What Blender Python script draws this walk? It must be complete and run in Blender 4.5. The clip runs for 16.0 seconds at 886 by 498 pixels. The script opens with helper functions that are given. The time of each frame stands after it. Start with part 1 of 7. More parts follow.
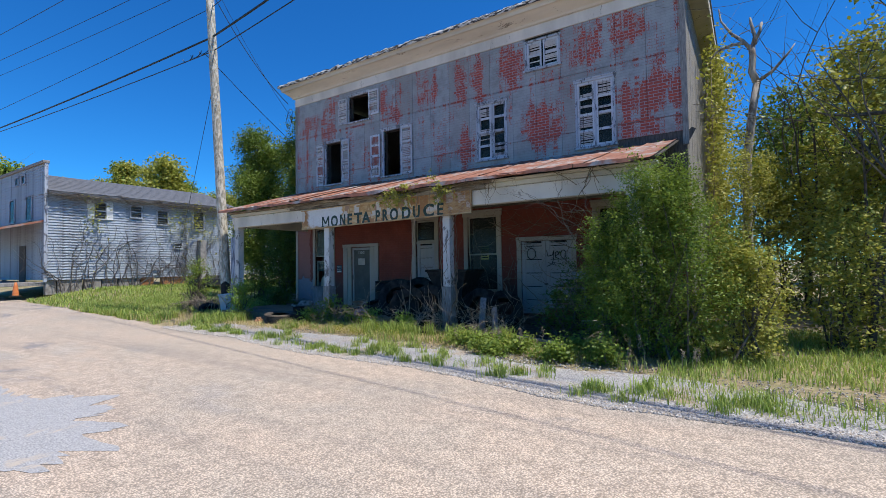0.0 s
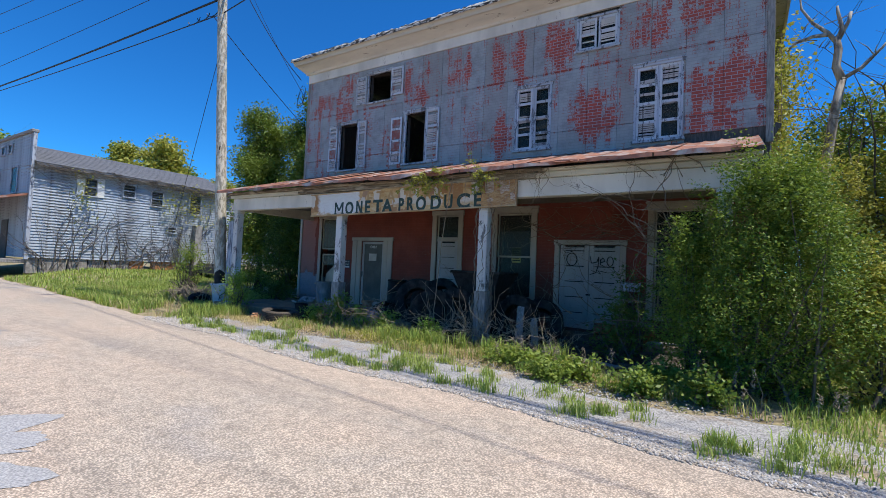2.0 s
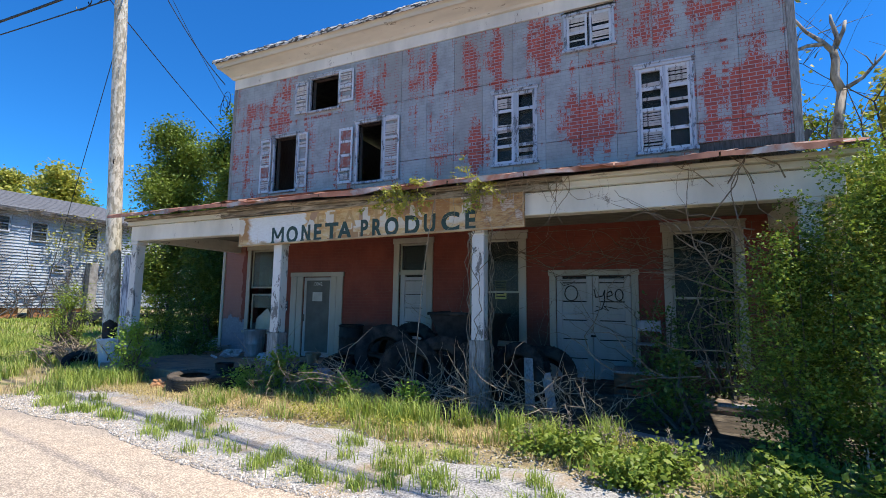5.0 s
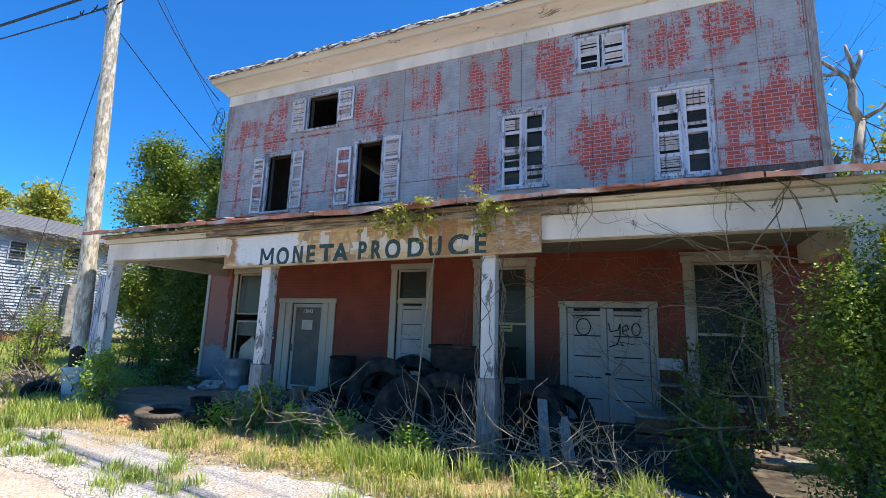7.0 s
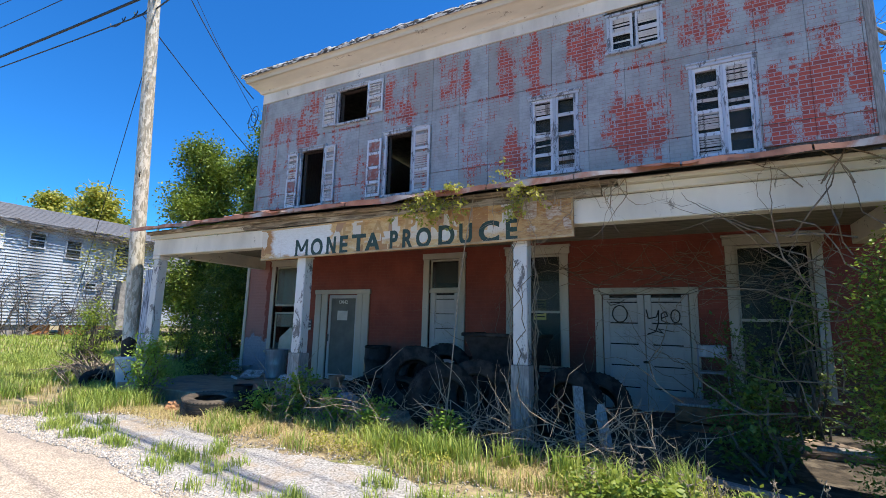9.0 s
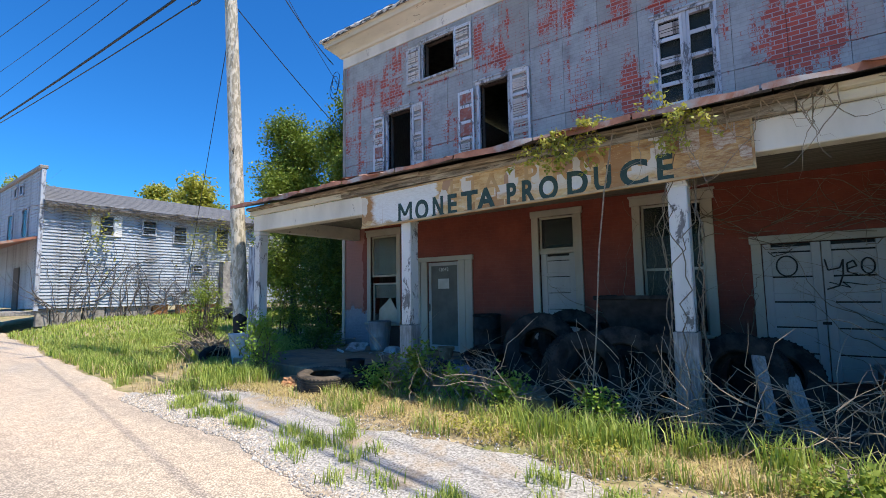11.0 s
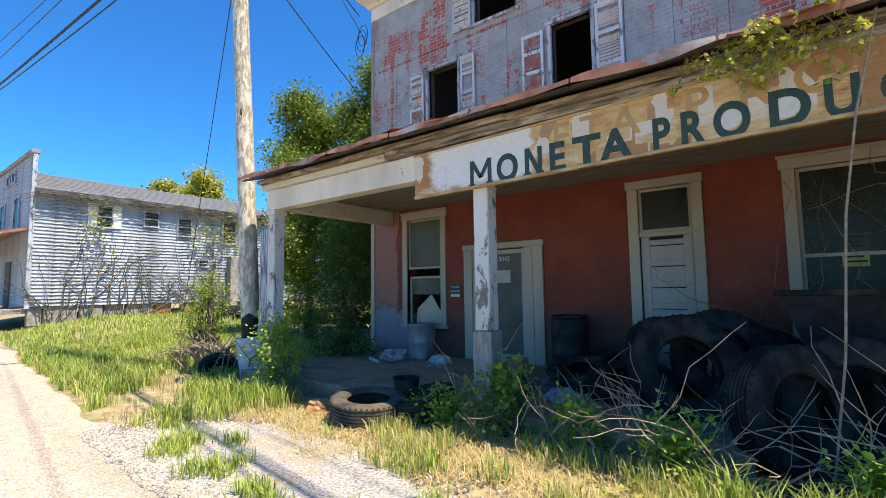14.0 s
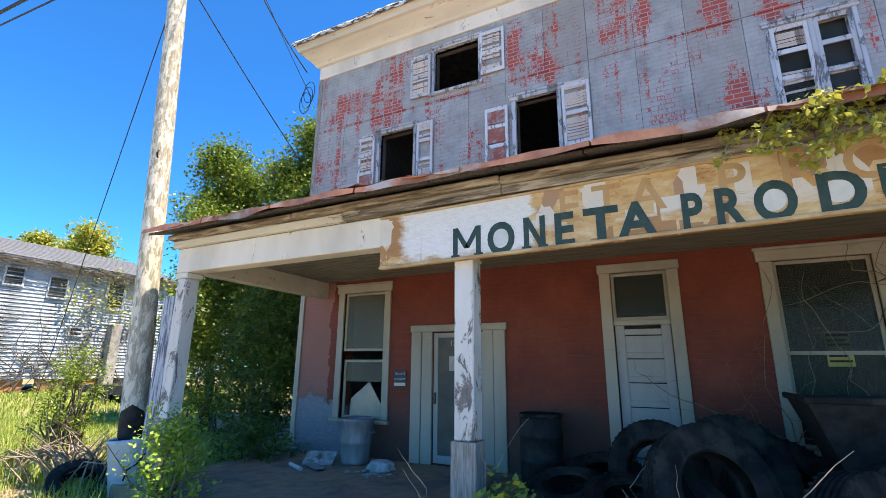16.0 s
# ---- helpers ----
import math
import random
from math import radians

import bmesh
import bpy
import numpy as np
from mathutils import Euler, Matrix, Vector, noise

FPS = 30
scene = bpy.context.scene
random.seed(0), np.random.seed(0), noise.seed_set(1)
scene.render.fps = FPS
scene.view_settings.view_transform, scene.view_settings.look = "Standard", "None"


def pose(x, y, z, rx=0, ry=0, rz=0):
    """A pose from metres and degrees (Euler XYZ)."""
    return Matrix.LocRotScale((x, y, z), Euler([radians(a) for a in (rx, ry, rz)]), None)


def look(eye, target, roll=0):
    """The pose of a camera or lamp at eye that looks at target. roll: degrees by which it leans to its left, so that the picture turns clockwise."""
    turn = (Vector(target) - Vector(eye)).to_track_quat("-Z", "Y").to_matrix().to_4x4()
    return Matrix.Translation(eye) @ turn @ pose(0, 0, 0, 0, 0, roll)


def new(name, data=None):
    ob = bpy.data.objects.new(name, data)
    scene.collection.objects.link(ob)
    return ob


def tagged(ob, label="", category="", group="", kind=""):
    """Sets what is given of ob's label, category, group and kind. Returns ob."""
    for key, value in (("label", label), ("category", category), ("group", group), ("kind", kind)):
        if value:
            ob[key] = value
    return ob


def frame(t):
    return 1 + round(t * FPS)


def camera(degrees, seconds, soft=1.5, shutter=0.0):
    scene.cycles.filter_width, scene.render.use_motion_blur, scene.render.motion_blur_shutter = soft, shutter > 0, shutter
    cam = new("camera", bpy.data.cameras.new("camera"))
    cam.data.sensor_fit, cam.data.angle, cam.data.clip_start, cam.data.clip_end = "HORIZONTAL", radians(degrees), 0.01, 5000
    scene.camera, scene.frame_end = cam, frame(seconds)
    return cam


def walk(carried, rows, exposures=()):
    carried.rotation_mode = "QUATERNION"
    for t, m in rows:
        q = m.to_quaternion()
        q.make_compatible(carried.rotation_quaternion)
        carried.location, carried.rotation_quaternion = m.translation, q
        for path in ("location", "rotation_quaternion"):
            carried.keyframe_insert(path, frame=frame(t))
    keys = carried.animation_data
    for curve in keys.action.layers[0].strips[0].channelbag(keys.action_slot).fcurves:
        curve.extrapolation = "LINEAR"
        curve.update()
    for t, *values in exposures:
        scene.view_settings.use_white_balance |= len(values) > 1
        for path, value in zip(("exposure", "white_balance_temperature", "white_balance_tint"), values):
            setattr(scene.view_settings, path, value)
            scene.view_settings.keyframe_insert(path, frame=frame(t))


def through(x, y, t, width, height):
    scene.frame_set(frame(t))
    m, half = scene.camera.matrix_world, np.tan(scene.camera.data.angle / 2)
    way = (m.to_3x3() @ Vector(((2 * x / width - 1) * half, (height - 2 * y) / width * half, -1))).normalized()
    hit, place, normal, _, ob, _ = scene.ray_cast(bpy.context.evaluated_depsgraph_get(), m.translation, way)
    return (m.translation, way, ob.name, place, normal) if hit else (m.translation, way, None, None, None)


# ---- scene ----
cam = camera(87.0, 16.0, 0.75)
PATH = [
    (0, (0.242, 0.212, 1.594), (-0.855, 1.883, 1.66), -0.9),
    (0.5, (-0.154, 0.407, 1.649), (-1.195, 2.113, 1.725), 0.3),
    (1, (-0.542, 0.687, 1.609), (-1.604, 2.378, 1.722), 0.6),
    (1.5, (-0.928, 0.866, 1.547), (-2.049, 2.52, 1.626), 2.2),
    (2, (-1.294, 1.144, 1.504), (-2.378, 2.823, 1.584), 2.6),
    (2.5, (-1.702, 1.379, 1.547), (-2.806, 3.044, 1.636), 1.4),
    (3, (-2.144, 1.611, 1.557), (-3.335, 3.212, 1.687), 1.3),
    (3.5, (-2.473, 1.883, 1.542), (-3.653, 3.491, 1.698), 0.7),
    (4, (-2.805, 2.187, 1.584), (-3.922, 3.838, 1.75), 0.2),
    (4.5, (-3.056, 2.459, 1.654), (-4.027, 4.195, 1.863), 0.4),
    (4.7, (-3.137, 2.573, 1.63), (-4.021, 4.355, 1.837), 0.6),
    (6.8, (-3.712, 3.255, 1.681), (-4.433, 5.083, 2.054), 1.7),
    (7, (-3.729, 3.263, 1.659), (-4.516, 5.068, 2.011), 1.9),
    (7.5, (-3.706, 3.233, 1.715), (-4.652, 4.958, 2.073), 1.6),
    (8, (-3.656, 3.241, 1.712), (-4.62, 4.954, 2.08), 1.9),
    (8.2, (-3.628, 3.256, 1.684), (-4.543, 4.996, 2.056), 1.9),
    (10.3, (-4.255, 3.555, 1.54), (-5.25, 5.277, 1.75), -0.2),
    (10.5, (-4.39, 3.63, 1.549), (-5.445, 5.317, 1.746), -0.5),
    (11, (-4.753, 3.731, 1.552), (-5.942, 5.329, 1.734), -0.9),
    (11.5, (-5.104, 3.896, 1.562), (-6.282, 5.501, 1.751), -0.0),
    (12, (-5.425, 4.161, 1.521), (-6.511, 5.833, 1.68), 0.2),
    (12.5, (-5.725, 4.385, 1.518), (-6.834, 6.041, 1.689), -1.2),
    (13, (-6.065, 4.594, 1.533), (-7.133, 6.272, 1.744), -0.7),
    (13.5, (-6.44, 4.765, 1.522), (-7.559, 6.411, 1.725), -0.1),
    (14, (-6.822, 4.895, 1.501), (-8.035, 6.475, 1.677), -0.8),
    (14.5, (-7.167, 5.0, 1.55), (-8.331, 6.615, 1.746), -0.6),
    (15, (-7.481, 5.16, 1.541), (-8.575, 6.812, 1.813), 0.4),
    (15.5, (-7.716, 5.266, 1.615), (-8.765, 6.919, 2.021), 0.4),
    (16, (-7.913, 5.368, 1.665), (-8.79, 7.096, 2.159), 0.5),
]
EXPOSURES = [(0.0, 0.09, 6350, 10), (3.5, 0.26, 6450, 10), (4.7, 0.47, 6650, 10), (7.0, 0.86, 6900, 10), (8.2, 0.78, 6800, 10), (10.4, 0.60, 6850, 10), (11.5, 0.57, 6950, 10), (12.5, 0.83, 7500, 10), (13.7, 0.92, 7600, 10), (14.8, 1.06, 7850, 10), (15.4, 1.22, 7700, 10), (16.0, 1.3, 7700, 10)]
walk(cam, [(t, look(eye, target, roll)) for t, eye, target, roll in PATH], EXPOSURES)

# ---- light ----
SUN_WAY = Vector((0.47, 0.08, 1.0)).normalized()
world = bpy.data.worlds.new("sky")
scene.world = world
world.use_nodes = True
wn = world.node_tree
sky = wn.nodes.new("ShaderNodeTexSky")
sky.sky_type, sky.sun_disc = "NISHITA", False
sky.sun_elevation = math.asin(SUN_WAY.z)
sky.sun_rotation = math.atan2(SUN_WAY.x, SUN_WAY.y)
sky.altitude, sky.air_density, sky.dust_density, sky.ozone_density = 1500, 1.0, 0.0, 3.0
deep = wn.nodes.new("ShaderNodeHueSaturation")
deep.inputs["Saturation"].default_value = 1.2
wn.links.new(sky.outputs[0], deep.inputs["Color"])
clear_blue = wn.nodes.new("ShaderNodeMix")
clear_blue.data_type, clear_blue.blend_type = "RGBA", "MULTIPLY"
clear_blue.inputs[0].default_value, clear_blue.inputs[7].default_value = 1.0, (0.30, 0.97, 1.42, 1)
wn.links.new(deep.outputs[0], clear_blue.inputs[6])
wn.links.new(clear_blue.outputs[2], wn.nodes["Background"].inputs[0])
wn.nodes["Background"].inputs[1].default_value = 0.112
sun = new("sun", bpy.data.lights.new("sun", "SUN"))
sun.data.energy, sun.data.angle, sun.data.color = 5.0, radians(0.5), (1.0, 0.93, 0.82)
sun.matrix_basis = look(SUN_WAY * 50, (0, 0, 0))


# ---- mesh building ----
class Shape:
    """Gathers vertices and faces of one mesh."""

    def __init__(self):
        self.v, self.f = [], []

    def add(self, verts, faces, m=None):
        n = len(self.v)
        self.v += [tuple(m @ Vector(p)) if m else tuple(p) for p in verts]
        self.f += [tuple(n + i for i in f) for f in faces]
        return self

    def box(self, x0, x1, y0, y1, z0, z1, b=0.0, m=None):
        """A box; b chamfers its edges."""
        if b <= 0:
            vs = [(x, y, z) for z in (z0, z1) for y in (y0, y1) for x in (x0, x1)]
            return self.add(vs, [(0, 2, 3, 1), (4, 5, 7, 6), (0, 1, 5, 4), (2, 6, 7, 3), (0, 4, 6, 2), (1, 3, 7, 5)], m)
        b = min(b, (x1 - x0) / 2.2, (y1 - y0) / 2.2, (z1 - z0) / 2.2)
        bm = bmesh.new()
        bmesh.ops.create_cube(bm, size=1)
        for v in bm.verts:
            v.co = (x0 if v.co.x < 0 else x1, y0 if v.co.y < 0 else y1, z0 if v.co.z < 0 else z1)
        bmesh.ops.bevel(bm, geom=bm.edges[:], offset=b, segments=1, affect="EDGES")
        bm.verts.index_update()
        self.add([v.co.copy() for v in bm.verts], [[v.index for v in f.verts] for f in bm.faces], m)
        bm.free()
        return self

    def tube(self, path, radii, n=6, cap=True, m=None):
        """A tube along a path with a radius at each point."""
        if isinstance(radii, (int, float)):
            radii = [radii] * len(path)
        path = [Vector(p) for p in path]
        vs, fs, up = [], [], Vector((0.13, 0.31, 0.94))
        for i, p in enumerate(path):
            d = (path[min(i + 1, len(path) - 1)] - path[max(i - 1, 0)]).normalized()
            if abs(d.dot(up)) > 0.95:
                up = Vector((0.94, 0.31, 0.13))
            a = d.cross(up).normalized()
            c = d.cross(a)
            up = a.cross(d)
            for k in range(n):
                w = 2 * math.pi * k / n
                vs.append(p + (a * math.cos(w) + c * math.sin(w)) * radii[i])
        for i in range(len(path) - 1):
            for k in range(n):
                j = (k + 1) % n
                fs.append((i * n + k, i * n + j, i * n + n + j, i * n + n + k))
        if cap:
            fs += [tuple(range(n))[::-1], tuple(range(len(vs) - n, len(vs)))]
        return self.add(vs, fs, m)

    def lathe(self, profile, n=24, m=None):
        """A body of revolution round z from (radius, z) pairs."""
        vs = [(r * math.cos(2 * math.pi * k / n), r * math.sin(2 * math.pi * k / n), z) for r, z in profile for k in range(n)]
        fs = [(i * n + k, i * n + (k + 1) % n, i * n + n + (k + 1) % n, i * n + n + k) for i in range(len(profile) - 1) for k in range(n)]
        return self.add(vs, fs, m)

    def mesh(self, name, smooth=False):
        me = bpy.data.meshes.new(name)
        me.from_pydata(self.v, [], self.f)
        if smooth:
            me.polygons.foreach_set("use_smooth", [True] * len(me.polygons))
        me.update()
        return me


def under(ob, parent):
    ob.parent = parent
    ob.matrix_parent_inverse = parent.matrix_basis.inverted()
    if parent.parent:
        ob.matrix_parent_inverse = Matrix.Identity(4)
    return ob


def thing(name, place, label, category, group="", kind=""):
    """An Empty at a thing's base, to hold its parts."""
    e = new(name)
    e.empty_display_size = 0.2
    e.matrix_basis = Matrix.Translation(place)
    return tagged(e, label, category, group, kind)


def part(name, shape, material, parent=None, label="", smooth=False):
    """Links a shape, given in the world's metres, as one mesh under a thing or a part."""
    ob = new(name, shape.mesh(name, smooth))
    ob.data.materials.append(material)
    if parent:
        under(ob, parent)
    return tagged(ob, label)


def whole(name, shape, material, label, category="", group="", kind="", smooth=False):
    return tagged(part(name, shape, material, None, "", smooth), label, category, group, kind)


def big_mesh(name, verts, tris, material, smooth=False):
    """One mesh out of numpy arrays of vertices and triangles."""
    me = bpy.data.meshes.new(name)
    me.vertices.add(len(verts))
    me.vertices.foreach_set("co", np.asarray(verts, np.float32).ravel())
    me.loops.add(len(tris) * 3)
    me.loops.foreach_set("vertex_index", np.asarray(tris, np.int32).ravel())
    me.polygons.add(len(tris))
    me.polygons.foreach_set("loop_start", np.arange(0, len(tris) * 3, 3, dtype=np.int32))
    me.polygons.foreach_set("loop_total", np.full(len(tris), 3, np.int32))
    me.update(calc_edges=True)
    me.materials.append(material)
    return new(name, me)


# ---- materials ----
def start(name):
    m = bpy.data.materials.new(name)
    m.use_nodes = True
    nt = m.node_tree
    return m, nt, nt.nodes["Principled BSDF"]


def node(nt, kind, **values):
    n = nt.nodes.new(kind)
    for key, value in values.items():
        n.inputs[key.replace("_", " ")].default_value = value
    return n


def coords(nt, scale=(1, 1, 1), where="Object"):
    tc, mp = nt.nodes.new("ShaderNodeTexCoord"), nt.nodes.new("ShaderNodeMapping")
    mp.inputs["Scale"].default_value = scale
    nt.links.new(tc.outputs[where], mp.inputs[0])
    return mp.outputs[0]


def noise_of(nt, at, scale, detail=6, rough=0.6, distort=0.0):
    n = node(nt, "ShaderNodeTexNoise", Scale=scale, Detail=detail, Roughness=rough, Distortion=distort)
    nt.links.new(at, n.inputs["Vector"])
    return n.outputs["Fac"]


def ramp(nt, fac, *stops):
    r = nt.nodes.new("ShaderNodeValToRGB")
    while len(r.color_ramp.elements) < len(stops):
        r.color_ramp.elements.new(0.5)
    for e, (p, c) in zip(r.color_ramp.elements, stops):
        e.position = p
        e.color = (*c, 1) if isinstance(c, tuple) else (c, c, c, 1)
    nt.links.new(fac, r.inputs[0])
    return r.outputs[0]


def mix(nt, fac, a, b, mode="MIX"):
    x = nt.nodes.new("ShaderNodeMix")
    x.data_type, x.blend_type = "RGBA", mode
    for socket, value in ((x.inputs[0], fac), (x.inputs[6], a), (x.inputs[7], b)):
        if isinstance(value, bpy.types.NodeSocket):
            nt.links.new(value, socket)
        elif isinstance(value, tuple):
            socket.default_value = (*value, 1)
        else:
            socket.default_value = value
    return x.outputs[2]


def sums(nt, op, a, b=0.0):
    x = nt.nodes.new("ShaderNodeMath")
    x.operation = op
    for socket, value in ((x.inputs[0], a), (x.inputs[1], b)):
        if isinstance(value, bpy.types.NodeSocket):
            nt.links.new(value, socket)
        else:
            socket.default_value = value
    return x.outputs[0]


def relief(nt, bsdf, height, strength, distance=0.01):
    b = nt.nodes.new("ShaderNodeBump")
    b.inputs["Strength"].default_value, b.inputs["Distance"].default_value = strength, distance
    nt.links.new(height, b.inputs["Height"])
    nt.links.new(b.outputs[0], bsdf.inputs["Normal"])


def surface(name, c1, c2, scale=8, stretch=(1, 1, 1), rough=0.8, bump=0.3, stain=None, stain_scale=1.2, lo=0.35, hi=0.65, stain_lo=0.5, stain_hi=0.62, metal=0.0, island=0.0, shine=0.5):
    """A two-tone grain, with broader stains of a third colour laid over it."""
    m, nt, b = start(name)
    at = coords(nt, stretch)
    g = noise_of(nt, at, scale)
    col = ramp(nt, g, (lo, c1), (hi, c2))
    if stain:
        s = noise_of(nt, coords(nt, tuple(0.5 + 0.5 * k for k in stretch)), stain_scale, 8, 0.65, 0.3)
        col = mix(nt, ramp(nt, s, (stain_lo, 0.0), (stain_hi, 1.0)), col, stain)
    if island:
        info = nt.nodes.new("ShaderNodeObjectInfo")
        k = sums(nt, "MULTIPLY_ADD", info.outputs["Random"], island)
        k.node.inputs[2].default_value = 1 - island / 2
        hsv = nt.nodes.new("ShaderNodeHueSaturation")
        nt.links.new(k, hsv.inputs["Value"])
        nt.links.new(col, hsv.inputs["Color"])
        col = hsv.outputs[0]
    nt.links.new(col, b.inputs["Base Color"])
    b.inputs["Roughness"].default_value, b.inputs["Metallic"].default_value = rough, metal
    b.inputs["Specular IOR Level"].default_value = shine
    relief(nt, b, g, bump)
    return m


def leafy(name, c1, c2, c3, through=0.35):
    """Leaves and blades: colour by piece, some light let through."""
    m, nt, b = start(name)
    geo = nt.nodes.new("ShaderNodeNewGeometry")
    col = ramp(nt, geo.outputs["Random Per Island"], (0.0, c1), (0.55, c2), (1.0, c3))
    broad = noise_of(nt, coords(nt), 0.7, 3)
    col = mix(nt, ramp(nt, broad, (0.35, 0.0), (0.7, 0.55)), col, c3)
    nt.links.new(col, b.inputs["Base Color"])
    b.inputs["Roughness"].default_value = 0.55
    t, mx = nt.nodes.new("ShaderNodeBsdfTranslucent"), nt.nodes.new("ShaderNodeMixShader")
    nt.links.new(col, t.inputs[0])
    mx.inputs[0].default_value = through
    nt.links.new(b.outputs[0], mx.inputs[1])
    nt.links.new(t.outputs[0], mx.inputs[2])
    nt.links.new(mx.outputs[0], nt.nodes["Material Output"].inputs[0])
    return m


# where the red paint is left on the siding: centre x and z, half width and half height, amount
PAINT = ((-1.5, 5.62, 1.0, 0.55, 0.20), (-1.7, 4.85, 1.1, 0.45, 0.11), (-2.1, 7.5, 0.5, 0.55, 0.18), (-3.2, 7.25, 0.5, 0.75, 0.17), (-5.3, 7.2, 0.42, 0.8, 0.18), (-4.4, 5.35, 0.7, 0.65, 0.17),
         (-6.8, 5.35, 0.36, 0.65, 0.15), (-9.75, 7.05, 0.6, 0.8, 0.15), (-8.1, 7.2, 0.34, 0.8, 0.13), (-7.0, 7.25, 0.22, 0.9, 0.14), (-6.35, 7.2, 0.24, 0.85, 0.15), (-12.9, 6.85, 0.6, 0.7, 0.12),
         (-13.9, 6.95, 0.35, 0.5, 0.12), (-7.7, 5.2, 0.25, 0.7, 0.10), (-10.9, 5.5, 0.35, 0.6, 0.05), (-13.9, 5.3, 0.4, 0.9, 0.06), (-0.98, 7.3, 0.18, 0.8, 0.12))


def pressed_metal():
    """Grey sheets pressed in a brick pattern, whose red paint is left in patches and in the grooves."""
    m, nt, b = start("pressed_metal_siding")
    at = coords(nt, (1, 1, 1))
    sw = nt.nodes.new("ShaderNodeSeparateXYZ")
    nt.links.new(at, sw.inputs[0])
    cb = nt.nodes.new("ShaderNodeCombineXYZ")
    nt.links.new(sw.outputs[0], cb.inputs[0])
    nt.links.new(sw.outputs[2], cb.inputs[1])
    br = node(nt, "ShaderNodeTexBrick", Scale=1.0, Mortar_Size=0.008, Brick_Width=0.21, Row_Height=0.075, Mortar_Smooth=0.3)
    br.inputs["Color1"].default_value, br.inputs["Color2"].default_value = (0.47, 0.075, 0.042, 1), (0.30, 0.055, 0.038, 1)
    br.inputs["Mortar"].default_value = (0.36, 0.31, 0.30, 1)
    nt.links.new(cb.outputs[0], br.inputs["Vector"])
    fine = noise_of(nt, at, 26, 6, 0.75)
    grey = ramp(nt, noise_of(nt, at, 2.4, 9, 0.72), (0.28, (0.19, 0.19, 0.185)), (0.48, (0.315, 0.325, 0.33)), (0.64, (0.375, 0.39, 0.395)), (0.78, (0.27, 0.24, 0.21)))
    info = nt.nodes.new("ShaderNodeObjectInfo")
    grey = mix(nt, ramp(nt, info.outputs["Random"], (0.5, 0.0), (1.0, 0.5)), grey, (0.25, 0.215, 0.18))
    grey = mix(nt, sums(nt, "MULTIPLY", br.outputs["Fac"], 0.16), grey, (0.14, 0.13, 0.13))
    # the paint wears off brick by brick
    row = sums(nt, "FLOOR", sums(nt, "DIVIDE", sw.outputs[2], 0.075))
    shift = sums(nt, "MULTIPLY", sums(nt, "FLOORED_MODULO", row, 2.0), 0.105)
    colm = sums(nt, "FLOOR", sums(nt, "DIVIDE", sums(nt, "ADD", sw.outputs[0], shift), 0.21))
    cell = nt.nodes.new("ShaderNodeCombineXYZ")
    nt.links.new(sums(nt, "MULTIPLY", colm, 0.21), cell.inputs[0])
    nt.links.new(sums(nt, "MULTIPLY", row, 0.075), cell.inputs[2])
    patch = noise_of(nt, cell.outputs[0], 1.5, 6, 0.75, 0.2)
    streak = noise_of(nt, coords(nt, (3.6, 1, 0.34)), 1.4, 8, 0.72, 0.15)
    worn = sums(nt, "ADD", sums(nt, "MULTIPLY", patch, 0.72), sums(nt, "MULTIPLY", streak, 0.95))
    worn = sums(nt, "ADD", sums(nt, "SUBTRACT", worn, 0.38), sums(nt, "MULTIPLY", sums(nt, "SUBTRACT", fine, 0.5), 0.34))
    left = None
    for cx, cz, rx, rz, amount in PAINT:
        dx = sums(nt, "POWER", sums(nt, "ABSOLUTE", sums(nt, "DIVIDE", sums(nt, "SUBTRACT", sw.outputs[0], cx), rx)), 2.0)
        dz = sums(nt, "POWER", sums(nt, "ABSOLUTE", sums(nt, "DIVIDE", sums(nt, "SUBTRACT", sw.outputs[2], cz), rz)), 2.0)
        spot = sums(nt, "MULTIPLY", sums(nt, "MAXIMUM", sums(nt, "SUBTRACT", 1.5, sums(nt, "ADD", dx, dz)), 0.0), amount * 0.72)
        left = spot if left is None else sums(nt, "MAXIMUM", left, spot)
    worn = sums(nt, "ADD", worn, left)
    for seam in (5.02, 6.56):
        near = sums(nt, "SUBTRACT", 0.10, sums(nt, "MULTIPLY", sums(nt, "ABSOLUTE", sums(nt, "SUBTRACT", sw.outputs[2], seam)), 1.6))
        worn = sums(nt, "ADD", worn, sums(nt, "MAXIMUM", near, 0.0))
    faces = ramp(nt, worn, (0.566, 0.0), (0.582, 1.0))
    grooves = sums(nt, "MULTIPLY", ramp(nt, worn, (0.495, 0.0), (0.52, 0.8)), br.outputs["Fac"])
    col = mix(nt, grooves, grey, (0.36, 0.075, 0.055))
    col = mix(nt, faces, col, br.outputs["Color"])
    rust = ramp(nt, noise_of(nt, coords(nt, (1, 1, 0.5)), 1.7, 9, 0.75), (0.60, 0.0), (0.74, 0.55))
    col = mix(nt, rust, col, (0.22, 0.15, 0.115))
    nt.links.new(col, b.inputs["Base Color"])
    b.inputs["Roughness"].default_value = 0.62
    h = sums(nt, "SUBTRACT", sums(nt, "MULTIPLY", fine, 0.6), sums(nt, "MULTIPLY", br.outputs["Fac"], 0.8))
    relief(nt, b, h, 0.35, 0.007)
    return m


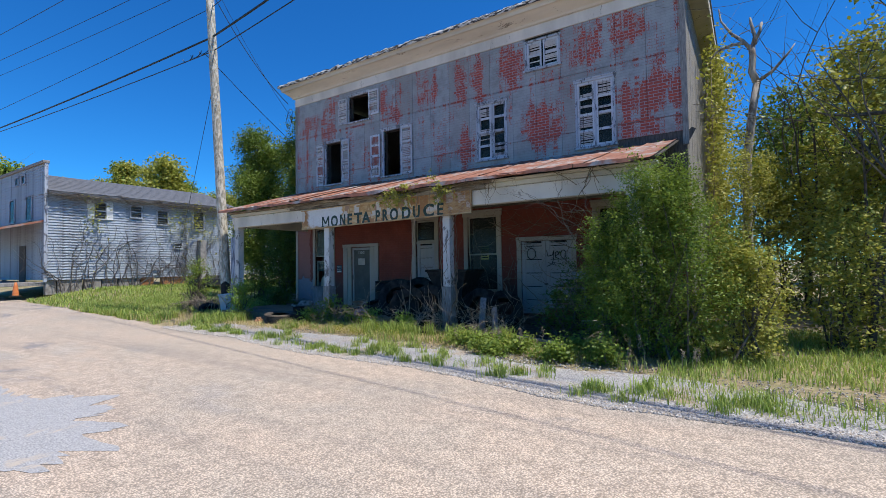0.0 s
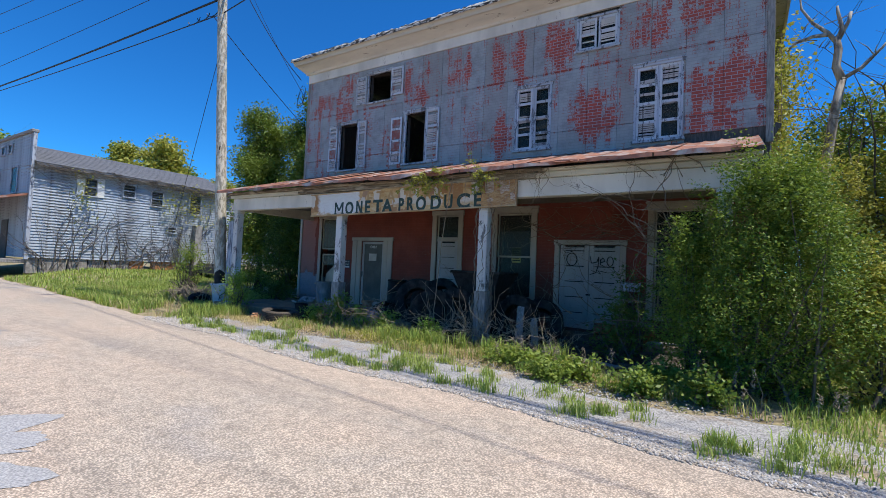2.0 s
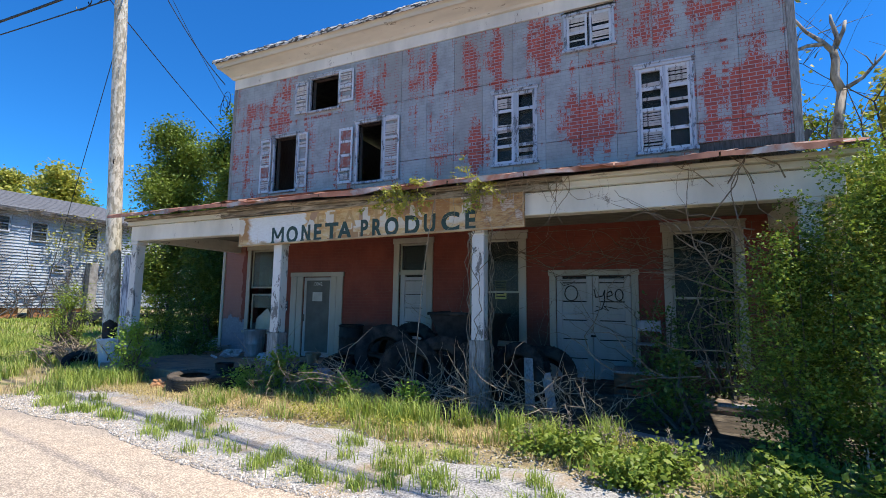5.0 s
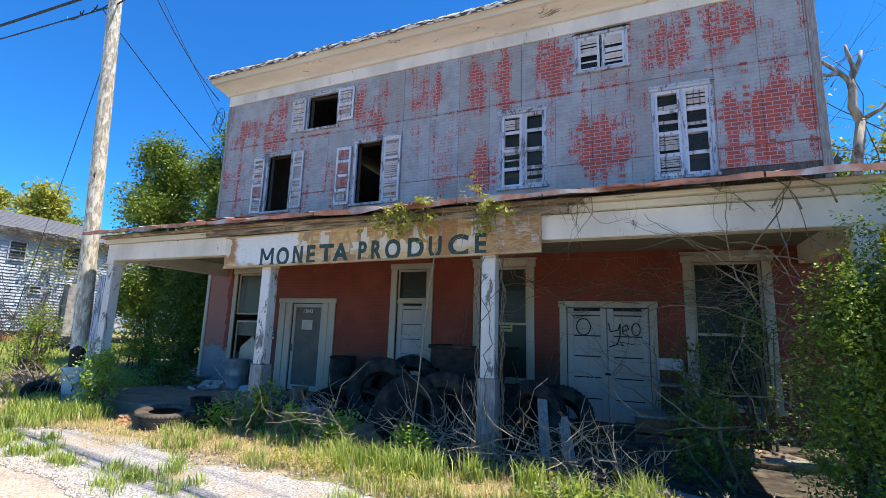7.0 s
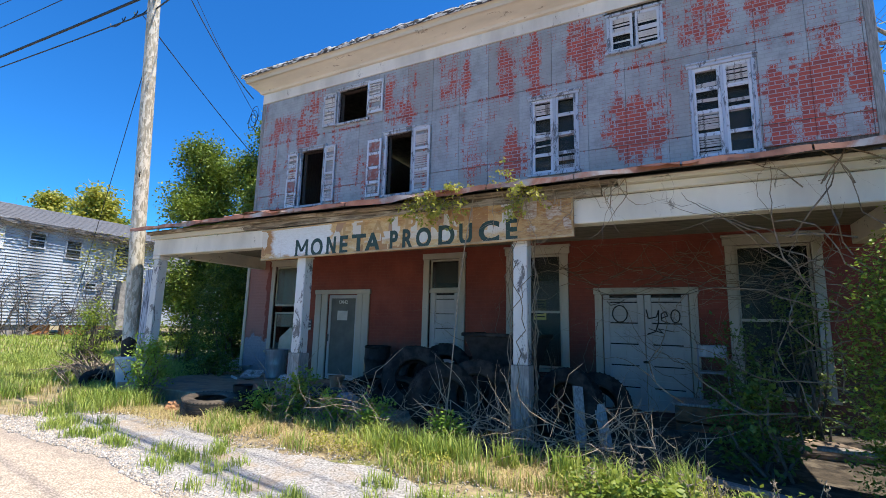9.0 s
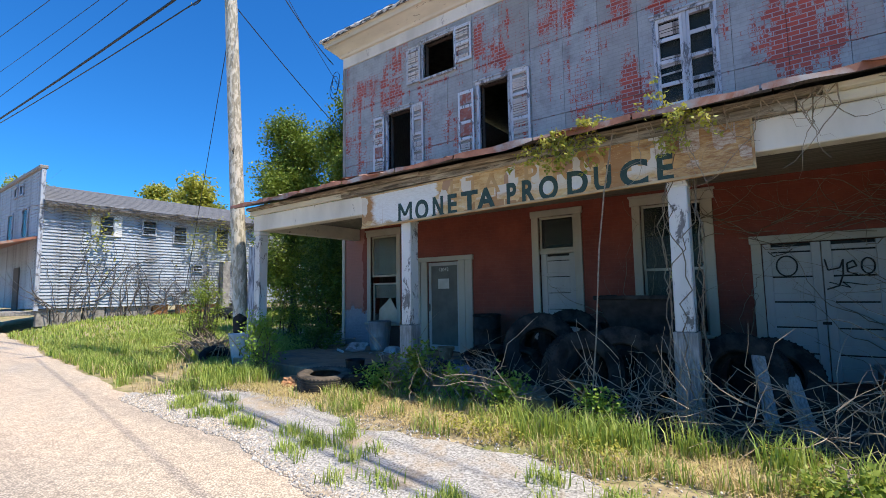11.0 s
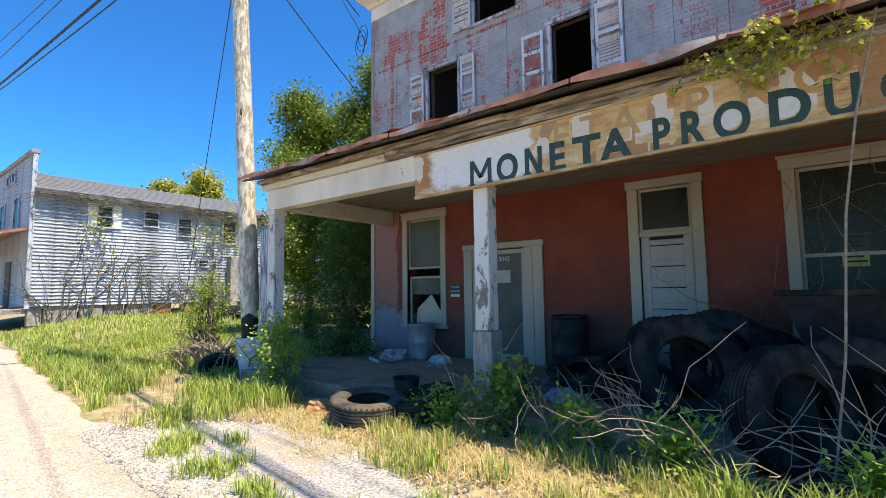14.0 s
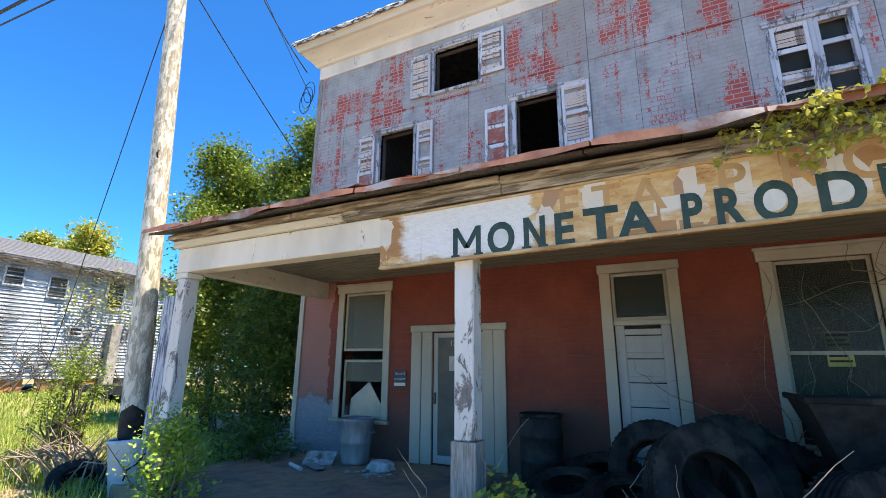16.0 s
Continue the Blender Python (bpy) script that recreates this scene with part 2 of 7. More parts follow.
def red_wall():
    """Painted brick: red, a faded slate-blue dado by the corner and darker near the floor."""
    m, nt, b = start("painted_brick")
    at = coords(nt)
    sp = nt.nodes.new("ShaderNodeSeparateXYZ")
    nt.links.new(at, sp.inputs[0])
    cb = nt.nodes.new("ShaderNodeCombineXYZ")
    nt.links.new(sp.outputs[0], cb.inputs[0])
    nt.links.new(sp.outputs[2], cb.inputs[1])
    br = node(nt, "ShaderNodeTexBrick", Scale=1.0, Mortar_Size=0.008, Brick_Width=0.215, Row_Height=0.075, Mortar_Smooth=0.5)
    nt.links.new(cb.outputs[0], br.inputs["Vector"])
    n1 = noise_of(nt, at, 1.6, 8, 0.7)
    fine = noise_of(nt, at, 30, 4, 0.7)
    red = ramp(nt, n1, (0.3, (0.135, 0.023, 0.012)), (0.55, (0.20, 0.037, 0.019)), (0.75, (0.245, 0.058, 0.034)))
    red = mix(nt, sums(nt, "MULTIPLY", br.outputs["Fac"], 0.3), red, (0.20, 0.06, 0.04))
    # paler, weathered end by the open corner
    pale = sums(nt, "LESS_THAN", sums(nt, "ADD", sp.outputs[0], sums(nt, "MULTIPLY", n1, 0.5)), -13.55)
    red = mix(nt, sums(nt, "MULTIPLY", pale, 0.55), red, (0.42, 0.22, 0.18))
    edge = sums(nt, "ADD", sp.outputs[2], sums(nt, "MULTIPLY", noise_of(nt, at, 2.5, 6, 0.7), 0.9))
    dado = ramp(nt, sums(nt, "MULTIPLY", edge, 0.5), (0.76, 1.0), (0.79, 0.0))
    blue = ramp(nt, fine, (0.3, (0.15, 0.17, 0.21)), (0.7, (0.24, 0.26, 0.30)))
    near = ramp(nt, sums(nt, "MULTIPLY", sums(nt, "ADD", sums(nt, "ADD", sp.outputs[0], 15.0), sums(nt, "MULTIPLY", n1, 1.2)), 0.25), (0.57, 1.0), (0.62, 0.0))
    low_dark = ramp(nt, sums(nt, "MULTIPLY", edge, 0.5), (0.70, 0.75), (0.85, 0.0))
    red = mix(nt, low_dark, red, (0.085, 0.05, 0.042))
    col = mix(nt, sums(nt, "MULTIPLY", dado, near), red, blue)
    nt.links.new(col, b.inputs["Base Color"])
    b.inputs["Roughness"].default_value = 0.75
    relief(nt, b, sums(nt, "SUBTRACT", sums(nt, "MULTIPLY", fine, 0.6), br.outputs["Fac"]), 0.5, 0.006)
    return m


def old_paint(name, paint, bare, scale=3.0, cover=0.5, stretch=(1, 1, 0.35), rough=0.7):
    """White or cream paint flaking off grey wood."""
    m, nt, b = start(name)
    at = coords(nt, stretch)
    s = noise_of(nt, at, scale, 10, 0.78, 0.6)
    g = noise_of(nt, coords(nt, (6, 6, 0.8)), 9, 5, 0.6)
    wood = ramp(nt, g, (0.35, tuple(0.6 * k for k in bare)), (0.65, bare))
    dirt = ramp(nt, noise_of(nt, at, 1.1, 6), (0.35, tuple(0.75 * k for k in paint)), (0.6, paint))
    flake = ramp(nt, s, (cover, 0.0), (cover + 0.03, 1.0))
    nt.links.new(mix(nt, flake, dirt, wood), b.inputs["Base Color"])
    b.inputs["Roughness"].default_value = rough
    relief(nt, b, sums(nt, "SUBTRACT", sums(nt, "MULTIPLY", g, 0.3), flake), 0.6, 0.004)
    return m


def asphalt():
    """Bleached, dusty chip-seal with darker patches, cracks and tyre-dust."""
    m, nt, b = start("bleached_chip_seal")
    at = coords(nt)
    broad = noise_of(nt, coords(nt, (0.5, 1.0, 1)), 0.42, 7, 0.6, 0.5)
    chips = nt.nodes.new("ShaderNodeTexVoronoi")
    chips.inputs["Scale"].default_value = 62
    nt.links.new(at, chips.inputs["Vector"])
    fine = noise_of(nt, at, 70, 2, 0.8)
    base = ramp(nt, broad, (0.30, (0.52, 0.47, 0.42)), (0.42, (0.62, 0.52, 0.41)), (0.56, (0.69, 0.55, 0.42)), (0.68, (0.64, 0.55, 0.45)))
    ruts = noise_of(nt, coords(nt, (0.035, 0.9, 1)), 1.6, 5, 0.6, 0.2)
    base = mix(nt, ramp(nt, ruts, (0.50, 0.0), (0.66, 0.5)), base, (0.40, 0.345, 0.29))
    grey = ramp(nt, noise_of(nt, coords(nt, (0.35, 0.8, 1)), 0.55, 6, 0.65, 0.8), (0.60, 0.0), (0.66, 0.65))
    base = mix(nt, grey, base, (0.27, 0.28, 0.30))
    speck = ramp(nt, sums(nt, "MULTIPLY", chips.outputs["Distance"], 1.0), (0.1, 1.25), (0.7, 0.50))
    col = mix(nt, 1.0, base, speck, "MULTIPLY")
    mottle = ramp(nt, noise_of(nt, at, 5.0, 9, 0.78), (0.32, 0.74), (0.62, 1.14))
    col = mix(nt, 1.0, col, mottle, "MULTIPLY")
    col = mix(nt, ramp(nt, fine, (0.56, 0.0), (0.64, 0.85)), col, (0.20, 0.175, 0.155))
    ck = nt.nodes.new("ShaderNodeTexVoronoi")
    ck.feature = "DISTANCE_TO_EDGE"
    ck.inputs["Scale"].default_value = 0.22
    wob = nt.nodes.new("ShaderNodeVectorMath")
    wob.operation = "ADD"
    nz = node(nt, "ShaderNodeTexNoise", Scale=1.6, Detail=6)
    nt.links.new(at, nz.inputs["Vector"])
    nt.links.new(at, wob.inputs[0])
    nt.links.new(nz.outputs["Color"], wob.inputs[1])
    nt.links.new(wob.outputs[0], ck.inputs["Vector"])
    crack = ramp(nt, ck.outputs["Distance"], (0.0, 0.22), (0.004, 0.0))
    col = mix(nt, crack, col, (0.12, 0.11, 0.10))
    nt.links.new(col, b.inputs["Base Color"])
    b.inputs["Roughness"].default_value = 0.9
    relief(nt, b, sums(nt, "ADD", chips.outputs["Distance"], fine), 0.5, 0.006)
    return m


def shed_glass(name, tint):
    m, nt, b = start(name)
    d = ramp(nt, noise_of(nt, coords(nt, (1, 1, 0.6)), 2.2, 6), (0.35, tuple(0.7 * k for k in tint)), (0.7, tint))
    nt.links.new(d, b.inputs["Base Color"])
    b.inputs["Roughness"].default_value, b.inputs["Alpha"].default_value = 0.22, 0.5
    b.inputs["Specular IOR Level"].default_value = 0.2
    return m


SIDING = pressed_metal()
RED = red_wall()
WHITE = old_paint("flaking_white_paint", (0.74, 0.69, 0.61), (0.30, 0.26, 0.22), cover=0.60)
POSTW = old_paint("peeling_post_paint", (0.72, 0.69, 0.65), (0.20, 0.18, 0.17), scale=5, cover=0.55)
CREAM = old_paint("weathered_cream_paint", (0.64, 0.59, 0.49), (0.24, 0.20, 0.16), scale=5.0, cover=0.60, stretch=(0.35, 1, 1.6))
TRIM = old_paint("dull_cream_trim", (0.42, 0.38, 0.31), (0.27, 0.24, 0.20), cover=0.63)
DOORP = old_paint("dull_white_door_paint", (0.41, 0.40, 0.38), (0.30, 0.28, 0.25), cover=0.68)
SHUT = old_paint("shutter_paint", (0.58, 0.61, 0.66), (0.21, 0.22, 0.25), scale=6, cover=0.54)
GREYWOOD = surface("grey_weathered_wood", (0.16, 0.15, 0.14), (0.36, 0.34, 0.32), 10, (5, 5, 0.5), 0.85, 0.6)
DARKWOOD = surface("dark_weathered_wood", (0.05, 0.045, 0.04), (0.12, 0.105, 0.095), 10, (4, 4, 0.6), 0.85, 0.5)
RUST = surface("rusted_roof_metal", (0.22, 0.085, 0.05), (0.36, 0.16, 0.10), 5, (1, 1, 1), 0.75, 0.4, (0.36, 0.33, 0.31), 1.5)
ASPHALT = asphalt()
GROUND = surface("soil_and_thatch", (0.20, 0.155, 0.085), (0.42, 0.34, 0.20), 7, rough=0.95, bump=0.9, stain=(0.16, 0.18, 0.05), stain_scale=0.9)
GRAVELM = surface("pale_gravel", (0.12, 0.115, 0.11), (0.50, 0.49, 0.475), 46, rough=0.9, bump=1.0, stain=(0.36, 0.255, 0.14), stain_scale=1.1, lo=0.34, hi=0.62, stain_lo=0.52, stain_hi=0.70)
CONCRETE = surface("dusty_concrete", (0.24, 0.16, 0.095), (0.34, 0.245, 0.155), 6, rough=0.9, bump=0.3, stain=(0.14, 0.12, 0.10))
POLEWOOD = surface("weathered_pole_wood", (0.22, 0.20, 0.15), (0.46, 0.42, 0.33), 9, (3, 3, 0.5), 0.85, 0.9, (0.60, 0.56, 0.47), 7, stain_lo=0.48, stain_hi=0.54)
BARK = surface("bark", (0.06, 0.05, 0.04), (0.16, 0.135, 0.11), 9, (2, 2, 0.5), 0.9, 0.8)
PALEBARK = surface("bleached_dead_wood", (0.20, 0.175, 0.15), (0.55, 0.50, 0.44), 5, (2, 2, 0.5), 0.85, 0.6, (0.12, 0.10, 0.085), 3)
VINE = surface("brown_vine_stems", (0.11, 0.08, 0.055), (0.25, 0.195, 0.14), 14, rough=0.85, bump=0.3)
TWIG = surface("dry_twigs", (0.19, 0.145, 0.10), (0.38, 0.305, 0.225), 14, rough=0.85, bump=0.3)
GLASS = shed_glass("dusty_window_glass", (0.07, 0.078, 0.07))
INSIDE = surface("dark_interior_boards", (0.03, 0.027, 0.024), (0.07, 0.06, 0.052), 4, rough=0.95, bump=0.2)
GRASS = leafy("grass_blades", (0.14, 0.24, 0.035), (0.27, 0.39, 0.06), (0.47, 0.51, 0.13))
STRAW = leafy("dry_grass_blades", (0.48, 0.37, 0.19), (0.64, 0.50, 0.28), (0.44, 0.40, 0.15), 0.25)
LEAF = leafy("spring_leaves", (0.10, 0.17, 0.022), (0.18, 0.27, 0.035), (0.30, 0.36, 0.055))
YLEAF = leafy("yellow_green_leaves", (0.25, 0.28, 0.035), (0.36, 0.37, 0.055), (0.46, 0.43, 0.09))
TLEAF = leafy("deep_green_tree_leaves", (0.055, 0.105, 0.014), (0.125, 0.205, 0.028), (0.27, 0.34, 0.05), 0.25)
DLEAF = leafy("dark_leaves", (0.05, 0.095, 0.016), (0.09, 0.15, 0.025), (0.16, 0.23, 0.04))

# ---- the produce store ----
WX0, WX1, WY, DEEP = -14.55, -0.87, 12.35, 22.5
FLOOR_Z, UPPER_Z, FRIEZE_Z = 0.2, 3.42, 7.88
UP = {"a": (-12.87, -12.10, 4.62, 6.15), "b": (-10.07, -9.36, 4.62, 6.15), "c": (-11.67, -10.75, 6.74, 7.66),
      "d": (-6.40, -5.50, 4.66, 6.28), "e": (-3.42, -2.52, 4.58, 6.28), "f": (-4.80, -3.90, 6.97, 7.88 - 0.02)}
LOW = {"win1": (-13.50, -12.60, 0.80, 3.0), "door": (-11.62, -10.72, 0.2, 2.24), "tall": (-8.76, -8.03, 0.2, 3.0),
       "win3": (-6.82, -5.85, 0.80, 3.0), "garage": (-5.10, -3.68, 0.2, 2.2), "win4": (-2.97, -1.95, 0.62, 3.0)}


def pierced(x0, x1, z0, z1, holes):
    """The rectangle less the holes, as a set of rectangles."""
    xs = sorted({x0, x1, *(min(max(h[k], x0), x1) for h in holes for k in (0, 1))})
    out = []
    for a, b in zip(xs, xs[1:]):
        if b - a < 1e-4:
            continue
        mid = (a + b) / 2
        cuts = sorted((h[2], h[3]) for h in holes if h[0] < mid < h[1])
        z = z0
        for c0, c1 in cuts:
            if c0 > z and z < z1:
                out.append((a, b, z, min(c0, z1)))
            z = max(z, c1)
        if z < z1:
            out.append((a, b, z, z1))
    return out


store = thing("wall_store", (WX0, WY, 0), "two-storey abandoned produce store with red brick base and patchy siding", "building", kind="structure")
s = Shape()
for a, b, z0, z1 in pierced(WX0, WX1, 0, UPPER_Z, LOW.values()):
    s.box(a, b, WY, WY + 0.3, z0, z1)
part("brick_wall", s, RED, store, "red painted brick wall with slate-blue dado patch")
s = Shape()
for a, b, z0, z1 in pierced(WX0 + 0.02, WX1 - 0.02, UPPER_Z, 8.5, UP.values()):
    s.box(a, b, WY + 0.03, WY + 0.2, z0, z1)
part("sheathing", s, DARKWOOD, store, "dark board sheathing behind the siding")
s = Shape().box(WX0, WX0 + 0.25, WY + 0.3, DEEP, 0, 8.4).box(WX0 + 0.25, WX1 - 0.25, DEEP - 0.25, DEEP, 0, 8.4)
part("back_wall", s, GREYWOOD, store)
s = Shape().box(WX1 - 0.25, WX1 - 0.03, WY + 0.3, DEEP, 0, 8.4)
side = part("side_wall", s, DARKWOOD, store, "grey weathered vertical boards")
s = Shape().box(WX0 + 0.25, WX1 - 0.25, WY + 0.3, DEEP - 0.25, 3.45, 3.6)
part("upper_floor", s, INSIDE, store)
s = Shape().box(WX0 - 0.3, WX1 + 0.45, 11.86, DEEP + 0.3, 8.56, 8.66, 0.02)
roof = part("roof", s, surface("tar_roof", (0.06, 0.06, 0.06), (0.16, 0.155, 0.15), 6), store)
# cornice: frieze, bed mould, sloped soffit, crown
s = Shape().box(WX0 - 0.02, WX1 + 0.02, WY - 0.045, WY + 0.03, FRIEZE_Z, 8.18, 0.006)
part("frieze", s, WHITE, store, "flaking white frieze board")
s = Shape()
prof = [(WY - 0.05, 8.18), (WY - 0.10, 8.19), (WY - 0.13, 8.24), (WY - 0.38, 8.42), (WY - 0.44, 8.43), (WY - 0.46, 8.50), (WY - 0.50, 8.56), (WY + 0.02, 8.56), (WY + 0.02, 8.18)]
vs = [(x, y, z) for x in (WX0 - 0.02, WX1 + 0.02) for y, z in prof]
for k, (y, z) in enumerate(prof):
    vs[k] = (WX0 - 0.02 - max(0, WY - y) * 0.75, y, z)
    vs[k + len(prof)] = (WX1 + 0.02 + max(0, WY - y) * 0.9, y, z)
n = len(prof)
s.add(vs, [(k, (k + 1) % n, n + (k + 1) % n, n + k) for k in range(n)] + [tuple(range(n))[::-1], tuple(range(n, 2 * n))])
part("cornice", s, CREAM, store, "weathered cream cornice with peeling paint")
s = Shape().box(WX0 - 0.42, WX1 + 0.5, WY - 0.53, WY - 0.40, 8.565, 8.62, 0.01)
part("crown_edge", s, GREYWOOD, store)
s, n = Shape(), 260
for i in range(n + 1):
    x = WX0 - 0.44 + (WX1 - WX0 + 0.96) * i / n
    up, out = 0.045 + 0.05 * noise.noise((x * 3.1, 2, 7)) + 0.04 * noise.noise((x * 11, 4, 1)), 0.03 * noise.noise((x * 5, 1, 9))
    s.v += [(x, WY - 0.545 - out, 8.535 - 0.03 * noise.noise((x * 7, 3, 3))), (x, WY - 0.56 - out, 8.60), (x, WY - 0.52, 8.63 + up)]
s.f = [(3 * i + j, 3 * i + 3 + j, 3 * i + 4 + j, 3 * i + 1 + j) for i in range(n) for j in (0, 1)]
part("roofing_edge", s, surface("ragged_roofing", (0.045, 0.042, 0.04), (0.62, 0.60, 0.56), 4, (1.2, 1, 5), 0.85, 0.6, lo=0.46, hi=0.54), store, "ragged dark and white roofing edge")
s = Shape().box(WX1 - 0.02, WX1 + 0.42, WY + 0.02, DEEP, 8.40, 8.555).box(WX1 + 0.36, WX1 + 0.42, WY + 0.02, DEEP, 8.28, 8.40)
part("side_eave", s, CREAM, store)
s = Shape().box(WX0 - 0.04, WX0 + 0.07, WY - 0.03, WY - 0.003, UPPER_Z, FRIEZE_Z, 0.005)
part("corner_board", s, GREYWOOD, store)
s = Shape().box(WX0 - 0.05, WX0 + 0.06, WY - 0.03, WY - 0.003, 0.2, 3.3, 0.005)
part("corner_board", s, TRIM, store)
s = Shape().box(WX1 - 0.10, WX1 + 0.03, WY - 0.03, WY + 0.02, 4.3, FRIEZE_Z, 0.005)
part("corner_board", s, GREYWOOD, store)

# porch
porch = thing("porch", (-7.7, 10.8, 0), "sagging porch with peeling beam and rusted metal roof", "porch", kind="structure")
PX0, PX1, PY = -14.14, -1.22, 9.40
part("slab", Shape().box(-14.6, -7.2, 9.25, WY, -0.3, FLOOR_Z, 0.02), CONCRETE, porch, "dusty concrete porch floor")
# the ledge's earth is coloured near black to carry the porch's shade too
part("ledge", Shape().box(-7.198, -0.95, 11.2, WY, -0.3, 0.14, 0.02), surface("earth_and_shade_ledge", (0.035, 0.03, 0.024), (0.10, 0.08, 0.06), 6, rough=0.95, bump=0.6, stain=(0.15, 0.12, 0.09), stain_scale=4), porch, "dark earth-covered ledge with porch shade in its colour")
# ceiling boards coloured darker than the trim to deepen the porch shade
part("ceiling", Shape().box(PX0, PX1, PY + 0.2, WY, 3.24, 3.29), surface("shaded_ceiling_boards", (0.15, 0.13, 0.10), (0.28, 0.25, 0.20), 5, (0.4, 4, 1), 0.85, 0.3), porch)
part("front_beam", Shape().box(PX0, PX1, PY, PY + 0.22, 2.92, 3.26, 0.012), WHITE, porch, "white beam with flaking paint")
part("end_beam", Shape().box(PX0 + 0.02, PX0 + 0.22, PY + 0.22, WY, 2.94, 3.24, 0.01), CREAM, porch)
part("end_beam", Shape().box(PX1 - 0.22, PX1 - 0.02, PY + 0.22, WY, 2.94, 3.24, 0.01), CREAM, porch)
part("moulding", Shape().box(-14.19, -11.2, PY - 0.07, PY + 0.02, 3.263, 3.36, 0.012).box(-4.6, PX1 + 0.07, PY - 0.07, PY + 0.02, 3.263, 3.36, 0.012).box(-4.4, PX1 + 0.14, PY - 0.16, PY + 0.04, 3.362, 3.42, 0.01), CREAM, porch)
ROT = surface("rotten_brown_fascia", (0.05, 0.038, 0.028), (0.30, 0.24, 0.175), 5, (0.35, 5, 7), 0.9, 1.0, (0.42, 0.36, 0.28), 3.0)
for xa, xb, dz in ((-14.2, -11.9, 0.0), (-11.9, -9.3, 0.008), (-9.3, -6.9, -0.006), (-6.9, -4.4, 0.01)):
    part("fascia_board", Shape().box(xa + 0.004, xb, PY - 0.16, PY + 0.04, 3.36 + dz, 3.425 + dz, 0.01).box(max(xa, -11.19), xb if xb < -4.5 else -4.61, PY - 0.09, PY + 0.02, 3.263, 3.358 + dz, 0.01) if xb > -11 else Shape().box(xa + 0.004, xb, PY - 0.16, PY + 0.04, 3.36 + dz, 3.425 + dz, 0.01), ROT, porch, "rotten brown fascia board")
PITCH = math.atan2(4.40 - 3.43, WY - 9.12)


def on_roof(x, y, dz=0.0):
    return Vector((x, y, 3.43 + (y - 9.12) * math.tan(PITCH) + dz))


s = Shape()
for k in range(18):
    xa = -14.45 + k * (13.4 / 18)
    s.add([on_roof(xa, 9.12), on_roof(xa + 0.73, 9.12), on_roof(xa + 0.73, WY - 0.002), on_roof(xa, WY - 0.002),
           on_roof(xa, 9.12, 0.03), on_roof(xa + 0.73, 9.12, 0.03), on_roof(xa + 0.73, WY - 0.002, 0.03), on_roof(xa, WY - 0.002, 0.03)],
          [(0, 3, 2, 1), (4, 5, 6, 7), (0, 1, 5, 4), (1, 2, 6, 5), (2, 3, 7, 6), (3, 0, 4, 7)])
part("roof_decking", s, DARKWOOD, porch)
for k in range(22):
    xa = -14.42 + k * (13.3 / 22)
    w, lift, out = 13.3 / 22 + 0.03, 0.034 + 0.006 * (k % 2) + random.uniform(0, 0.012), random.uniform(-0.10, 0.05)
    if k in (5, 6):
        lift += 0.035
    if k in (14, 15):
        out = 0.25
    s, n = Shape(), 13
    vs, fs = [], []
    for i in range(n):
        x = xa + w * i / (n - 1)
        crest = 0.022 * max(0, math.cos(2 * math.pi * 2 * i / (n - 1))) ** 2
        for y in (9.02 + out + 0.02 * math.sin(7 * x), 10.2, WY - 0.01):
            sag = 0.02 * math.sin(3.1 * x + y) if y < 9.5 else 0
            vs.append(on_roof(x, y, lift + crest + sag))
    fs = [(3 * i + j, 3 * i + 3 + j, 3 * i + 4 + j, 3 * i + 1 + j) for i in range(n - 1) for j in (0, 1)]
    s.add(vs, fs)
    part("roof_sheet", s, RUST, porch)

for k in range(11):
    xa = -14.3 + 1.18 * k
    n, dip = 17, random.uniform(0.0, 0.035)
    vs = []
    for i in range(n):
        x = xa + 1.16 * i / (n - 1)
        out = 0.03 * math.sin(2.1 * x) + 0.02 * math.sin(6.7 * x + 1)
        drop = 0.045 + 0.03 * noise.noise((x * 2.3, 5.0, 1.0)) + dip * math.sin(math.pi * i / (n - 1))
        vs += [on_roof(x, 9.10, 0.06), on_roof(x, 8.97 - out, 0.075 + 0.01 * math.sin(9 * x)), on_roof(x, 8.955 - out, 0.06 - drop)]
    part("drip_edge", Shape().add(vs, [(3 * i + j, 3 * i + 3 + j, 3 * i + 4 + j, 3 * i + 1 + j) for i in range(n - 1) for j in (0, 1)]), RUST, porch, "curled rusted sheet edge")
for x, wrap in ((-14.03, 1.0), (-9.75, 1.03), (-5.72, 1.07), (-1.55, 0.95)):
    post = thing("porch_post", (x, 9.53, FLOOR_Z), "square porch post with peeling white paint and bare wooden base", "post", "porch posts")
    part("shaft", Shape().box(x - 0.1, x + 0.1, 9.43, 9.63, wrap, 2.84, 0.012), POSTW, post)
    part("cap", Shape().box(x - 0.125, x + 0.125, 9.405, 9.655, 2.84, 2.92, 0.012), WHITE, post)
    part("neck", Shape().box(x - 0.11, x + 0.11, 9.42, 9.64, 2.68, 2.71, 0.006), WHITE, post)
    for xa, xb, ya, yb in ((x - 0.122, x + 0.122, 9.408, 9.428), (x - 0.122, x + 0.122, 9.632, 9.652), (x - 0.122, x - 0.102, 9.43, 9.63), (x + 0.102, x + 0.122, 9.43, 9.63)):
        part("base", Shape().box(xa, xb, ya, yb, FLOOR_Z - 0.35, wrap, 0.005), GREYWOOD, post, "bare grey wooden base board")
    part("core", Shape().box(x - 0.1, x + 0.1, 9.43, 9.63, FLOOR_Z - 0.35, wrap - 0.002), DARKWOOD, post)

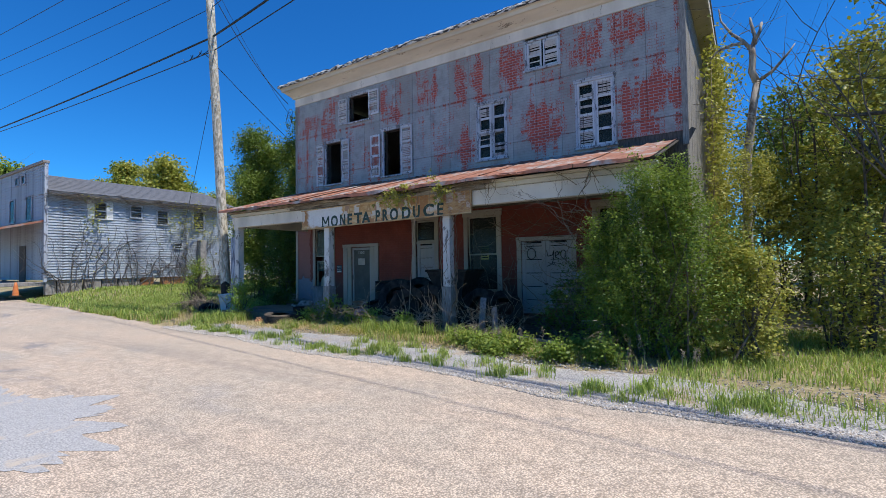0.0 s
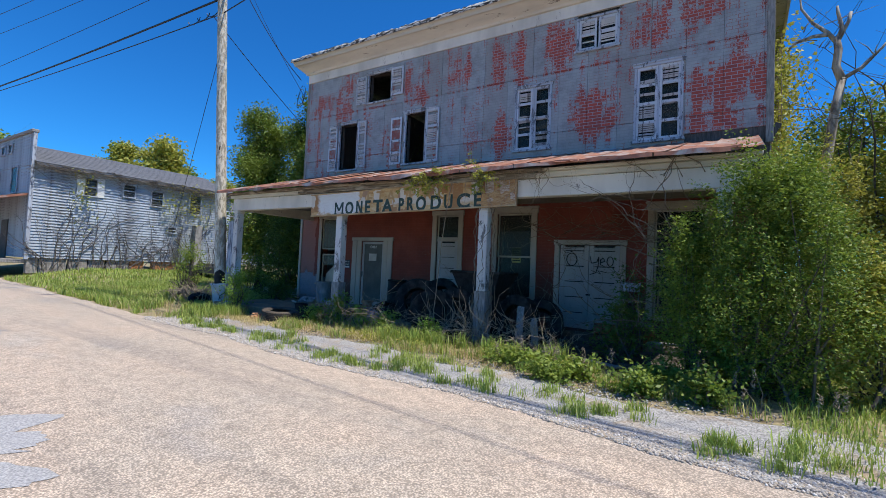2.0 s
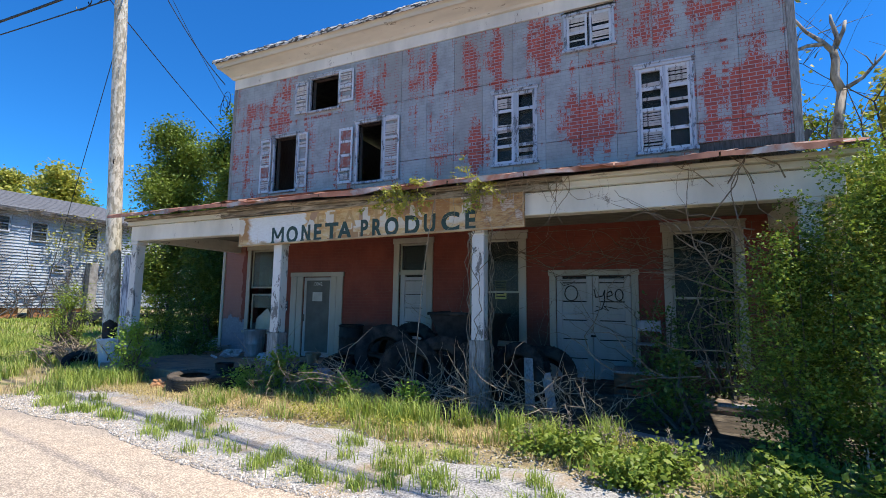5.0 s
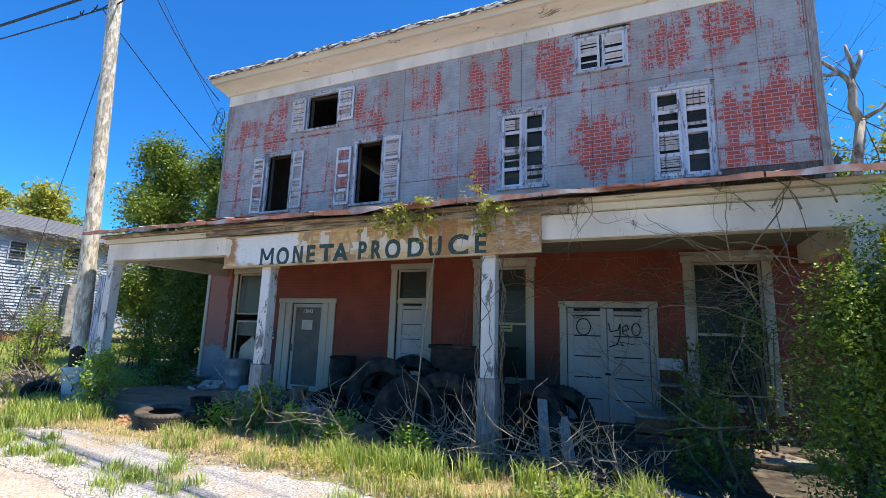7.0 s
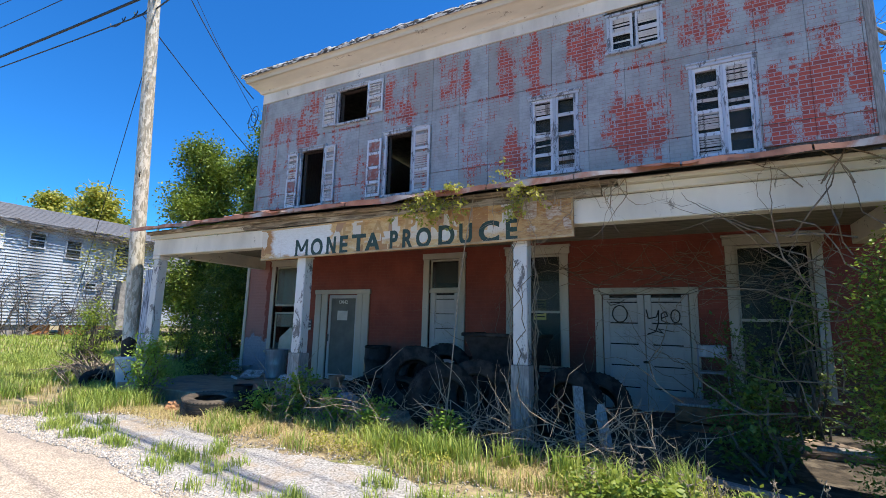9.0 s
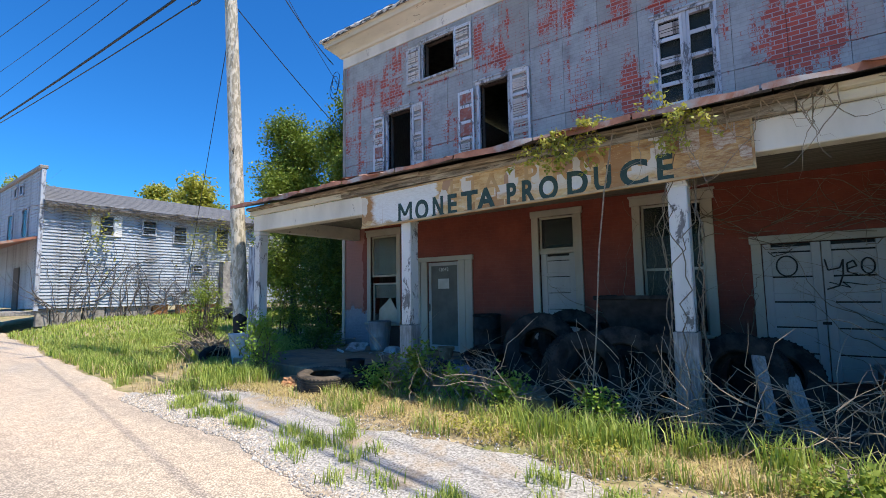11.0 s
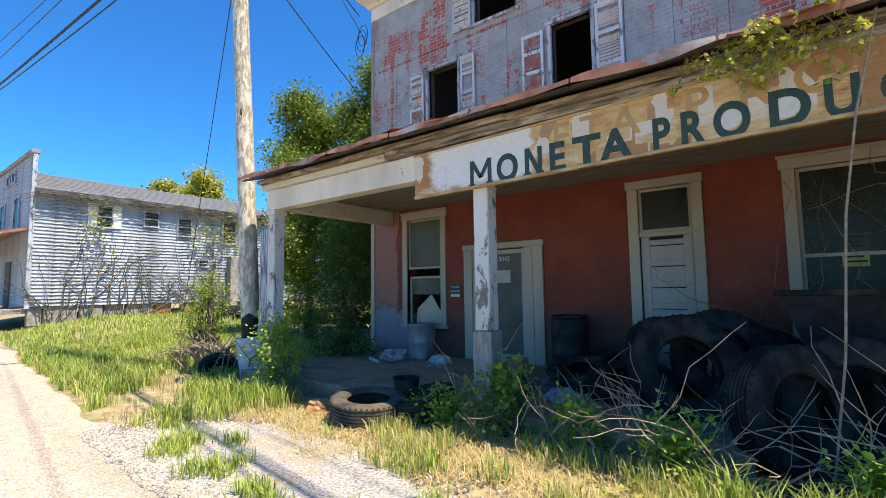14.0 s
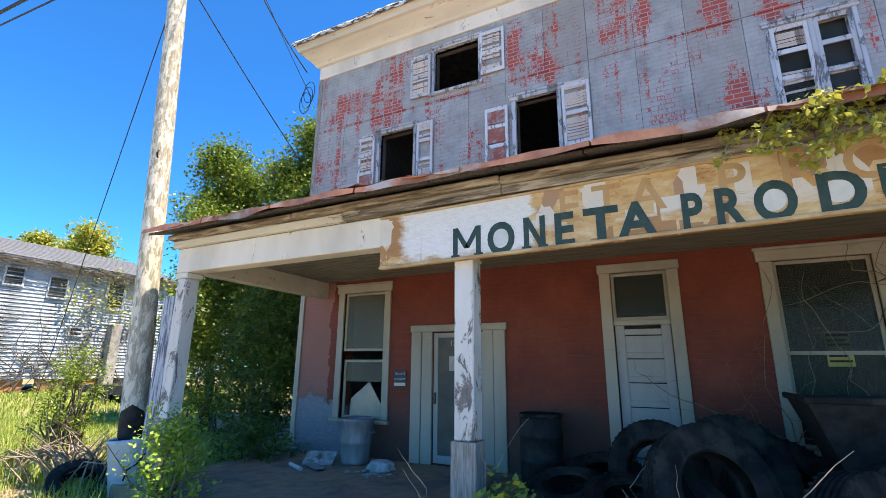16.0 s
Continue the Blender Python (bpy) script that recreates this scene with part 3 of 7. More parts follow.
# ---- ground ----
def edge_wobble(x, k=0.0):
    return 0.28 * noise.noise((x * 0.35, k, 0)) + 0.12 * noise.noise((x * 1.3, k, 3)) + 0.05 * noise.noise((x * 5, k, 7))


def road_edge(x):
    return 5.75 - 0.085 * x if x > -12 else 6.77 - 0.1 * (x + 12)


def height(x, y):
    h = 0.10 * noise.noise((x * 0.12, y * 0.12, 0.5)) + 0.04 * noise.noise((x * 0.6, y * 0.6, 2.5))
    far = max(0.0, min(1.0, (-16 - x) / 14)) * max(0.0, min(1.0, (y - road_edge(x) - 0.3) / 3))
    off = max(0.0, min(1.0, (y - road_edge(x)) / 1.5))
    return h * off * 0.6 - 0.03 * (1 - off) + 0.45 * far * min(1, (-16 - x) / 14 if x < -16 else 0)


def grid(xs, ys, z, keep=None):
    s = Shape()
    s.v = [(x, y, z(x, y)) for y in ys for x in xs]
    nx = len(xs)
    s.f = [(j * nx + i, j * nx + i + 1, j * nx + nx + i + 1, j * nx + nx + i) for j in range(len(ys) - 1) for i in range(nx - 1)]
    return s


xs = [-900, -400, -150, -80, -60] + [-48 + 0.5 * k for k in range(125)] + [20, 35, 80, 200, 900]
ys = [-900, -300, -80, -30, -14, -8, -4, 0, 3] + [4 + 0.4 * k for k in range(50)] + [26, 32, 45, 70, 150, 400, 900]
whole("ground", grid(xs, ys, height), GROUND, "grassy earth with dry thatch", kind="structure", smooth=True)
xs = [-120, -80, -60] + [-48 + 0.25 * k for k in range(230)] + [12, 20, 60]
s = Shape()
lo = -9.5
fr = [0, 0.3, 0.6, 0.8, 0.9, 0.97, 0.995, 1.0]
s.v = [(x, lo + f * (road_edge(x) + edge_wobble(x) - lo), 0.0 if f < 1 else -0.05) for f in fr for x in xs]
nx = len(xs)
s.f = [(j * nx + i, j * nx + i + 1, j * nx + nx + i + 1, j * nx + nx + i) for j in range(len(fr) - 1) for i in range(nx - 1)]
whole("road", s, ASPHALT, "bleached dusty chip-seal road with grey patches", kind="structure")
PATCHM = surface("blue_grey_chip_seal", (0.24, 0.24, 0.245), (0.52, 0.51, 0.50), 60, rough=0.9, bump=0.8, stain=(0.50, 0.43, 0.35), stain_scale=2.2, stain_lo=0.60, stain_hi=0.68)
for cx, cy, rx, ry, k in ((-6.75, 1.3, 2.2, 1.35, 1),):
    s, n = Shape(), 220
    ring = []
    for i in range(n):
        w = 2 * math.pi * i / n
        q = 1 + 0.42 * noise.noise((math.cos(w) * 1.6, math.sin(w) * 1.6, k * 3.1)) + 0.20 * noise.noise((math.cos(w) * 7, math.sin(w) * 7, k)) + 0.16 * noise.noise((math.cos(w) * 25, math.sin(w) * 25, k))
        ring.append((cx + rx * q * math.cos(w), cy + ry * q * math.sin(w), 0.004))
    s.add(ring, [tuple(range(n))])
    whole("road_patch", s, PATCHM, "blue-grey older chip-seal patch in the road", kind="structure")
# dark soil, deepened further in colour for the shade under the porch
SOIL = surface("litter_soil_and_shade", (0.025, 0.02, 0.015), (0.07, 0.055, 0.04), 9, rough=0.95, bump=1.0, stain=(0.12, 0.10, 0.075), stain_scale=5)
whole("soil_bed", grid([-7.25 + 0.25 * k for k in range(28)], [8.35 + 0.2 * k for k in range(15)], lambda x, y: height(x, y) + 0.035 + 0.03 * noise.noise((x * 2, y * 2, 1)) - (0.08 if y < 8.75 + 0.1 * noise.noise((x, 1, 1)) - 0.4 * max(0.0, min(1.0, (x + 4.5) / 2)) or x < -7.2 else 0)), SOIL, "dark bare soil and litter under the porch, with shade in its colour", kind="structure", smooth=True)
xs = [-13.5 + 0.2 * k for k in range(90)]
s = Shape()
fr = [0, 0.15, 0.4, 0.7, 0.9, 1.0]
s.v = [(x, (road_edge(x) + edge_wobble(x) - 0.15) + f * (max(0.2, (1.45 + 0.7 * noise.noise((x * 0.5, 9, 1)) + 0.2 * noise.noise((x * 2, 9, 4))) * min(1, (x + 13.6) / 1.5, (4.6 - x) / 2))),
        height(x, road_edge(x) + 0.1 + f * 1.3) + (0.03 if 0 < f < 1 else (-0.035 if f else 0.0)) if f else 0.006) for f in fr for x in xs]
nx = len(xs)
s.f = [(j * nx + i, j * nx + i + 1, j * nx + nx + i + 1, j * nx + nx + i) for j in range(len(fr) - 1) for i in range(nx - 1)]
whole("gravel_verge", s, GRAVELM, "pale crushed gravel shoulder", kind="structure", smooth=True)

# ---- foliage ----
rng = np.random.default_rng(7)


def leaves_at(points, size, rng, droop=0.3, shape=1.7):
    """A folded leaf of two triangles pairs at each point, turned at random."""
    n = len(points)
    a = rng.normal(size=(n, 3)); a[:, 2] = a[:, 2] * 0.6 - droop
    a /= np.linalg.norm(a, axis=1)[:, None]
    b = np.cross(a, rng.normal(size=(n, 3)) * (0.5, 0.5, 0.5) + (0, 0, 1.0))
    b /= np.linalg.norm(b, axis=1)[:, None] + 1e-9
    c = np.cross(a, b)
    s = (size * rng.uniform(0.6, 1.35, n))[:, None]
    p = np.asarray(points)
    v = np.stack([p, p + a * s * 0.45 * shape / 1.7 + b * s * 0.32 + c * s * 0.10, p + a * s, p + a * s * 0.45 * shape / 1.7 - b * s * 0.32 + c * s * 0.10], 1).reshape(-1, 3)
    i = np.arange(n)[:, None] * 4
    t = np.concatenate([i + [0, 1, 2], i + [0, 2, 3]], 1).reshape(-1, 3)
    return v, t


def blades(points, length, width, rng, lean=0.5):
    """Bent grass blades standing on the points."""
    n = len(points)
    p = np.asarray(points)
    w = rng.uniform(0, 2 * np.pi, n)
    d = np.stack([np.cos(w), np.sin(w), np.zeros(n)], 1)
    side = np.stack([-np.sin(w), np.cos(w), np.zeros(n)], 1) * (width * rng.uniform(0.6, 1.3, n))[:, None]
    h = (length * rng.uniform(0.5, 1.25, n))[:, None]
    k = rng.uniform(0.1, lean, n)[:, None]
    up = np.array([0, 0, 1.0])
    m = p + up * h * 0.6 + d * h * k * 0.3
    tip = p + up * h * (1 - 0.3 * k) + d * h * k
    v = np.stack([p - side, p + side, m - side * 0.7, m + side * 0.7, tip], 1).reshape(-1, 3)
    i = np.arange(n)[:, None] * 5
    t = np.concatenate([i + [0, 1, 3], i + [0, 3, 2], i + [2, 3, 4]], 1).reshape(-1, 3)
    return v, t


def limb(shape, base, way, length, radius, rnd, depth, tips, bend=0.25, n=6, segs=5):
    """A crooked limb that forks; the ends of its twigs are added to tips."""
    pts, rad, p, d = [Vector(base)], [radius], Vector(base), Vector(way).normalized()
    for k in range(segs):
        d = (d + Vector((rnd.gauss(0, bend), rnd.gauss(0, bend), rnd.gauss(0.06, bend * 0.6)))).normalized()
        p = p + d * (length / segs)
        pts.append(p.copy())
        rad.append(radius * (1 - 0.75 * (k + 1) / segs))
    shape.tube(pts, rad, n if depth > 1 else 4, False)
    if depth <= 1:
        tips += [(q, length) for q in pts[2:]]
    else:
        tips += [(pts[-1], length)]
        for _ in range(rnd.randint(3, 4)):
            k = rnd.randint(2, segs)
            q = (Vector((rnd.gauss(0, 1), rnd.gauss(0, 1), rnd.gauss(0.35, 0.6))).normalized() + d * 0.6).normalized()
            limb(shape, pts[k], q, length * rnd.uniform(0.5, 0.75), rad[k] * 0.65 + 0.004, rnd, depth - 1, tips, bend, n, segs)


def tree(name, place, high, crown_r, crown_lo, leaf, leaves, size, label, material, bark=None, seed=1, squash=1.0, stems=1, group="", fluff=0.13, lean=(0, 0), category="tree"):
    """A tapered trunk with limbs, and a crown of leaf clumps round the twigs."""
    rnd, r = random.Random(seed), np.random.default_rng(seed)
    x, y, z = place
    t = thing(name, place, label, category, group)
    s, tips = Shape(), []
    for k in range(stems):
        a = 2 * math.pi * k / stems + rnd.random()
        spread = 0.0 if stems == 1 else 0.35
        base = Vector((x + 0.3 * spread * crown_r * math.cos(a), y + 0.3 * spread * crown_r * math.sin(a), z - 0.1))
        top = Vector((x + lean[0] + spread * crown_r * math.cos(a) + rnd.gauss(0, 0.1), y + lean[1] + spread * crown_r * math.sin(a), z + high * rnd.uniform(0.8, 0.93)))
        r0 = max(0.03, high * 0.013) / (1 if stems == 1 else 1.5)
        pts, rad = [], []
        for i in range(9):
            f = i / 8
            pts.append(base.lerp(top, f) + Vector((rnd.gauss(0, 0.02 * high * 0.35), rnd.gauss(0, 0.02 * high * 0.35), 0)) * (f > 0))
            rad.append(r0 * (1.25 - f * 1.05))
        s.tube(pts, rad, 8, False)
        for i in range(2, 9):
            f = i / 8
            if f * high < crown_lo * 0.8:
                continue
            for _ in range(3):
                w = rnd.uniform(0, 2 * math.pi)
                reach = crown_r * (0.85 if f < 0.75 else 0.5) * rnd.uniform(0.6, 1.1)
                limb(s, pts[i], (math.cos(w), math.sin(w), rnd.uniform(0.1, 0.8)), reach, rad[i] * 0.5 + 0.006, rnd, 2, tips, 0.22)
    part("trunk", s, bark or BARK, t)
    ends = np.array([tuple(q) for q, _ in tips])
    ends = ends[ends[:, 2] > z + crown_lo * 0.7]
    pick = r.integers(0, len(ends), leaves)
    sub = r.normal(size=(leaves, 3)) * crown_r * fluff
    sub[:, 2] *= 0.8
    pts = ends[pick] + sub
    # uneven outline: trim by an egg whose radius varies with direction
    c = np.array([x + lean[0] * 0.6, y + lean[1] * 0.6, z + (crown_lo + high) / 2])
    q = (pts - c) / np.array([crown_r, crown_r, (high - crown_lo) / 2])
    d = np.linalg.norm(q, axis=1)
    pts = pts[d < 1.0 + r.uniform(-0.15, 0.2, len(pts))]
    v, f = leaves_at(pts, size, r)
    crown = big_mesh("crown", v, f, material)
    under(crown, t)
    return t


def shell_bush(name, place, rx, ry, high, leaves, size, label, material, seed=1, low=0.0, stems=14, category="bush"):
    """A dense shrub: many stems, with leafy sprays whose ends reach an uneven outline."""
    rnd, r = random.Random(seed), np.random.default_rng(seed)
    x, y, z = place
    t = thing(name, place, label, category)
    s = Shape()
    ends, per = [], 26
    nspray = max(40, leaves // per)
    for k in range(nspray):
        w, u = rnd.uniform(0, 2 * math.pi), rnd.random() ** 0.6
        f = rnd.random() ** 0.75
        rad = (1 - (f - 0.35) ** 2 * 1.3 if f > 0.35 else 0.75 + 0.7 * f) * (0.8 + 0.28 * noise.noise((math.cos(w) * 1.5 + seed, math.sin(w) * 1.5, f * 3)) * 2)
        px, py, pz = x + rx * rad * u * math.cos(w), y + ry * rad * u * math.sin(w), z + low + (high - low) * f * (0.9 + 0.25 * noise.noise((w * 2, seed, u * 3)))
        out = Vector((math.cos(w) * u, math.sin(w) * u, 0.55)).normalized()
        ends.append((px, py, pz, out))
    for k in range(stems):
        px, py, pz, out = ends[rnd.randrange(len(ends))]
        b = Vector((x + rnd.gauss(0, rx * 0.2), y + rnd.gauss(0, ry * 0.2), z - 0.05))
        e = Vector((px, py, pz))
        m = b.lerp(e, 0.5) + Vector((rnd.gauss(0, 0.1), rnd.gauss(0, 0.1), 0.1))
        s.tube([b, b.lerp(m, 0.5), m, e], [0.022, 0.018, 0.013, 0.004], 5, False)
    tagged(part("stem", s, BARK, t), kind="stuff")
    e = np.array([q[:3] for q in ends])
    o = np.array([tuple(q[3]) for q in ends])
    a = r.uniform(-0.6, 1.0, (nspray, per, 1))
    reach = max(size, 0.052)
    pts = e[:, None] + o[:, None] * a * reach * 3.2 + r.normal(size=(nspray, per, 3)) * reach * 0.9
    pts = pts.reshape(-1, 3)
    pts = pts[pts[:, 2] > z + 0.03]
    v, f = leaves_at(pts, size, r, droop=-0.1)
    under(big_mesh("foliage", v, f, material), t)
    return t


BUSH = leafy("bush_leaves", (0.05, 0.095, 0.012), (0.135, 0.22, 0.028), (0.30, 0.38, 0.05))
shell_bush("roadside_bush", (-0.95, 8.6, 0), 1.38, 1.15, 3.3, 62000, 0.040, "large dense bright green bush smothering the porch corner", BUSH, 3, stems=40)
shell_bush("roadside_bush", (-1.9, 8.9, 0), 0.68, 0.75, 2.4, 23000, 0.038, "bushy green shrub in front of the porch", BUSH, 4, stems=20)

shell_bush("roadside_bush", (0.15, 8.95, 0), 0.75, 0.8, 1.9, 8000, 0.055, "drooping yellow-green bush at the edge of the wood", YLEAF, 6, stems=20)

# wood beside the store
for k, (x, y, h, cr, lo, leaf, mat) in enumerate([
        (2.9, 12.2, 9.5, 2.3, 3.0, 9000, YLEAF), (4.6, 15.5, 11.0, 2.6, 2.5, 9000, YLEAF), (3.1, 18.0, 8.0, 2.2, 1.2, 8000, YLEAF), (6.8, 12.5, 10.0, 2.4, 2.0, 10000, LEAF),
        (1.9, 21.0, 7.5, 2.4, 1.0, 9000, LEAF), (5.2, 21.5, 9.0, 2.8, 1.0, 9000, YLEAF), (8.6, 18.0, 12.0, 3.0, 2.0, 10000, LEAF), (10.2, 13.2, 11.0, 2.8, 1.5, 10000, YLEAF),
        (0.9, 26.0, 8.5, 3.0, 0.8, 8000, DLEAF), (8.0, 25.0, 11.0, 3.4, 0.8, 8000, LEAF), (13.0, 20.0, 12.0, 3.4, 1.0, 9000, LEAF)]):
    tree("woodland_tree", (x, y, 0), h, cr, lo, leaf, leaf, 0.11 if y < 16 else 0.15, "slender woodland tree in thin spring leaf", mat, seed=20 + k, group="trees of the wood")
for k, (x, y, rx, h, mat) in enumerate([(1.6, 10.6, 1.0, 2.6, YLEAF), (3.4, 9.7, 0.9, 1.5, YLEAF), (0.22, 13.9, 1.0, 4.7, YLEAF), (2.3, 15.6, 1.5, 4.4, YLEAF), (4.9, 11.8, 1.3, 2.2, LEAF), (6.0, 14.5, 1.6, 3.6, DLEAF),
                                         (3.2, 21.0, 2.2, 4.2, DLEAF), (7.2, 20.5, 2.6, 4.5, DLEAF), (1.0, 18.0, 1.4, 4.8, YLEAF), (9.5, 16.0, 2.2, 4.0, DLEAF)]):
    shell_bush("undergrowth_shrub", (x, y, 0), rx, rx, h, 5600, 0.07 if y < 14 else 0.11, "thin green undergrowth shrub at the edge of the wood", mat, 40 + k)

for k in range(22):
    rnd = random.Random(300 + k)
    x, y = rnd.uniform(1.4, 9.5), rnd.uniform(10.8, 18.0)
    s, tips = Shape(), []
    limb(s, (x, y, -0.1), (rnd.gauss(0, 0.10), rnd.gauss(0, 0.08), 1.0), rnd.uniform(4.0, 7.5), rnd.uniform(0.035, 0.075), rnd, 3, tips, 0.16, 5)
    whole("bare_sapling", s, BARK, "thin dark bare sapling in the wood", "sapling", "bare saplings")

# dead tree behind the corner of the store
dead = thing("dead_tree", (0.75, 15.0, 0), "bleached dead tree trunk with bare broken limbs", "tree")
rnd = random.Random(5)
s = Shape()
s.tube([(0.20, 15, -0.1), (0.22, 15, 2.2), (0.26, 15.0, 4.2), (0.42, 15.0, 5.5), (0.55, 15, 6.3)], [0.13, 0.12, 0.11, 0.10, 0.088], 10)
s.tube([(0.55, 15, 6.25), (0.44, 15, 6.6), (0.48, 15, 7.0), (0.44, 15, 7.3)], [0.092, 0.085, 0.078, 0.066], 8)
s.tube([(0.44, 15, 7.2), (0.28, 15, 7.45), (0.0, 15, 7.75), (-0.22, 15.0, 8.15), (-0.26, 15, 8.5)], [0.055, 0.046, 0.036, 0.026, 0.014], 7)
s.tube([(0.48, 15, 7.25), (0.54, 15, 7.5), (0.46, 15, 7.9), (0.45, 15, 8.05)], [0.058, 0.048, 0.036, 0.022], 7)
s.tube([(0.51, 15, 7.3), (0.66, 15, 7.65), (0.70, 15, 7.85)], [0.05, 0.04, 0.03], 6)
s.tube([(0.32, 15, 7.4), (0.0, 15, 7.42), (-0.35, 15, 7.32), (-0.48, 15, 7.15)], [0.05, 0.04, 0.03, 0.015], 6)
s.tube([(0.57, 15, 6.3), (0.9, 15, 6.5), (1.25, 15.0, 6.9), (1.38, 15, 7.1)], [0.05, 0.038, 0.025, 0.01], 6)
for k in range(9):
    p = Vector((rnd.choice((-0.15, 0.1, 0.46, 0.6, 1.1)), 15, 7.5)) + Vector((rnd.gauss(0, 0.06), 0, rnd.gauss(0, 0.15)))
    if p.x > 1:
        p.z = 6.75
    d = Vector((rnd.gauss(0, 0.7), rnd.gauss(0, 0.2), rnd.uniform(0.2, 0.9)))
    s.tube([p, p + d * 0.25, p + d * 0.5 + Vector((rnd.gauss(0, 0.06), 0, 0.02))], [0.016, 0.011, 0.004], 4, False)
part("trunk", s, PALEBARK, dead, smooth=True)

# trees beyond the far end of the porch
for k, (x, y, h, cr, lo, leaf) in enumerate([(-20.0, 14.6, 8.4, 1.8, 0.6, 60000), (-16.9, 15.0, 9.3, 1.8, 0.6, 64000), (-18.5, 16.8, 7.6, 2.2, 0.8, 36000), (-15.9, 13.9, 6.4, 1.2, 0.3, 26000), (-22.6, 18.5, 7.2, 2.2, 0.8, 14000), (-20.6, 21.0, 7.0, 2.6, 0.5, 12000), (-15.6, 18.5, 9.4, 2.0, 0.8, 16000)]):
    tree("roadside_tree", (x, y, 0), h, cr, lo, leaf, leaf, 0.105, "leafy young tree with rounded green crown", TLEAF, seed=60 + k, group="trees beside the store", fluff=0.2)
for k, (x, y, rx, h) in enumerate([(-16.2, 13.2, 1.1, 3.4), (-17.6, 14.2, 1.3, 3.6), (-19.4, 14.0, 1.3, 3.0), (-16.4, 16.0, 1.6, 4.2), (-15.4, 18.0, 1.5, 4.5)]):
    shell_bush("shrub", (x, y, 0), rx, rx, h, 9000, 0.085, "dark dense green shrub beside the store", DLEAF if k != 2 else LEAF, 80 + k)

# wooded hill behind the far house
for k in range(30):
    a = radians(34 + 50 * k / 29 + random.uniform(-1, 1))
    far = 72 + 16 * (k % 3) + random.uniform(-4, 4)
    x, y = -far * math.sin(a), far * math.cos(a)
    turn = math.degrees(a)
    hh = far * (0.168 + 0.072 * math.exp(-((turn - 65.2) / 3.6) ** 2) + 0.04 * math.exp(-((turn - 79) / 2.5) ** 2) + random.uniform(-0.014, 0.012))
    tree("hillside_tree", (x, y, 0), hh, random.uniform(4.0, 5.5), 1.0, 14000, 14000, 0.40, "distant yellow-green spring tree on the hillside", YLEAF if k % 4 else LEAF, seed=100 + k, group="hillside trees")
for k in range(9):
    x, y = 3 + 5.0 * k + random.uniform(-1, 1), 38 + random.uniform(-4, 4)
    tree("hillside_tree", (x, y, 0), random.uniform(10, 13), random.uniform(3.5, 4.5), 0.8, 5000, 5000, 0.36, "dense green tree deep in the wood", LEAF if k % 2 else DLEAF, seed=140 + k, group="hillside trees")

# ---- windows, shutters and doors of the store ----
SASH = old_paint("sash_paint", (0.45, 0.49, 0.56), (0.17, 0.18, 0.21), scale=7, cover=0.52)
BLUEWOOD = old_paint("blue_grey_bare_wood", (0.46, 0.49, 0.54), (0.17, 0.18, 0.20), scale=6, cover=0.52)
DARKGREY = surface("olive_storm_door_panel", (0.085, 0.085, 0.075), (0.12, 0.12, 0.105), 3, rough=0.5, bump=0.05, shine=0.2)
CARD = surface("brown_cardboard", (0.46, 0.40, 0.30), (0.56, 0.49, 0.38), 4, rough=0.9, bump=0.1)
BLACK = surface("black_paint", (0.012, 0.012, 0.012), (0.03, 0.03, 0.03), 9, rough=0.6, bump=0.1, shine=0.2)
REDPANEL = surface("faded_red_panel", (0.26, 0.07, 0.05), (0.34, 0.13, 0.10), 6, rough=0.75, bump=0.3, stain=(0.28, 0.28, 0.29), stain_scale=5)


def shutter(parent, x0, x1, z0, z1, y=None, fields=(("l",), ("l",)), tilt=0.0, material=None):
    """A louvred shutter leaf: stiles, rails, and fields of slats (l), broken slats (b), a red board (r) or nothing (o)."""
    y = WY - 0.05 if y is None else y
    mat = material or SHUT
    leaf = part("shutter", Shape().box(x0, x0 + 0.05, y - 0.03, y, z0, z1, 0.005).box(x1 - 0.05, x1, y - 0.03, y, z0, z1, 0.005), mat, parent)
    n = len(fields)
    edges = [z0 + (z1 - z0) * k / n for k in range(n + 1)]
    rails = Shape()
    for k, z in enumerate(edges):
        a = z if k == 0 else z - (0.07 if k == n else 0.035)
        rails.box(x0 + 0.05, x1 - 0.05, y - 0.027, y - 0.003, a, a + 0.07, 0.004)
    part("rail", rails, mat, leaf)
    sl = Shape().box(x0 + 0.05, x1 - 0.05, -0.016, 0.016, -0.004, 0.004, m=pose(0, 0, 0, -38)).mesh("slat")
    sl.materials.append(mat)
    for k, f in enumerate(fields):
        a, b = edges[k] + 0.06, edges[k + 1] - 0.04
        if f[0] == "r":
            part("board", Shape().box(x0 + 0.045, x1 - 0.045, y - 0.018, y - 0.006, a, b), REDPANEL, leaf, "faded red board")
        elif f[0] in "lb":
            m = max(2, int((b - a) / 0.034))
            for i in range(m):
                if f[0] == "b" and random.random() < 0.55:
                    continue
                ob = new("slat", sl)
                ob.matrix_basis = pose(0, y - 0.015, a + (b - a) * (i + 0.5) / m + 0.0, 0, random.uniform(-0.6, 0.6) if f[0] == "l" else random.uniform(-3, 3), 0)
                ob.parent = leaf
    return leaf


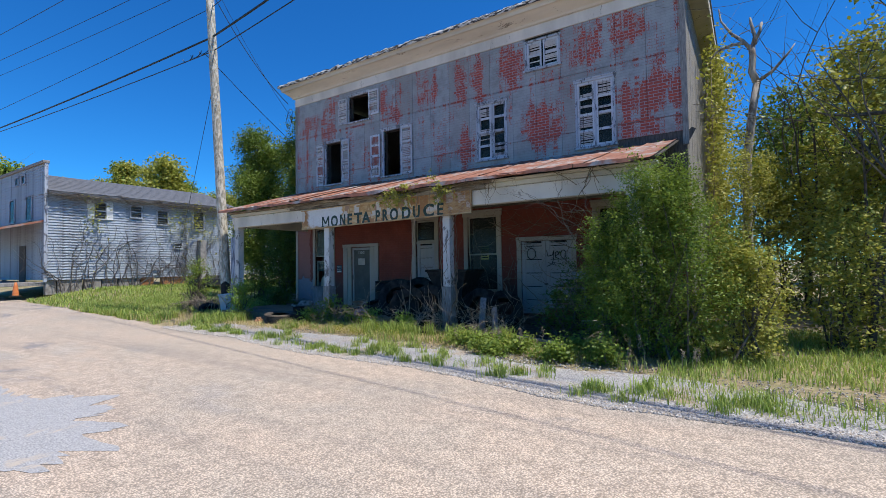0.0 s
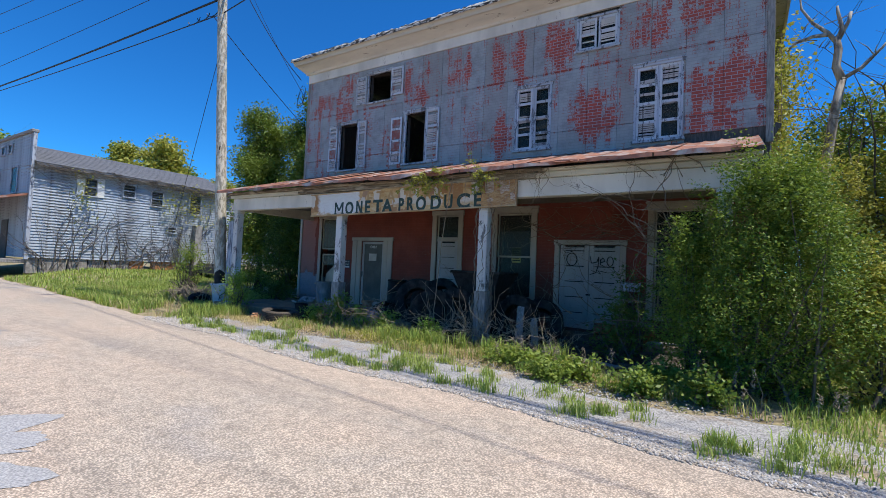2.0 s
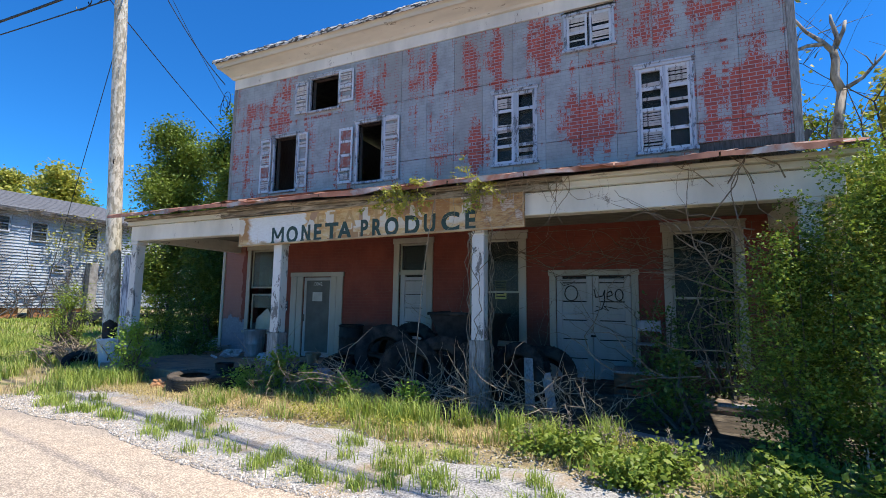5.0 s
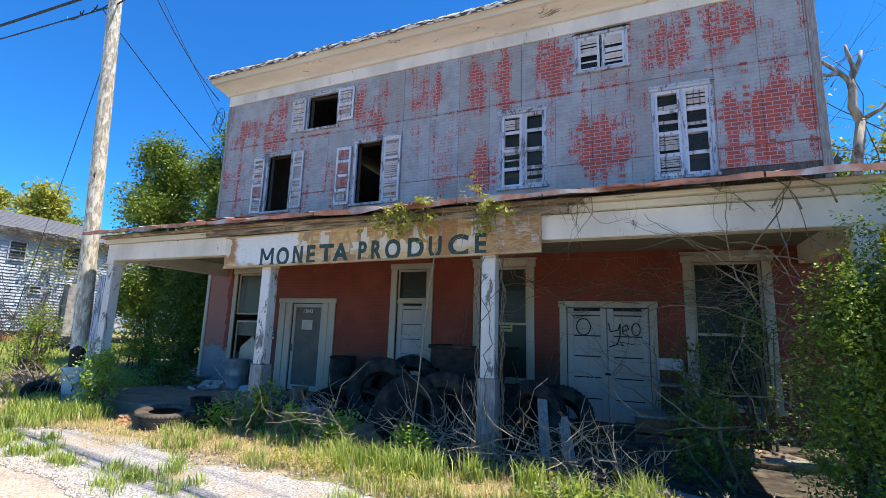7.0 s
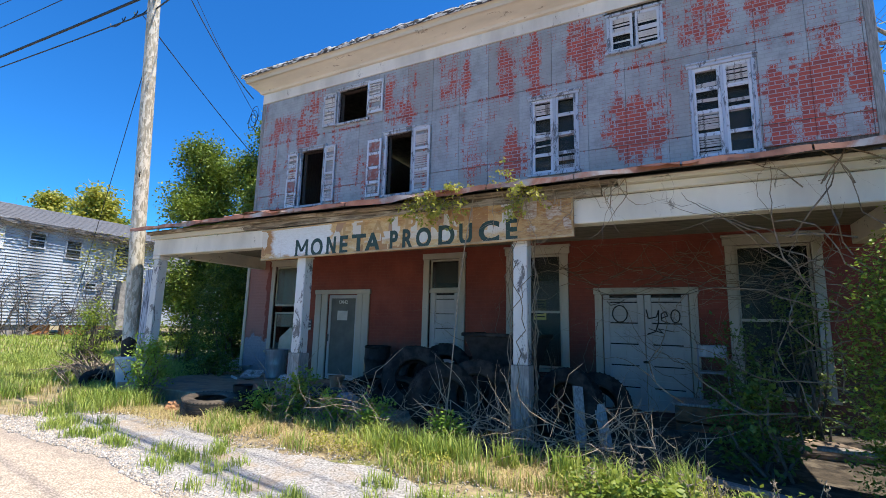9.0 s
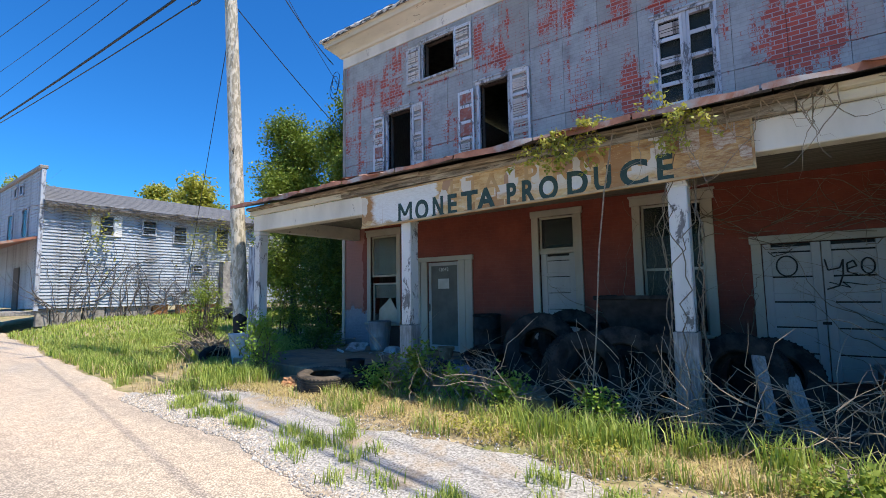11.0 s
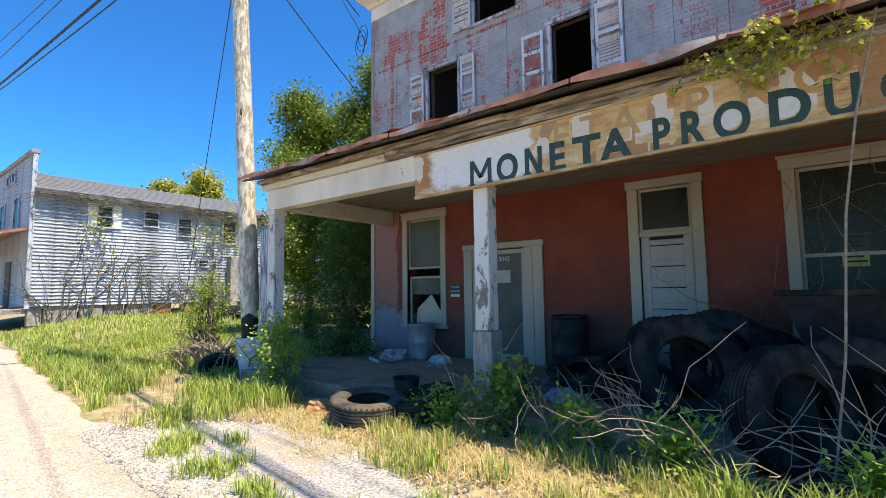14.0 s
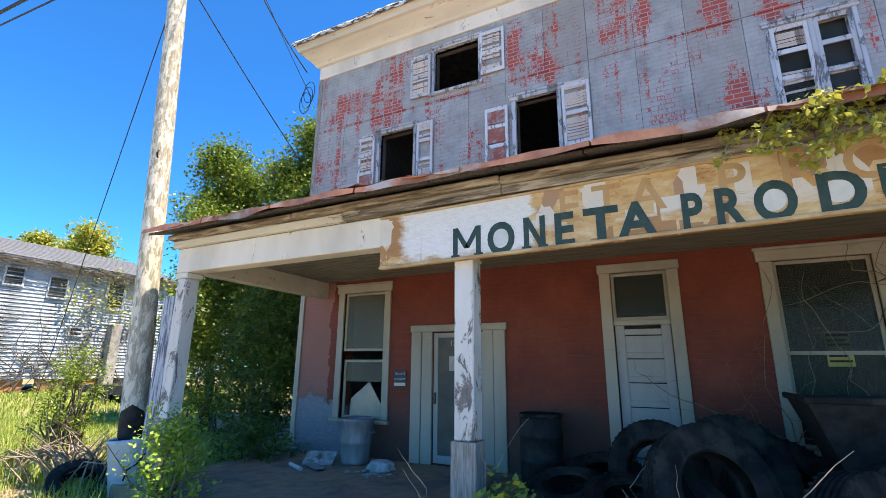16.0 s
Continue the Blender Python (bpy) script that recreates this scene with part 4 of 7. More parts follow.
def casing(name, x0, x1, z0, z1, mat, label, w=0.10, sill=True, head=0.04):
    """A thing in a wall opening with its surrounding boards."""
    t = thing(name, ((x0 + x1) / 2, WY, z0), label, "window", kind="structure")
    f = part("window_frame", Shape().box(x0 - w, x0, WY - 0.035, WY + 0.10, z0, z1, 0.006).box(x1, x1 + w, WY - 0.035, WY + 0.10, z0, z1, 0.006), mat, t)
    part("head", Shape().box(x0 - w - 0.03, x1 + w + 0.03, WY - 0.045, WY + 0.10, z1, z1 + w, 0.006).box(x0 - w - 0.05, x1 + w + 0.05, WY - 0.065, WY - 0.0, z1 + w, z1 + w + head, 0.008), mat, f)
    if sill:
        part("window_sill", Shape().box(x0 - w - 0.04, x1 + w + 0.04, WY - 0.085, WY + 0.10, z0 - 0.06, z0, 0.008), mat, f)
    return t


def sash(parent, x0, x1, z0, z1, y, mat=None, cross=0, glass=True, w=0.045):
    s = Shape().box(x0, x0 + w, y, y + 0.035, z0, z1, 0.004).box(x1 - w, x1, y, y + 0.035, z0, z1, 0.004)
    s.box(x0 + w, x1 - w, y, y + 0.035, z0, z0 + w, 0.004).box(x0 + w, x1 - w, y, y + 0.035, z1 - w, z1, 0.004)
    sa = part("sash", s, mat or SASH, parent)
    if cross:
        part("muntin", Shape().box((x0 + x1) / 2 - 0.012, (x0 + x1) / 2 + 0.012, y + 0.004, y + 0.03, z0 + w, z1 - w), mat or SASH, sa)
    if glass:
        p = part("pane", Shape().box(x0 + w, x1 - w, y + 0.014, y + 0.018, z0 + w, z1 - w), GLASS, sa)
    return sa


L, B, O, R = ("l",), ("b",), ("o",), ("r",)
x0, x1, z0, z1 = UP["a"]
w = casing("window_1", x0, x1, z0, z1, BLUEWOOD, "empty dark window opening with open louvred shutters", 0.06)
shutter(w, x0 - 0.47, x0 - 0.09, z0 - 0.02, z1 - 0.02, fields=(L, R, L, L))
shutter(w, x1 + 0.10, x1 + 0.44, z0 + 0.03, z1 + 0.02, fields=(L, L, O, L))
x0, x1, z0, z1 = UP["b"]
w = casing("window_2", x0, x1, z0, z1, BLUEWOOD, "empty dark window opening with open shutters", 0.07)
shutter(w, x0 - 0.55, x0 - 0.13, z0, z1 - 0.06, fields=(L, R, R, R))
shutter(w, x1 + 0.09, x1 + 0.53, z0 - 0.02, z1 + 0.04, fields=(L, L, L))
x0, x1, z0, z1 = UP["c"]
w = casing("window_3", x0, x1, z0, z1, BLUEWOOD, "small dark window opening with open white shutters", 0.05)
shutter(w, x0 - 0.50, x0 - 0.06, z0 - 0.02, z1 - 0.06, fields=(L, L))
shutter(w, x1 + 0.05, x1 + 0.52, z0 + 0.08, z1 + 0.04, fields=(L, L))
x0, x1, z0, z1 = UP["d"]
w = casing("window_4", x0, x1, z0, z1, SASH, "tall window with broken closed shutters", 0.05)
sash(w, x0, x1, z0, (z0 + z1) / 2, WY + 0.05, cross=1)
sash(w, x0, x1, (z0 + z1) / 2, z1, WY + 0.09, cross=1)
m = (x0 + x1) / 2 - 0.02
shutter(w, x0, m, z0, z1, WY + 0.02, (O, B, B, L))
shutter(w, m + 0.06, x1, z0, z1, WY + 0.02, (L, O, O, O), material=BLUEWOOD)
part("mullion", Shape().box(m, m + 0.06, WY - 0.02, WY + 0.03, z0, z1, 0.006), BLUEWOOD, w)
x0, x1, z0, z1 = UP["e"]
w = casing("window_5", x0, x1, z0, z1, SASH, "tall window half covered by broken louvred shutters", 0.06)
sash(w, x0, x1, z0, (z0 + z1) / 2, WY + 0.05, cross=1)
sash(w, x0, x1, (z0 + z1) / 2, z1, WY + 0.09, cross=1)
m = (x0 + x1) / 2 - 0.02
shutter(w, x0, m, z0, z1, WY + 0.02, (L, L, B, B))
shutter(w, m + 0.05, x1, z0, z1, WY + 0.02, (O, O, B, L))
part("mullion", Shape().box(m, m + 0.05, WY - 0.02, WY + 0.03, z0, z1, 0.006), SASH, w)
x0, x1, z0, z1 = UP["f"]
w = casing("window_6", x0, x1, z0, z1 - 0.12, SASH, "small attic window with weathered louvred shutters", 0.06, head=0.0)
sash(w, x0, x1, z0, z1 - 0.12, WY + 0.06, cross=1)
m = (x0 + x1) / 2 - 0.03
shutter(w, x0, m, z0, z1 - 0.12, WY + 0.02, (B, L))
shutter(w, m + 0.05, x1, z0, z1 - 0.12, WY + 0.02, (L, L))

x0, x1, z0, z1 = LOW["win1"]
w = casing("window_7", x0, x1, z0, z1, TRIM, "tall dusty sash window with cream trim", 0.13)
# paler tint than the other glass: dust plus a painted-in reflection
REFLECTPANE = shed_glass("dusty_glass_with_reflection", (0.20, 0.21, 0.17))
sash(w, x0, x1, 1.95, z1, WY + 0.03, TRIM, glass=False)
part("pane", Shape().box(x0 + 0.045, x1 - 0.045, WY + 0.044, WY + 0.048, 1.995, z1 - 0.045), REFLECTPANE, w, "dusty grey-green pane with a pale reflection in its colour")
lower = sash(w, x0, x1, z0, 1.80, WY + 0.07, TRIM, glass=False)
# only the top of the lower sash gets the painted reflection
part("pane", Shape().box(x0 + 0.045, x1 - 0.045, WY + 0.084, WY + 0.088, 1.42, 1.755), REFLECTPANE, lower, "upper part of a pane with a pale reflection in its colour")
part("board", Shape().add([(x0 + 0.1, WY + 0.16, 0.82), (x1 - 0.08, WY + 0.16, 0.82), (x1 - 0.1, WY + 0.17, 1.0), (x0 + 0.5, WY + 0.18, 1.42), (x0 + 0.12, WY + 0.17, 1.12), (x0 + 0.1, WY + 0.17, 0.82), (x1 - 0.08, WY + 0.17, 0.82)], [(0, 1, 2, 3, 4)]), CARD, w, "leaning cardboard sheet behind the glass")
x0, x1, z0, z1 = LOW["win3"]
w = casing("window_8", x0, x1, z0, z1, TRIM, "tall dark shop window with cream trim", 0.14)
sash(w, x0, x1, 1.85, z1, WY + 0.03, TRIM)
sash(w, x0, x1, z0, 1.90, WY + 0.07, TRIM)
YEL = surface("yellowed_paper", (0.36, 0.33, 0.10), (0.46, 0.42, 0.16), 7, rough=0.8, bump=0.05)
notice = whole("notice", Shape().box(-6.42, -6.17, WY + 0.083, WY + 0.086, 1.72, 2.12), YEL, "yellowed paper notice taped inside the window glass", "notice")
s = Shape()
for k, z in enumerate((2.08, 2.02, 1.97, 1.84, 1.78)):
    s.box(-6.40, -6.19 - 0.03 * (k % 2), WY + 0.078, WY + 0.081, z - 0.012, z + 0.012)
part("print", s, BLACK, notice)
x0, x1, z0, z1 = LOW["win4"]
w = casing("window_9", x0, x1, z0, z1, TRIM, "wide dark window with cream trim behind vines", 0.14)
sash(w, x0, x1, 1.75, z1, WY + 0.03, TRIM)
sash(w, x0, x1, z0, 1.80, WY + 0.07, TRIM)

# entrance with wide side boards
d = thing("door_1", (-11.2, WY, 0.2), "olive storm door between wide cream side boards", "door", kind="structure")
part("door_frame", Shape().box(-12.02, -11.83, WY - 0.04, WY, 0.2, 2.25, 0.006).box(-11.82, -11.63, WY - 0.03, WY + 0.1, 0.2, 2.25, 0.006)
     .box(-10.73, -10.56, WY - 0.03, WY + 0.1, 0.2, 2.25, 0.006).box(-10.55, -10.36, WY - 0.04, WY, 0.2, 2.25, 0.006).box(-12.04, -10.33, WY - 0.05, WY + 0.1, 2.25, 2.36, 0.008), TRIM, d)
leaf = part("door_leaf", Shape().box(-11.62, -11.54, WY + 0.02, WY + 0.06, 0.22, 2.23, 0.005).box(-10.80, -10.73, WY + 0.02, WY + 0.06, 0.22, 2.23, 0.005).box(-11.54, -10.80, WY + 0.02, WY + 0.06, 2.15, 2.23, 0.005).box(-11.54, -10.80, WY + 0.02, WY + 0.06, 0.22, 0.34, 0.005), DOORP, d)
part("panel", Shape().box(-11.54, -10.80, WY + 0.035, WY + 0.045, 0.34, 2.15), DARKGREY, leaf, "dull olive glazed panel")
part("door_handle", Shape().box(-11.60, -11.565, WY - 0.02, WY + 0.02, 1.1, 1.28, 0.008), DARKGREY, leaf)
PAPER = surface("dirty_paper", (0.40, 0.38, 0.34), (0.52, 0.50, 0.45), 6, rough=0.8, bump=0.05)
nt_ = part("notice", Shape().box(-11.34, -11.03, WY + 0.028, WY + 0.033, 1.62, 1.85), PAPER, leaf, "dirty paper notice")
s = Shape()
for k in range(6):
    s.box(-11.31, -11.06 - 0.04 * (k % 2), WY + 0.024, WY + 0.027, 1.81 - 0.032 * k, 1.822 - 0.032 * k)


def lettering(name, text, x, y, z, size, material, parent, depth=0.002, thick=0.0, wide=1.0, turn=0.0):
    """Raised letters on an upright board that faces the road; x, z: lower left."""
    c = bpy.data.curves.new(name, "FONT")
    c.body, c.size, c.extrude, c.offset, c.resolution_u = text, size, depth, thick, 4
    c.materials.append(material)
    ob = new(name, c)
    ob.matrix_basis = pose(x, y, z, 90, 0, 0) @ pose(0, 0, 0, 0, 0, turn) @ Matrix.Diagonal((wide, 1, 1, 1))
    return under(ob, parent)


PALE = surface("pale_lettering", (0.55, 0.55, 0.52), (0.64, 0.64, 0.60), 9, rough=0.7, bump=0.05)
lettering("number", "13042", -11.33, WY + 0.02, 2.02, 0.12, PALE, d)

# tall panelled door with a glazed top
d = thing("door_2", (-8.4, WY, 0.2), "cream panelled door with a dark transom pane", "door", kind="structure")
part("door_frame", Shape().box(-8.91, -8.76, WY - 0.04, WY + 0.1, 0.2, 3.0, 0.006).box(-8.03, -7.88, WY - 0.04, WY + 0.1, 0.2, 3.0, 0.006).box(-8.93, -7.86, WY - 0.05, WY + 0.1, 3.0, 3.13, 0.008).box(-8.76, -8.03, WY - 0.01, WY + 0.1, 2.26, 2.33, 0.005), TRIM, d)
sash(d, -8.76, -8.03, 2.33, 3.0, WY + 0.03, TRIM)
leaf = part("door_leaf", Shape().box(-8.75, -8.63, WY + 0.03, WY + 0.07, 0.22, 2.26, 0.005).box(-8.16, -8.04, WY + 0.03, WY + 0.07, 0.22, 2.26, 0.005).box(-8.63, -8.16, WY + 0.095, WY + 0.11, 0.22, 0.23), DOORP, d)
# black sheet added behind the panels to draw the shadow lines in their gaps
part("backing", Shape().box(-8.63, -8.16, WY + 0.112, WY + 0.12, 0.22, 2.26), BLACK, leaf)
for k in range(7):
    part("rail", Shape().box(-8.63, -8.16, WY + 0.03, WY + 0.07, 0.24 + 0.315 * k, 0.32 + 0.315 * k, 0.005), DOORP, leaf)
    if k < 6:
        part("panel", Shape().box(-8.63, -8.16, WY + 0.055, WY + 0.065, 0.32 + 0.315 * k, 0.541 + 0.315 * k), DOORP, leaf)

# double garage doors with scrawls
d = thing("door_3", (-4.4, WY, 0.18), "dirty white panelled double doors with scrawled paint", "door", kind="structure")
part("door_frame", Shape().box(-5.23, -5.10, WY - 0.04, WY + 0.1, 0.16, 2.2, 0.006).box(-3.68, -3.55, WY - 0.04, WY + 0.1, 0.16, 2.2, 0.006).box(-5.25, -3.53, WY - 0.05, WY + 0.1, 2.2, 2.32, 0.008), TRIM, d)
for a, b in ((-5.09, -4.395), (-4.385, -3.69)):
    leaf = part("door_leaf", Shape().box(a, a + 0.11, WY + 0.0, WY + 0.04, 0.2, 2.19, 0.005).box(b - 0.11, b, WY + 0.0, WY + 0.04, 0.2, 2.19, 0.005).box(a + 0.11, b - 0.11, WY + 0.085, WY + 0.1, 0.2, 0.21), DOORP, d)
    # same added black sheet, giving the dark shadow line above each panel
    part("backing", Shape().box(a + 0.11, b - 0.11, WY + 0.102, WY + 0.11, 0.2, 2.19), BLACK, leaf)
    for k in range(6):
        part("rail", Shape().box(a + 0.11, b - 0.11, WY + 0.0, WY + 0.04, 0.22 + 0.37 * k, (0.34 if k else 0.40) + 0.37 * k - (0.05 if k == 5 else 0), 0.005), DOORP, leaf)
        if k < 5:
            part("panel", Shape().box(a + 0.11, b - 0.11, WY + 0.022, WY + 0.032, (0.34 if k else 0.40) + 0.37 * k, 0.568 + 0.37 * k), DOORP, leaf)
part("hasp", Shape().box(-4.44, -4.34, WY - 0.012, WY, 1.0, 1.04, 0.003), BLACK, d)


def scrawl(parent, pts, r=0.011):
    s = Shape()
    for p, q in zip(pts, pts[1:]):
        s.tube([(p[0], WY - 0.003, p[1]), (q[0], WY - 0.003, q[1])], r, 5)
    part("scrawl", s, BLACK, parent, "thin black scrawled line")


scrawl(d, [(-4.80 + 0.125 * math.cos(a / 10 * math.pi), 1.85 + 0.15 * math.sin(a / 10 * math.pi)) for a in range(21)])
scrawl(d, [(-4.36, 1.93), (-4.33, 1.77), (-4.20, 1.80), (-4.16, 1.92), (-4.17, 1.70), (-4.22, 1.55), (-4.36, 1.50)])
scrawl(d, [(-4.12, 1.78), (-4.02, 1.82), (-4.05, 1.90), (-4.12, 1.86), (-4.12, 1.74), (-4.02, 1.70)])
scrawl(d, [(-3.90 + 0.07 * math.cos(a / 8 * math.pi), 1.82 + 0.11 * math.sin(a / 8 * math.pi)) for a in range(17)])
scrawl(d, [(-4.33, 1.60), (-4.10, 1.52), (-4.18, 1.60), (-3.92, 1.55)], 0.007)
scrawl(d, [(-5.02, 2.08), (-4.95, 2.0), (-4.80, 2.04), (-4.72, 2.1)], 0.006)

# sign on the wall by the entrance
pp = thing("warning_sign", (-12.24, WY - 0.02, 1.38), "small dark warning sign with white lettering", "sign")
part("plate", Shape().box(-12.36, -12.12, WY - 0.02, WY - 0.004, 1.36, 1.62, 0.003), surface("dark_sign_plate", (0.02, 0.03, 0.05), (0.05, 0.06, 0.08), 8, rough=0.5, bump=0.05), pp)
part("band", Shape().box(-12.35, -12.13, WY - 0.024, WY - 0.021, 1.37, 1.42), PALE, pp)
lettering("text", "PRIVATE", -12.345, WY - 0.023, 1.545, 0.056, PALE, pp, 0.001)
lettering("text", "PROPERTY", -12.35, WY - 0.023, 1.46, 0.047, PALE, pp, 0.001)

# ---- siding sheets ----
holes = [(a - 0.05, b + 0.05, c - 0.06, e + 0.09) for a, b, c, e in UP.values()]
rows = [(UPPER_Z + 0.7, 5.02), (5.02, 6.56), (6.56, FRIEZE_Z)]
bare = (-2.45, WX1 - 0.1, 4.0, 4.64)
for j, (za, zb) in enumerate(rows):
    x = WX0 + 0.05
    while x < WX1 - 0.12:
        xe = min(x + 0.71, WX1 - 0.10)
        s, dy = Shape(), random.uniform(0, 0.008)
        lift = random.uniform(-0.004, 0.004)
        for a, b, c, e in pierced(x + 0.003, xe - 0.003, za + 0.005, zb - 0.005, holes + ([bare] if j == 0 and xe > -2.4 else [])):
            s.box(a, b, WY - 0.012 - dy, WY + 0.03, c, e)
        if s.v:
            part("siding_sheet", s, SIDING, store)
        x = xe
# bare diagonal boards where the siding is gone
for k in range(12):
    a = -2.42 + 0.125 * k
    part("plank", Shape().box(-0.057, 0.057, -0.006, 0.006, -0.42, 0.42, 0.003, m=pose(a + 0.10, WY + 0.012, 4.30, 0, 28, 0)), DARKWOOD, store)
# side wall boards, seen end-on past the corner
for k in range(44):
    y = WY + 0.1 + 0.23 * k
    part("side_board", Shape().box(WX1 - 0.03, WX1 - 0.005 + random.uniform(0, 0.012), y, y + 0.222, 0.0 + random.uniform(0, 0.3), 8.27, 0.003), GREYWOOD, store)

# ---- signboard ----
def sign_face():
    """Orange-tan rust-stained paint with a white end, squarish pale scraps and brown bare patches."""
    m, nt, b = start("rusted_sign_paint")
    at = coords(nt)
    sp = nt.nodes.new("ShaderNodeSeparateXYZ")
    nt.links.new(at, sp.inputs[0])
    n = noise_of(nt, coords(nt, (0.8, 1, 2.2)), 3.2, 10, 0.74, 0.2)
    f = noise_of(nt, coords(nt, (0.6, 1, 2.5)), 22, 6, 0.7)
    drip = noise_of(nt, coords(nt, (6.0, 1, 0.5)), 2.0, 6, 0.7)
    tan = ramp(nt, n, (0.33, (0.36, 0.17, 0.055)), (0.45, (0.55, 0.33, 0.13)), (0.56, (0.62, 0.43, 0.21)), (0.68, (0.68, 0.58, 0.42)))
    scraps = nt.nodes.new("ShaderNodeTexVoronoi")
    scraps.distance = "CHEBYCHEV"
    scraps.inputs["Scale"].default_value, scraps.inputs["Randomness"].default_value = 5.5, 0.8
    flat = nt.nodes.new("ShaderNodeCombineXYZ")
    nt.links.new(sp.outputs[0], flat.inputs[0])
    nt.links.new(sums(nt, "MULTIPLY", sp.outputs[2], 0.6), flat.inputs[1])
    nt.links.new(flat.outputs[0], scraps.inputs["Vector"])
    pick = nt.nodes.new("ShaderNodeSeparateColor")
    nt.links.new(scraps.outputs["Color"], pick.inputs[0])
    high = ramp(nt, sums(nt, "ADD", sp.outputs[2], sums(nt, "MULTIPLY", n, 0.3)), (2.98, 0.0), (3.04, 1.0))
    high.node.color_ramp.elements[0].position, high.node.color_ramp.elements[1].position = 0.0, 1.0
    nt.links.new(sums(nt, "MULTIPLY", sums(nt, "SUBTRACT", sums(nt, "ADD", sp.outputs[2], sums(nt, "MULTIPLY", n, 0.3)), 2.98), 12.0), high.node.inputs[0])
    pale = sums(nt, "MULTIPLY", ramp(nt, sums(nt, "ADD", pick.outputs[0], sums(nt, "MULTIPLY", sums(nt, "SUBTRACT", f, 0.5), 0.5)), (0.60, 0.0), (0.64, 0.85)), high)
    tan = mix(nt, pale, tan, (0.66, 0.62, 0.56))
    brown = ramp(nt, sums(nt, "ADD", pick.outputs[1], sums(nt, "MULTIPLY", sums(nt, "SUBTRACT", f, 0.5), 0.6)), (0.76, 0.0), (0.80, 0.8))
    tan = mix(nt, brown, tan, (0.34, 0.15, 0.05))
    worst = ramp(nt, sums(nt, "ADD", sums(nt, "MULTIPLY", sums(nt, "ADD", sp.outputs[0], 5.9), 1.0), sums(nt, "MULTIPLY", sums(nt, "SUBTRACT", n, 0.5), 3.0)), (0.0, 0.0), (0.25, 0.9))
    tan = mix(nt, sums(nt, "MULTIPLY", worst, ramp(nt, f, (0.35, 1.0), (0.6, 0.25))), tan, (0.26, 0.105, 0.04))
    white = ramp(nt, f, (0.3, (0.62, 0.60, 0.57)), (0.6, (0.74, 0.73, 0.71)))
    at_left = ramp(nt, sums(nt, "ADD", sums(nt, "MULTIPLY", sums(nt, "ADD", sp.outputs[0], 11.0), 0.25), sums(nt, "MULTIPLY", n, 0.12)), (0.545, 1.0), (0.555, 0.0))
    edge = ramp(nt, sums(nt, "ADD", sums(nt, "MULTIPLY", sums(nt, "ADD", sp.outputs[0], 11.0), 0.5), sums(nt, "MULTIPLY", n, 0.25)), (0.40, 0.0), (0.46, 1.0))
    low = ramp(nt, sums(nt, "ADD", sums(nt, "MULTIPLY", sp.outputs[2], 0.3), sums(nt, "MULTIPLY", n, 0.1)), (0.855, 0.0), (0.875, 1.0))
    col = mix(nt, sums(nt, "MULTIPLY", sums(nt, "MULTIPLY", at_left, edge), low), tan, white)
    col = mix(nt, ramp(nt, drip, (0.60, 0.0), (0.70, 0.45)), col, (0.42, 0.25, 0.12))
    col = mix(nt, ramp(nt, f, (0.64, 0.0), (0.70, 0.6)), col, (0.24, 0.14, 0.07))
    nt.links.new(col, b.inputs["Base Color"])
    b.inputs["Roughness"].default_value = 0.7
    relief(nt, b, f, 0.3, 0.004)
    return m


GREEN = surface("dark_green_lettering", (0.012, 0.035, 0.028), (0.03, 0.065, 0.05), 12, rough=0.6, bump=0.2, stain=(0.30, 0.22, 0.13), stain_scale=9, stain_lo=0.64, stain_hi=0.68)
GHOST = surface("old_brown_lettering", (0.44, 0.22, 0.07), (0.54, 0.32, 0.13), 7, rough=0.7, bump=0.1, stain=(0.46, 0.29, 0.13), stain_scale=5, stain_lo=0.42, stain_hi=0.52)
board = thing("store_sign", (-7.8, 9.33, 2.66), "long rust-stained painted signboard with dark green letters", "sign")
TIP = math.degrees(math.atan2(0.09, 5.7))
mt = Matrix.Translation((-10.67, 0, 2.655)) @ pose(0, 0, 0, 0, -TIP, 0)
part("panel", Shape().box(0, 5.71, 9.335, 9.385, 0.0, 0.565, 0.006, m=mt), sign_face(), board)
part("edging", Shape().box(0, 5.71, 9.318, 9.334, 0.0, 0.03, 0.003, m=mt).box(0, 5.71, 9.318, 9.334, 0.54, 0.565, 0.003, m=mt).box(5.685, 5.71, 9.318, 9.334, 0.03, 0.54, 0.003, m=mt), surface("rust_stained_edging", (0.34, 0.19, 0.08), (0.56, 0.42, 0.24), 6, (0.5, 1, 1), 0.8, 0.3), board)


